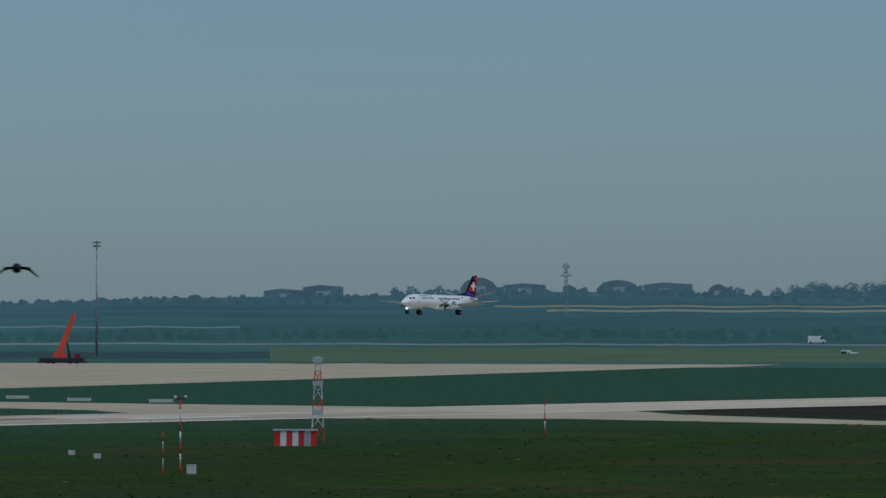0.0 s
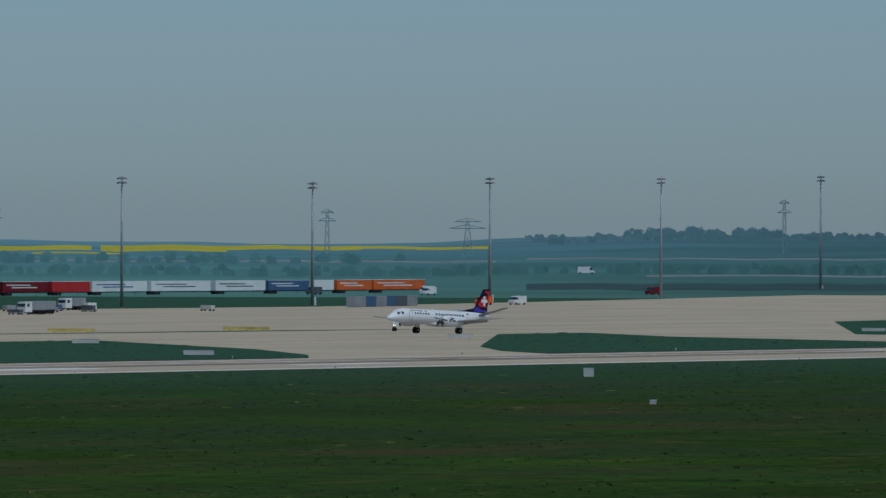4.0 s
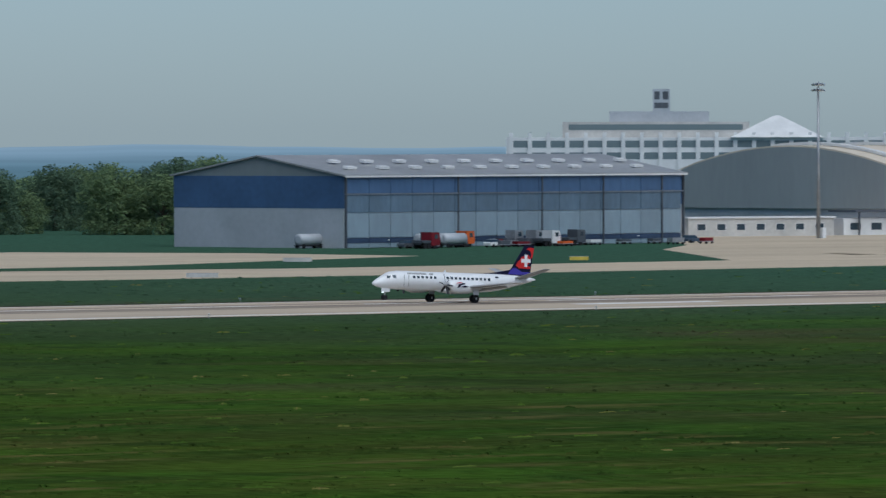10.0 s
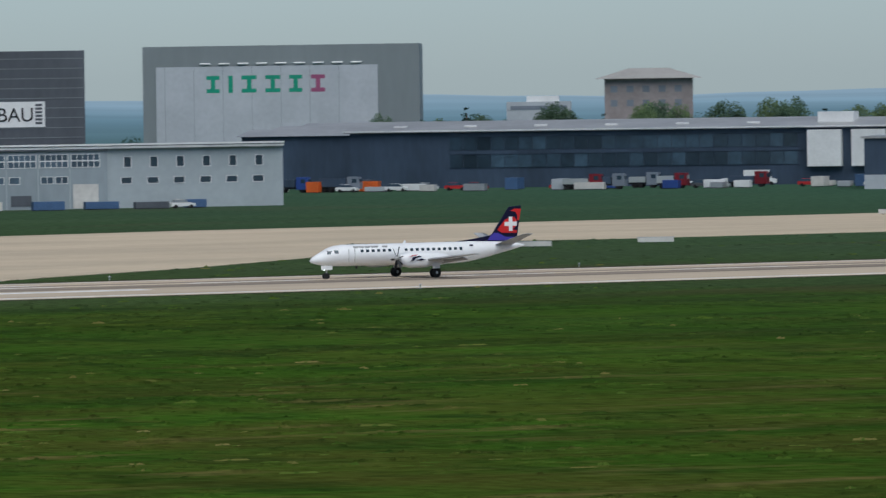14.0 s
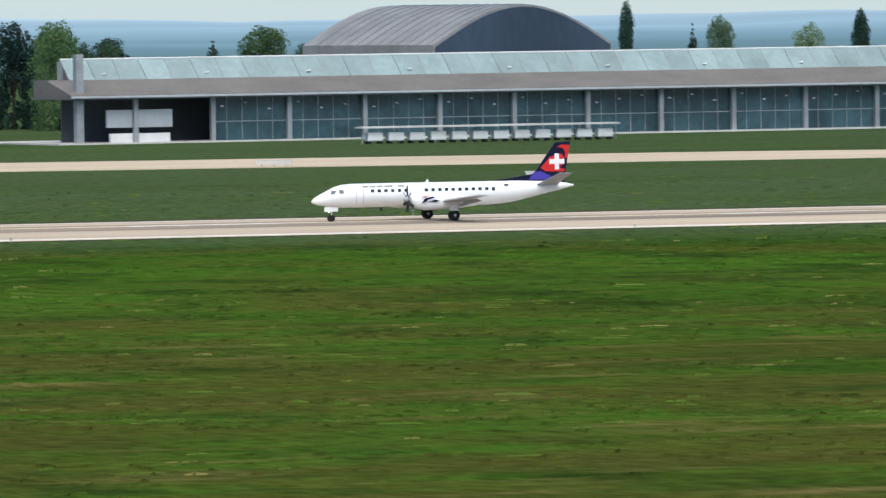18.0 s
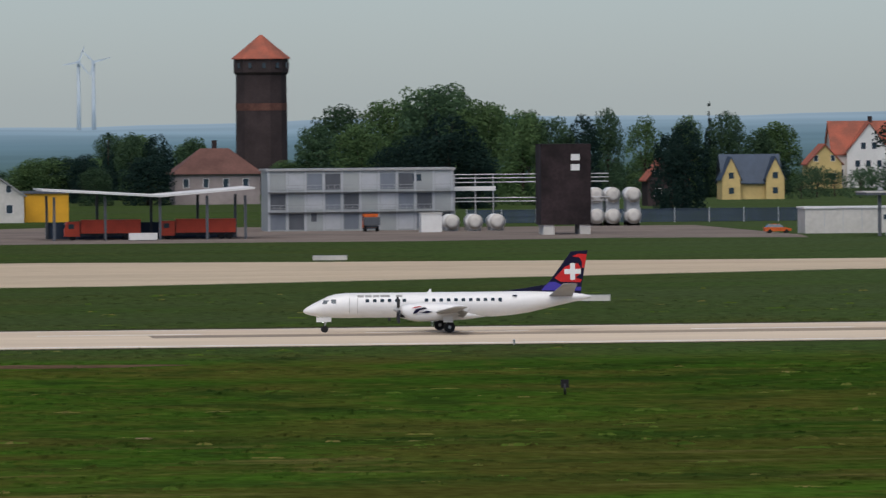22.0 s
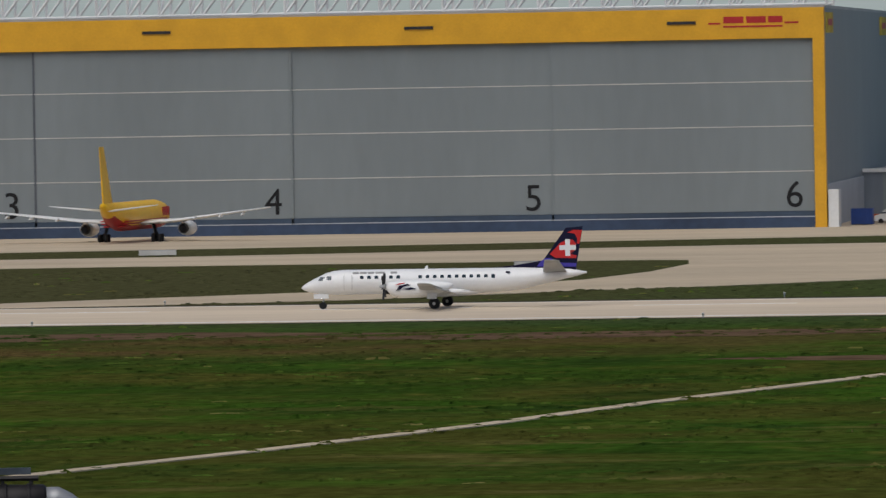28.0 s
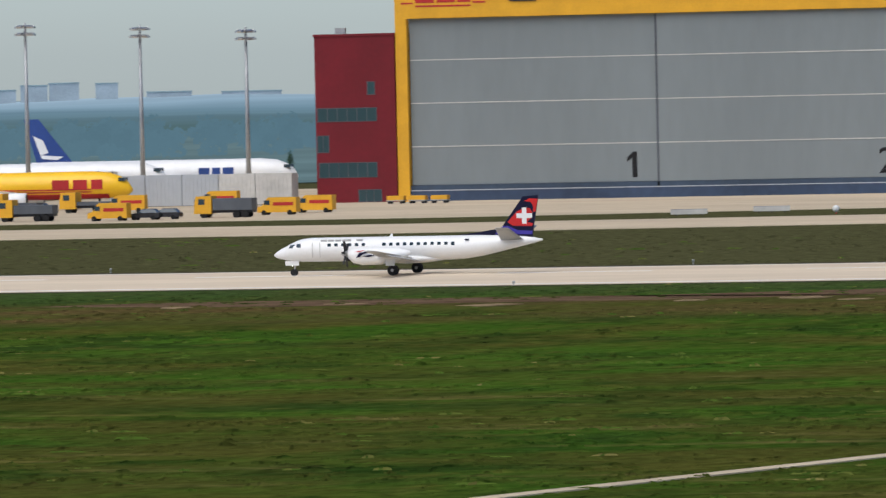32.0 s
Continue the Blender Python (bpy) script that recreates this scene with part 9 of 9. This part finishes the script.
for i in range(7):
    part("wall_stripe", box(B(), -2.9 + 0.83 * i, -2.9 + 0.83 * (i + 1), -1.3, 1.3, 0, 2.1), (BAND_RED, WHITE)[i % 2], hut)
part("roof", box(B(), -3.1, 3.1, -1.5, 1.5, 2.1, 2.3), LIGHT_PANEL, hut)
part("door", box(B(), 1.2, 2.0, -1.34, -1.3, 0.1, 1.95), STEEL, hut)
striped_post("wind_mast", "tall red and white pole with a crosshead", 840, 533, 8.9, 0.09, 7, "tee")
striped_post("wind_mast", "short red and white pole beside a cabinet", 838.6, 534.5, 5, 0.07, 5)
striped_post("marker_pole", "slim red and white marker pole", 1098, 633, 5.5, 0.08, 5)


def cabinet(x, y, w, h, d=0.6, label="white metal switch cabinet on the grass"):
    c = thing("switch_cabinet", label, "cabinet", pose(x, y, 0, 0, 0, -math.degrees(math.atan2(x, y))), "switch cabinets")
    part("plinth", box(B(), -w / 2 + 0.05, w / 2 - 0.05, -d / 2 + 0.05, d / 2 - 0.05, 0, 0.12), CONCRETE, c)
    part("cabinet_body", box(B(), -w / 2, w / 2, -d / 2, d / 2, 0.12, h), WHITE, c)
    part("cabinet_door", box(B(), -w / 2 + 0.06, w / 2 - 0.06, -d / 2 - 0.025, -d / 2, 0.2, h - 0.1), OFFWHITE, c)
    part("cabinet_roof", box(B(), -w / 2 - 0.05, w / 2 + 0.05, -d / 2 - 0.06, d / 2 + 0.05, h, h + 0.06), LIGHT_PANEL, c)


for x, y, w, h in ((845.6, 535, 1.1, 1.1), (966.7, 686.5, 1.4, 1.2), (918, 595, 0.9, 0.6), (935, 610, 0.9, 0.6), (827, 578, 0.8, 0.5)):
    cabinet(x, y, w, h)


def taxi_sign(x, y, mat, label, w=4.6, h=0.8):
    t = thing("taxiway_sign", label, "sign", pose(x, y, 0, 0, 0, -math.degrees(math.atan2(x, y))), "taxiway signs")
    part("sign_panel", box(B(), -w / 2, w / 2, -0.12, 0.12, 0.22, h), mat, t)
    part("sign_frame", box(B(), -w / 2 - 0.06, w / 2 + 0.06, -0.09, 0.09, h, h + 0.07), STEEL, t)
    for s in (-0.35, 0.0, 0.35):
        part("leg", box(B(), s * w - 0.06, s * w + 0.06, -0.06, 0.06, 0, 0.22), DARK, t)


PALE_SIGN = "low pale taxiway sign seen from behind"
for x, y in ((1153, 925), (1067, 833), (1258, 922), (1033, 940), (1073, 838), (972, 940), (564, 910), (586, 916), (719, 1058), (-133, 949), (-48, 905), (116, 898), (221, 1048), (335, 1066),
             (-270, 1044), (-262, 1055), (113, 1145), (1369, 873), (1400, 926), (1376, 896), (478, 964), (897, 1043), (793, 943), (-193, 1042)):
    taxi_sign(x, y, OFFWHITE, PALE_SIGN)
for x, y, w in ((1159, 929, 3), (-137, 897, 1.5), (12, 1100, 1.6), (461, 926, 3), (939, 1022, 3)):
    taxi_sign(x, y, YELLOW_LINE, "low yellow taxiway sign", w)
for x, y in ((1272, 1024), (1320, 1019)):
    taxi_sign(x, y, YELLOW_LINE, "long low yellow apron sign", 9.0, 0.7)
for x, y in ((-1.7, 1095), (-251, 1044)):
    striped_post("taxi_light", "white globe light beside the taxiway", x, y, 0.3, 0.12, 2)
    solid("light_globe", dome(dome(B(), (0, 0, 0), 0.45, 0.45), (0, 0, 0), 0.45, -0.45), WHITE, "white round globe lamp on a short post", "lamp", pose(x, y, 0.62))

# runway edge lights: small stalks along both edges
bm = B()
tube(bm, (0, 0, 0), (0, 0, 0.3), 0.06, seg=6)
tube(bm, (0, 0, 0.3), (0, 0, 0.5), 0.13, 0.1, seg=8)
EDGE_LIGHT = mesh_of("runway_light", bm, METAL_LIGHT)
for i in range(26):
    for y in (748.0, 813.2):
        ob = new("runway_light", EDGE_LIGHT)
        ob.matrix_basis = pose(-330 + 60 * i, y, 0)
        tagged(ob, "small metal runway edge light on a stalk", "light", "runway edge lights")


# ---- the terrace's own floodlights, close before the camera ----
def near_floodlight(x, y, z, left, right, struts, bar, rod, rows):
    """A pole with a white dome, a crossbar on two struts, and black drum lamps. Lengths from the dome's base."""
    f = thing("terrace_floodlight", "black drum floodlights on a steel frame round a white dome", "floodlight", pose(x, y, 0, 0, 0, -math.degrees(math.atan2(x, y))), "terrace floodlights")
    part("pole", tube(B(), (0, 0, 0), (0, 0, z - 0.02), 0.13, 0.085, 14), GALVANISED, f)
    part("collar", tube(B(), (0, 0, z - 0.10), (0, 0, z - 0.03), 0.27, 0.33, 18), DRUM, f)
    for sx in (-0.10, 0.11):
        bm = B()
        pts = [(sx + 0.05 * math.sin(u), -0.12, z - 0.08 - 0.22 * math.sin(u / 2)) for u in [math.pi * 2 * i / 10 for i in range(11)]]
        for p, q in zip(pts, pts[1:]):
            tube(bm, p, q, 0.013, seg=5, cap=False)
        part("cable", bm, DRUM, f, "dark cable loop below the dome")
    bm = B()
    loft(bm, [[(r * math.cos(2 * math.pi * i / 36), r * math.sin(2 * math.pi * i / 36), z + dz) for i in range(36)] for r, dz in ((0.365, 0), (0.358, 0.06), (0.335, 0.13), (0.30, 0.195), (0.255, 0.255), (0.205, 0.30), (0.175, 0.322), (0.165, 0.325))])
    tube(bm, (0, 0, z - 0.03), (0, 0, z), 0.37, 0.37, 32)
    part("dome", bm, CLEAR_WHITE, f, "smooth white dome cap")
    for (xa, za), (xb, zb) in struts:
        strut = part("strut", tube(B(), (xa, 0.05, z + za), (xb, 0.05, z + zb), 0.036, seg=10), STRUT_STEEL, f)
        for i in range(3):
            u, w = (i + 0.7) / 3.4, 0.012
            a, b = Vector((xa, 0.05, z + za)), Vector((xb, 0.05, z + zb))
            part("cable_tie", tube(B(), a.lerp(b, u - w), a.lerp(b, u + w), 0.041, seg=10), DRUM, strut)
    x0, x1, zb = bar
    part("crossbar", box(B(), x0, x1, 0.02, 0.07, z + zb - 0.022, z + zb + 0.022), GALVANISED, f)
    part("rod", tube(B(), (rod[0], 0.04, z + zb), (rod[0], 0.04, z + rod[1]), 0.018, seg=6), DRUM, f)
    if rod[2] < 0:
        part("control_box", box(B(), rod[2] - 0.1, rod[2] + 0.1, -0.02, 0.09, z + zb - 0.03, z + zb + 0.06), DRUM, f)
        part("box_lid", box(B(), rod[2] - 0.105, rod[2] + 0.105, -0.03, 0.1, z + zb + 0.061, z + zb + 0.072), STRUT_STEEL, f)
    for zr, arm in rows:
        for span, s in ((left, -1), (right, 1)):
            if span is None:
                continue
            a, b, tip = span
            zz = z + zr
            drum = part("drum_lamp", loft(B(), [[(xx, r * math.cos(t), zz + r * math.sin(t)) for t in [2 * math.pi * i / 18 for i in range(18)]] for xx, r in ((a, 0.085), (a + 0.02, 0.1), (b - 0.02, 0.1), (b, 0.085))]), DRUM, f)
            e = a if s < 0 else b
            part("reflector", loft(B(), [[(xx, r * math.cos(t), zz - 0.02 + dz + 0.8 * r * math.sin(t)) for t in [2 * math.pi * i / 14 for i in range(14)]] for xx, r, dz in ((e, 0.1, 0.02), (e + (tip - e) * 0.3, 0.096, 0.025), (e + (tip - e) * 0.65, 0.066, 0.0), (e + (tip - e) * 0.9, 0.03, -0.03), (tip, 0.008, -0.05))]), STEEL if tip > 1.0 else DRUM, drum, "pointed sheet-metal glare shield")
            for q in (0.3, 0.7):
                bm = B()
                xx = a + (b - a) * q
                loft(bm, [[(xx - 0.012, r * math.cos(t), zz + r * math.sin(t)) for t in [2 * math.pi * i / 16 for i in range(16)]] for r in (0.1, 0.108)] + [[(xx + 0.012, r * math.cos(t), zz + r * math.sin(t)) for t in [2 * math.pi * i / 16 for i in range(16)]] for r in (0.108, 0.1)], cap=False)
                part("clamp_ring", bm, DRUM, drum)
            bm = B()
            hi = z + arm
            tube(bm, (a + 0.05, 0.02, hi), (b - 0.05, 0.02, hi), 0.02, seg=6)
            for xx in (a + 0.1, b - 0.1):
                tube(bm, (xx, 0.02, hi), (xx, 0.02, zz + 0.08), 0.014, seg=6)
            inner = b if s < 0 else a
            tube(bm, (inner - s * 0.0, 0.03, hi), (0.24 * s if abs(inner) > 0.24 else inner, 0.03, hi), 0.02, seg=6)
            # hanging cable loop
            pts = [(xx, 0.03, zz - 0.1 - 0.09 * math.sin(math.pi * u)) for xx, u in [(a + (b - a) * (0.3 + 0.45 * i / 8), i / 8) for i in range(9)]]
            for p, q in zip(pts, pts[1:]):
                tube(bm, p, q, 0.009, seg=5, cap=False)
            part("bracket", bm, DRUM, drum)


near_floodlight(27.3, 55.66, 18.18, (-0.97, -0.53, -1.16), (0.31, 0.80, 0.92), (((-0.47, 0.56), (-0.30, -0.5)), ((0.21, 0.5), (0.30, -0.5))), (-0.85, 0.61, 0.50), (-0.47, 0.64, -0.115), ((0.31, 0.41), (-0.11, 0.07), (-0.52, -0.35)))
near_floodlight(-12.24, 55.67, 18.39, (-0.53, -0.01, -0.60), (0.74, 1.13, 1.40), (((0.07, 0.54), (-0.12, -0.5)), ((0.65, 0.54), (0.42, -0.2))), (-0.33, 1.03, 0.547), (-0.01, 0.70, 0.1), ((0.36, 0.5),))


# ---- weeds and tufts that nobody could count ----
def tufts():
    r = np.random.default_rng(9)
    n = 105000
    az = np.radians(r.uniform(-19.5, 62.5, n))
    y = np.where(r.random(n) < 0.75, r.uniform(335, 747, n), r.uniform(814, 960, n))
    x = y * np.tan(az)
    keep = (x > -330) & (x < 1400)
    x, y = x[keep], y[keep]
    lump = np.sin(x * 0.05 + 2 * np.sin(y * 0.031)) + np.sin(y * 0.13 + x * 0.02) + r.normal(0, 0.8, len(x))
    keep = lump > -0.1
    paved = [list(q) for q in EXITS] + [[(u, a) for u, a, c in TAXI] + [(u, c) for u, a, c in TAXI[::-1]]] + [list(q) for q in APRONS]
    for poly in paved:
        inside = np.zeros(len(x), bool)
        for (xa, ya), (xb, yb) in zip(poly, poly[1:] + poly[:1]):
            if ya != yb:
                inside ^= ((ya > y) != (yb > y)) & (x < (xb - xa) * (y - ya) / (yb - ya) + xa)
        keep &= ~inside
    x, y = x[keep], y[keep]
    n = len(x)
    h = 0.07 + 0.20 * r.random(n) ** 2
    w = 0.7 + 1.9 * r.random(n) ** 2
    turn = r.uniform(-0.5, 0.5, n)
    dip = r.uniform(0.35, 1.0, (n, 6))
    verts, faces = [], []
    for i in range(n):
        for k in range(2):
            t = turn[i] + k * 0.7
            reach = w[i] * (0.5 if k == 0 else 0.25)
            c, s = math.cos(t) * reach, math.sin(t) * reach
            j = len(verts)
            verts += [(x[i] - c, y[i] - s, -0.02), (x[i] + c, y[i] + s, -0.02)]
            for q, u in enumerate((0.8, 0.45, 0.1, -0.25, -0.55, -0.85)):
                verts.append((x[i] + c * u, y[i] + s * u + 0.06, h[i] * dip[i, q] * (1.0 - 0.45 * abs(u))))
            faces.append(tuple(range(j, j + 8)))
    me = bpy.data.meshes.new("grass_tufts")
    me.from_pydata(verts, [], faces)
    me.materials.append(GRASS)
    me.materials.append(TUFT)
    me.polygons.foreach_set("material_index", np.repeat((r.random(n) < 0.07).astype(np.int32), 2))
    tagged(new("grass_tufts", me), "scattered tufts of rough and dry airfield grass", "grass", kind="stuff")


TUFT = bpy.data.materials.new("tuft")
TUFT.use_nodes = True
tn, tl = TUFT.node_tree.nodes, TUFT.node_tree.links
tn["Principled BSDF"].inputs["Roughness"].default_value = 0.95
tn["Principled BSDF"].inputs["Specular IOR Level"].default_value = 0.0
tr = tn.new("ShaderNodeValToRGB")
tr.color_ramp.interpolation = "LINEAR"
tr.color_ramp.elements[0].color, tr.color_ramp.elements[1].color = (0.050, 0.088, 0.014, 1), (0.19, 0.17, 0.06, 1)
for p, c in ((0.35, (0.062, 0.110, 0.016, 1)), (0.75, (0.085, 0.125, 0.022, 1)), (0.92, (0.15, 0.135, 0.040, 1))):
    e = tr.color_ramp.elements.new(p)
    e.color = c
tl.new(tn.new("ShaderNodeNewGeometry").outputs["Random Per Island"], tr.inputs[0])
tl.new(tr.outputs[0], tn["Principled BSDF"].inputs["Base Color"])
tufts()


# ---- a bird and the tyre smoke ----
def build_bird():
    b = thing("bird", "small dark bird in flight", "bird", pose(0, 0, 0))
    part("body", loft(B(), [ring(xx, r, 0, None, 10) for xx, r in ((-0.3, 0.01), (-0.22, 0.06), (0.0, 0.10), (0.18, 0.06), (0.34, 0.02))]), DRUM, b)
    part("tail", prism(B(), [(0.2, -0.02), (0.36, -0.07), (0.36, 0.07), (0.2, 0.02)], 2, -0.008, 0.008), DRUM, b)
    for s in (-1, 1):
        part("wing", loft(B(), [[(-0.14, s * 0.03, 0.04), (0.14, s * 0.03, 0.04), (0.14, s * 0.03, 0.0)], [(-0.1, s * 0.24, 0.02), (0.13, s * 0.24, -0.02), (0.13, s * 0.24, -0.05)], [(0.03, s * 0.42, -0.16), (0.14, s * 0.42, -0.18), (0.14, s * 0.42, -0.19)]], smooth=False), DRUM, b)
    return b


BIRD = build_bird()
SMOKE_MAT = bpy.data.materials.new("tyre_smoke")
SMOKE_MAT.use_nodes = True
sn, sl = SMOKE_MAT.node_tree.nodes, SMOKE_MAT.node_tree.links
sb = sn["Principled BSDF"]
sb.inputs["Base Color"].default_value = (0.92, 0.92, 0.92, 1)
sb.inputs["Roughness"].default_value, sb.inputs["Specular IOR Level"].default_value = 1.0, 0.0
st = sn.new("ShaderNodeTexNoise")
st.inputs["Scale"].default_value, st.inputs["Detail"].default_value = 0.5, 3
sl.new(sn.new("ShaderNodeTexCoord").outputs["Object"], st.inputs["Vector"])
sr = sn.new("ShaderNodeMapRange")
sr.inputs[1].default_value, sr.inputs[2].default_value = 0.38, 0.72
sr.inputs[3].default_value, sr.inputs[4].default_value = 0.0, 0.15
sl.new(st.outputs["Fac"], sr.inputs[0])
sl.new(sr.outputs[0], sb.inputs["Alpha"])


def smoke_cloud(seed, w, h):
    r = random.Random(seed)
    c = thing("tyre_smoke", "thin white puff of tyre smoke above the runway", "smoke", pose(0, 0, -12))
    for i in range(7):
        bm = B()
        bmesh.ops.create_icosphere(bm, subdivisions=3, radius=1.0)
        f = i / 6
        px, pz, rr = (f - 0.5) * w * 1.5, 0.35 + (h - 0.7) * r.random() ** 1.5, 0.13 * w * r.uniform(0.8, 1.25)
        for v in bm.verts:
            k = 1 + 0.22 * math.sin(v.co.x * 5 + seed + i) * math.sin(v.co.z * 6 + i) + 0.12 * math.sin(v.co.y * 9 + i)
            v.co = Vector((px + v.co.x * rr * k, v.co.y * rr * k, pz + v.co.z * rr * (0.45 + 0.5 * f) * k))
        for q in bm.faces:
            q.smooth = True
        ob = part("puff", bm, SMOKE_MAT, c)
        ob.visible_shadow = False
    return c


SMOKE = [smoke_cloud(3, 5.5, 4.6), smoke_cloud(8, 6.0, 2.0)]


# ---- what moves ----
def motions():
    # seconds, nose position along the runway, height of the main wheels, nose-up degrees
    rows = ((0, 1325.5, 17.0, 1.0), (1, 1258.6, 12.5, 1.4), (2, 1193.6, 8.85, 1.8), (2.5, 1160.6, 7.4, 1.9), (3.5, 1096.2, 4.9, 2.1), (4.5, 1031.9, 3.05, 2.5), (6, 937.2, 1.0, 3.6), (7, 875.8, 0.3, 4.4), (7.5, 845.0, 0.0, 4.7),
            (8, 814.3, 0.0, 4.4), (9, 753.9, 0.0, 3.5), (10, 694.9, 0.0, 2.2), (11, 635.6, 0.0, 0.4), (11.5, 606.3, 0.0, 0.0), (13, 520.2, 0.0, 0.0), (13.5, 491.8, 0.0, 0.0), (15.5, 382.6, 0.0, 0.0), (17, 303.4, 0.0, 0.0),
            (19, 205.6, 0.0, 0.0), (20, 160.3, 0.0, 0.0), (21, 117.1, 0.0, 0.0), (23, 37.0, 0.0, 0.0), (24, 0.55, 0.0, 0.0), (25, -35.6, 0.0, 0.0), (26, -69.8, 0.0, 0.0), (26.5, -86.3, 0.0, 0.0), (28.5, -148.5, 0.0, 0.0), (29, -163.4, 0.0, 0.0), (30, -192.1, 0.0, 0.0), (32, -246.9, 0.0, 0.0))
    walk(SAAB, [(t, pose(0.98111 * (x + 13.2), RUNWAY_Y, 0.981 * z + CROWN, 0, a, 0)) for t, x, z, a in rows])
    for ob in SAAB.children:
        if ob.name.startswith("propeller"):
            x, y, z = ob.location
            walk(ob, [(0.1 * i, pose(x, y, z, (70 * i) % 360, 0, 0)) for i in range(321)])
        for wheel in ob.children:
            if wheel.name.startswith("wheel"):
                x, y, z = wheel.location
                walk(wheel, [(0.1 * i, pose(x, y, z, 0, -(80 * max(0, i - 75)) % 360, 0)) for i in range(321)])
    # the bird crosses the edge of the view at the start and flies off
    walk(BIRD, [(0, pose(137.61, 91.04, 21.91, 0, 0, 35)), (0.2, pose(134.5, 94.5, 22.2, 0, 0, 35)), (2, pose(108, 120, 26, 0, 0, 35)), (32, pose(-250, 500, 120, 0, 0, 35))])
    # tyre smoke rises where the wheels touch down, and drifts
    for ob, t, x in ((SMOKE[0], 7.35, 852.0), (SMOKE[1], 7.9, 810.4)):
        walk(ob, [(0, pose(x, RUNWAY_Y, -12)), (t, pose(x, RUNWAY_Y, -7)), (t + 0.15, pose(x + 1, RUNWAY_Y, CROWN)), (t + 0.7, pose(x + 5, RUNWAY_Y + 1, CROWN + 0.1)), (t + 3, pose(x + 16, RUNWAY_Y + 5, CROWN + 0.8)), (32, pose(x + 60, RUNWAY_Y + 40, 4))])


motions()
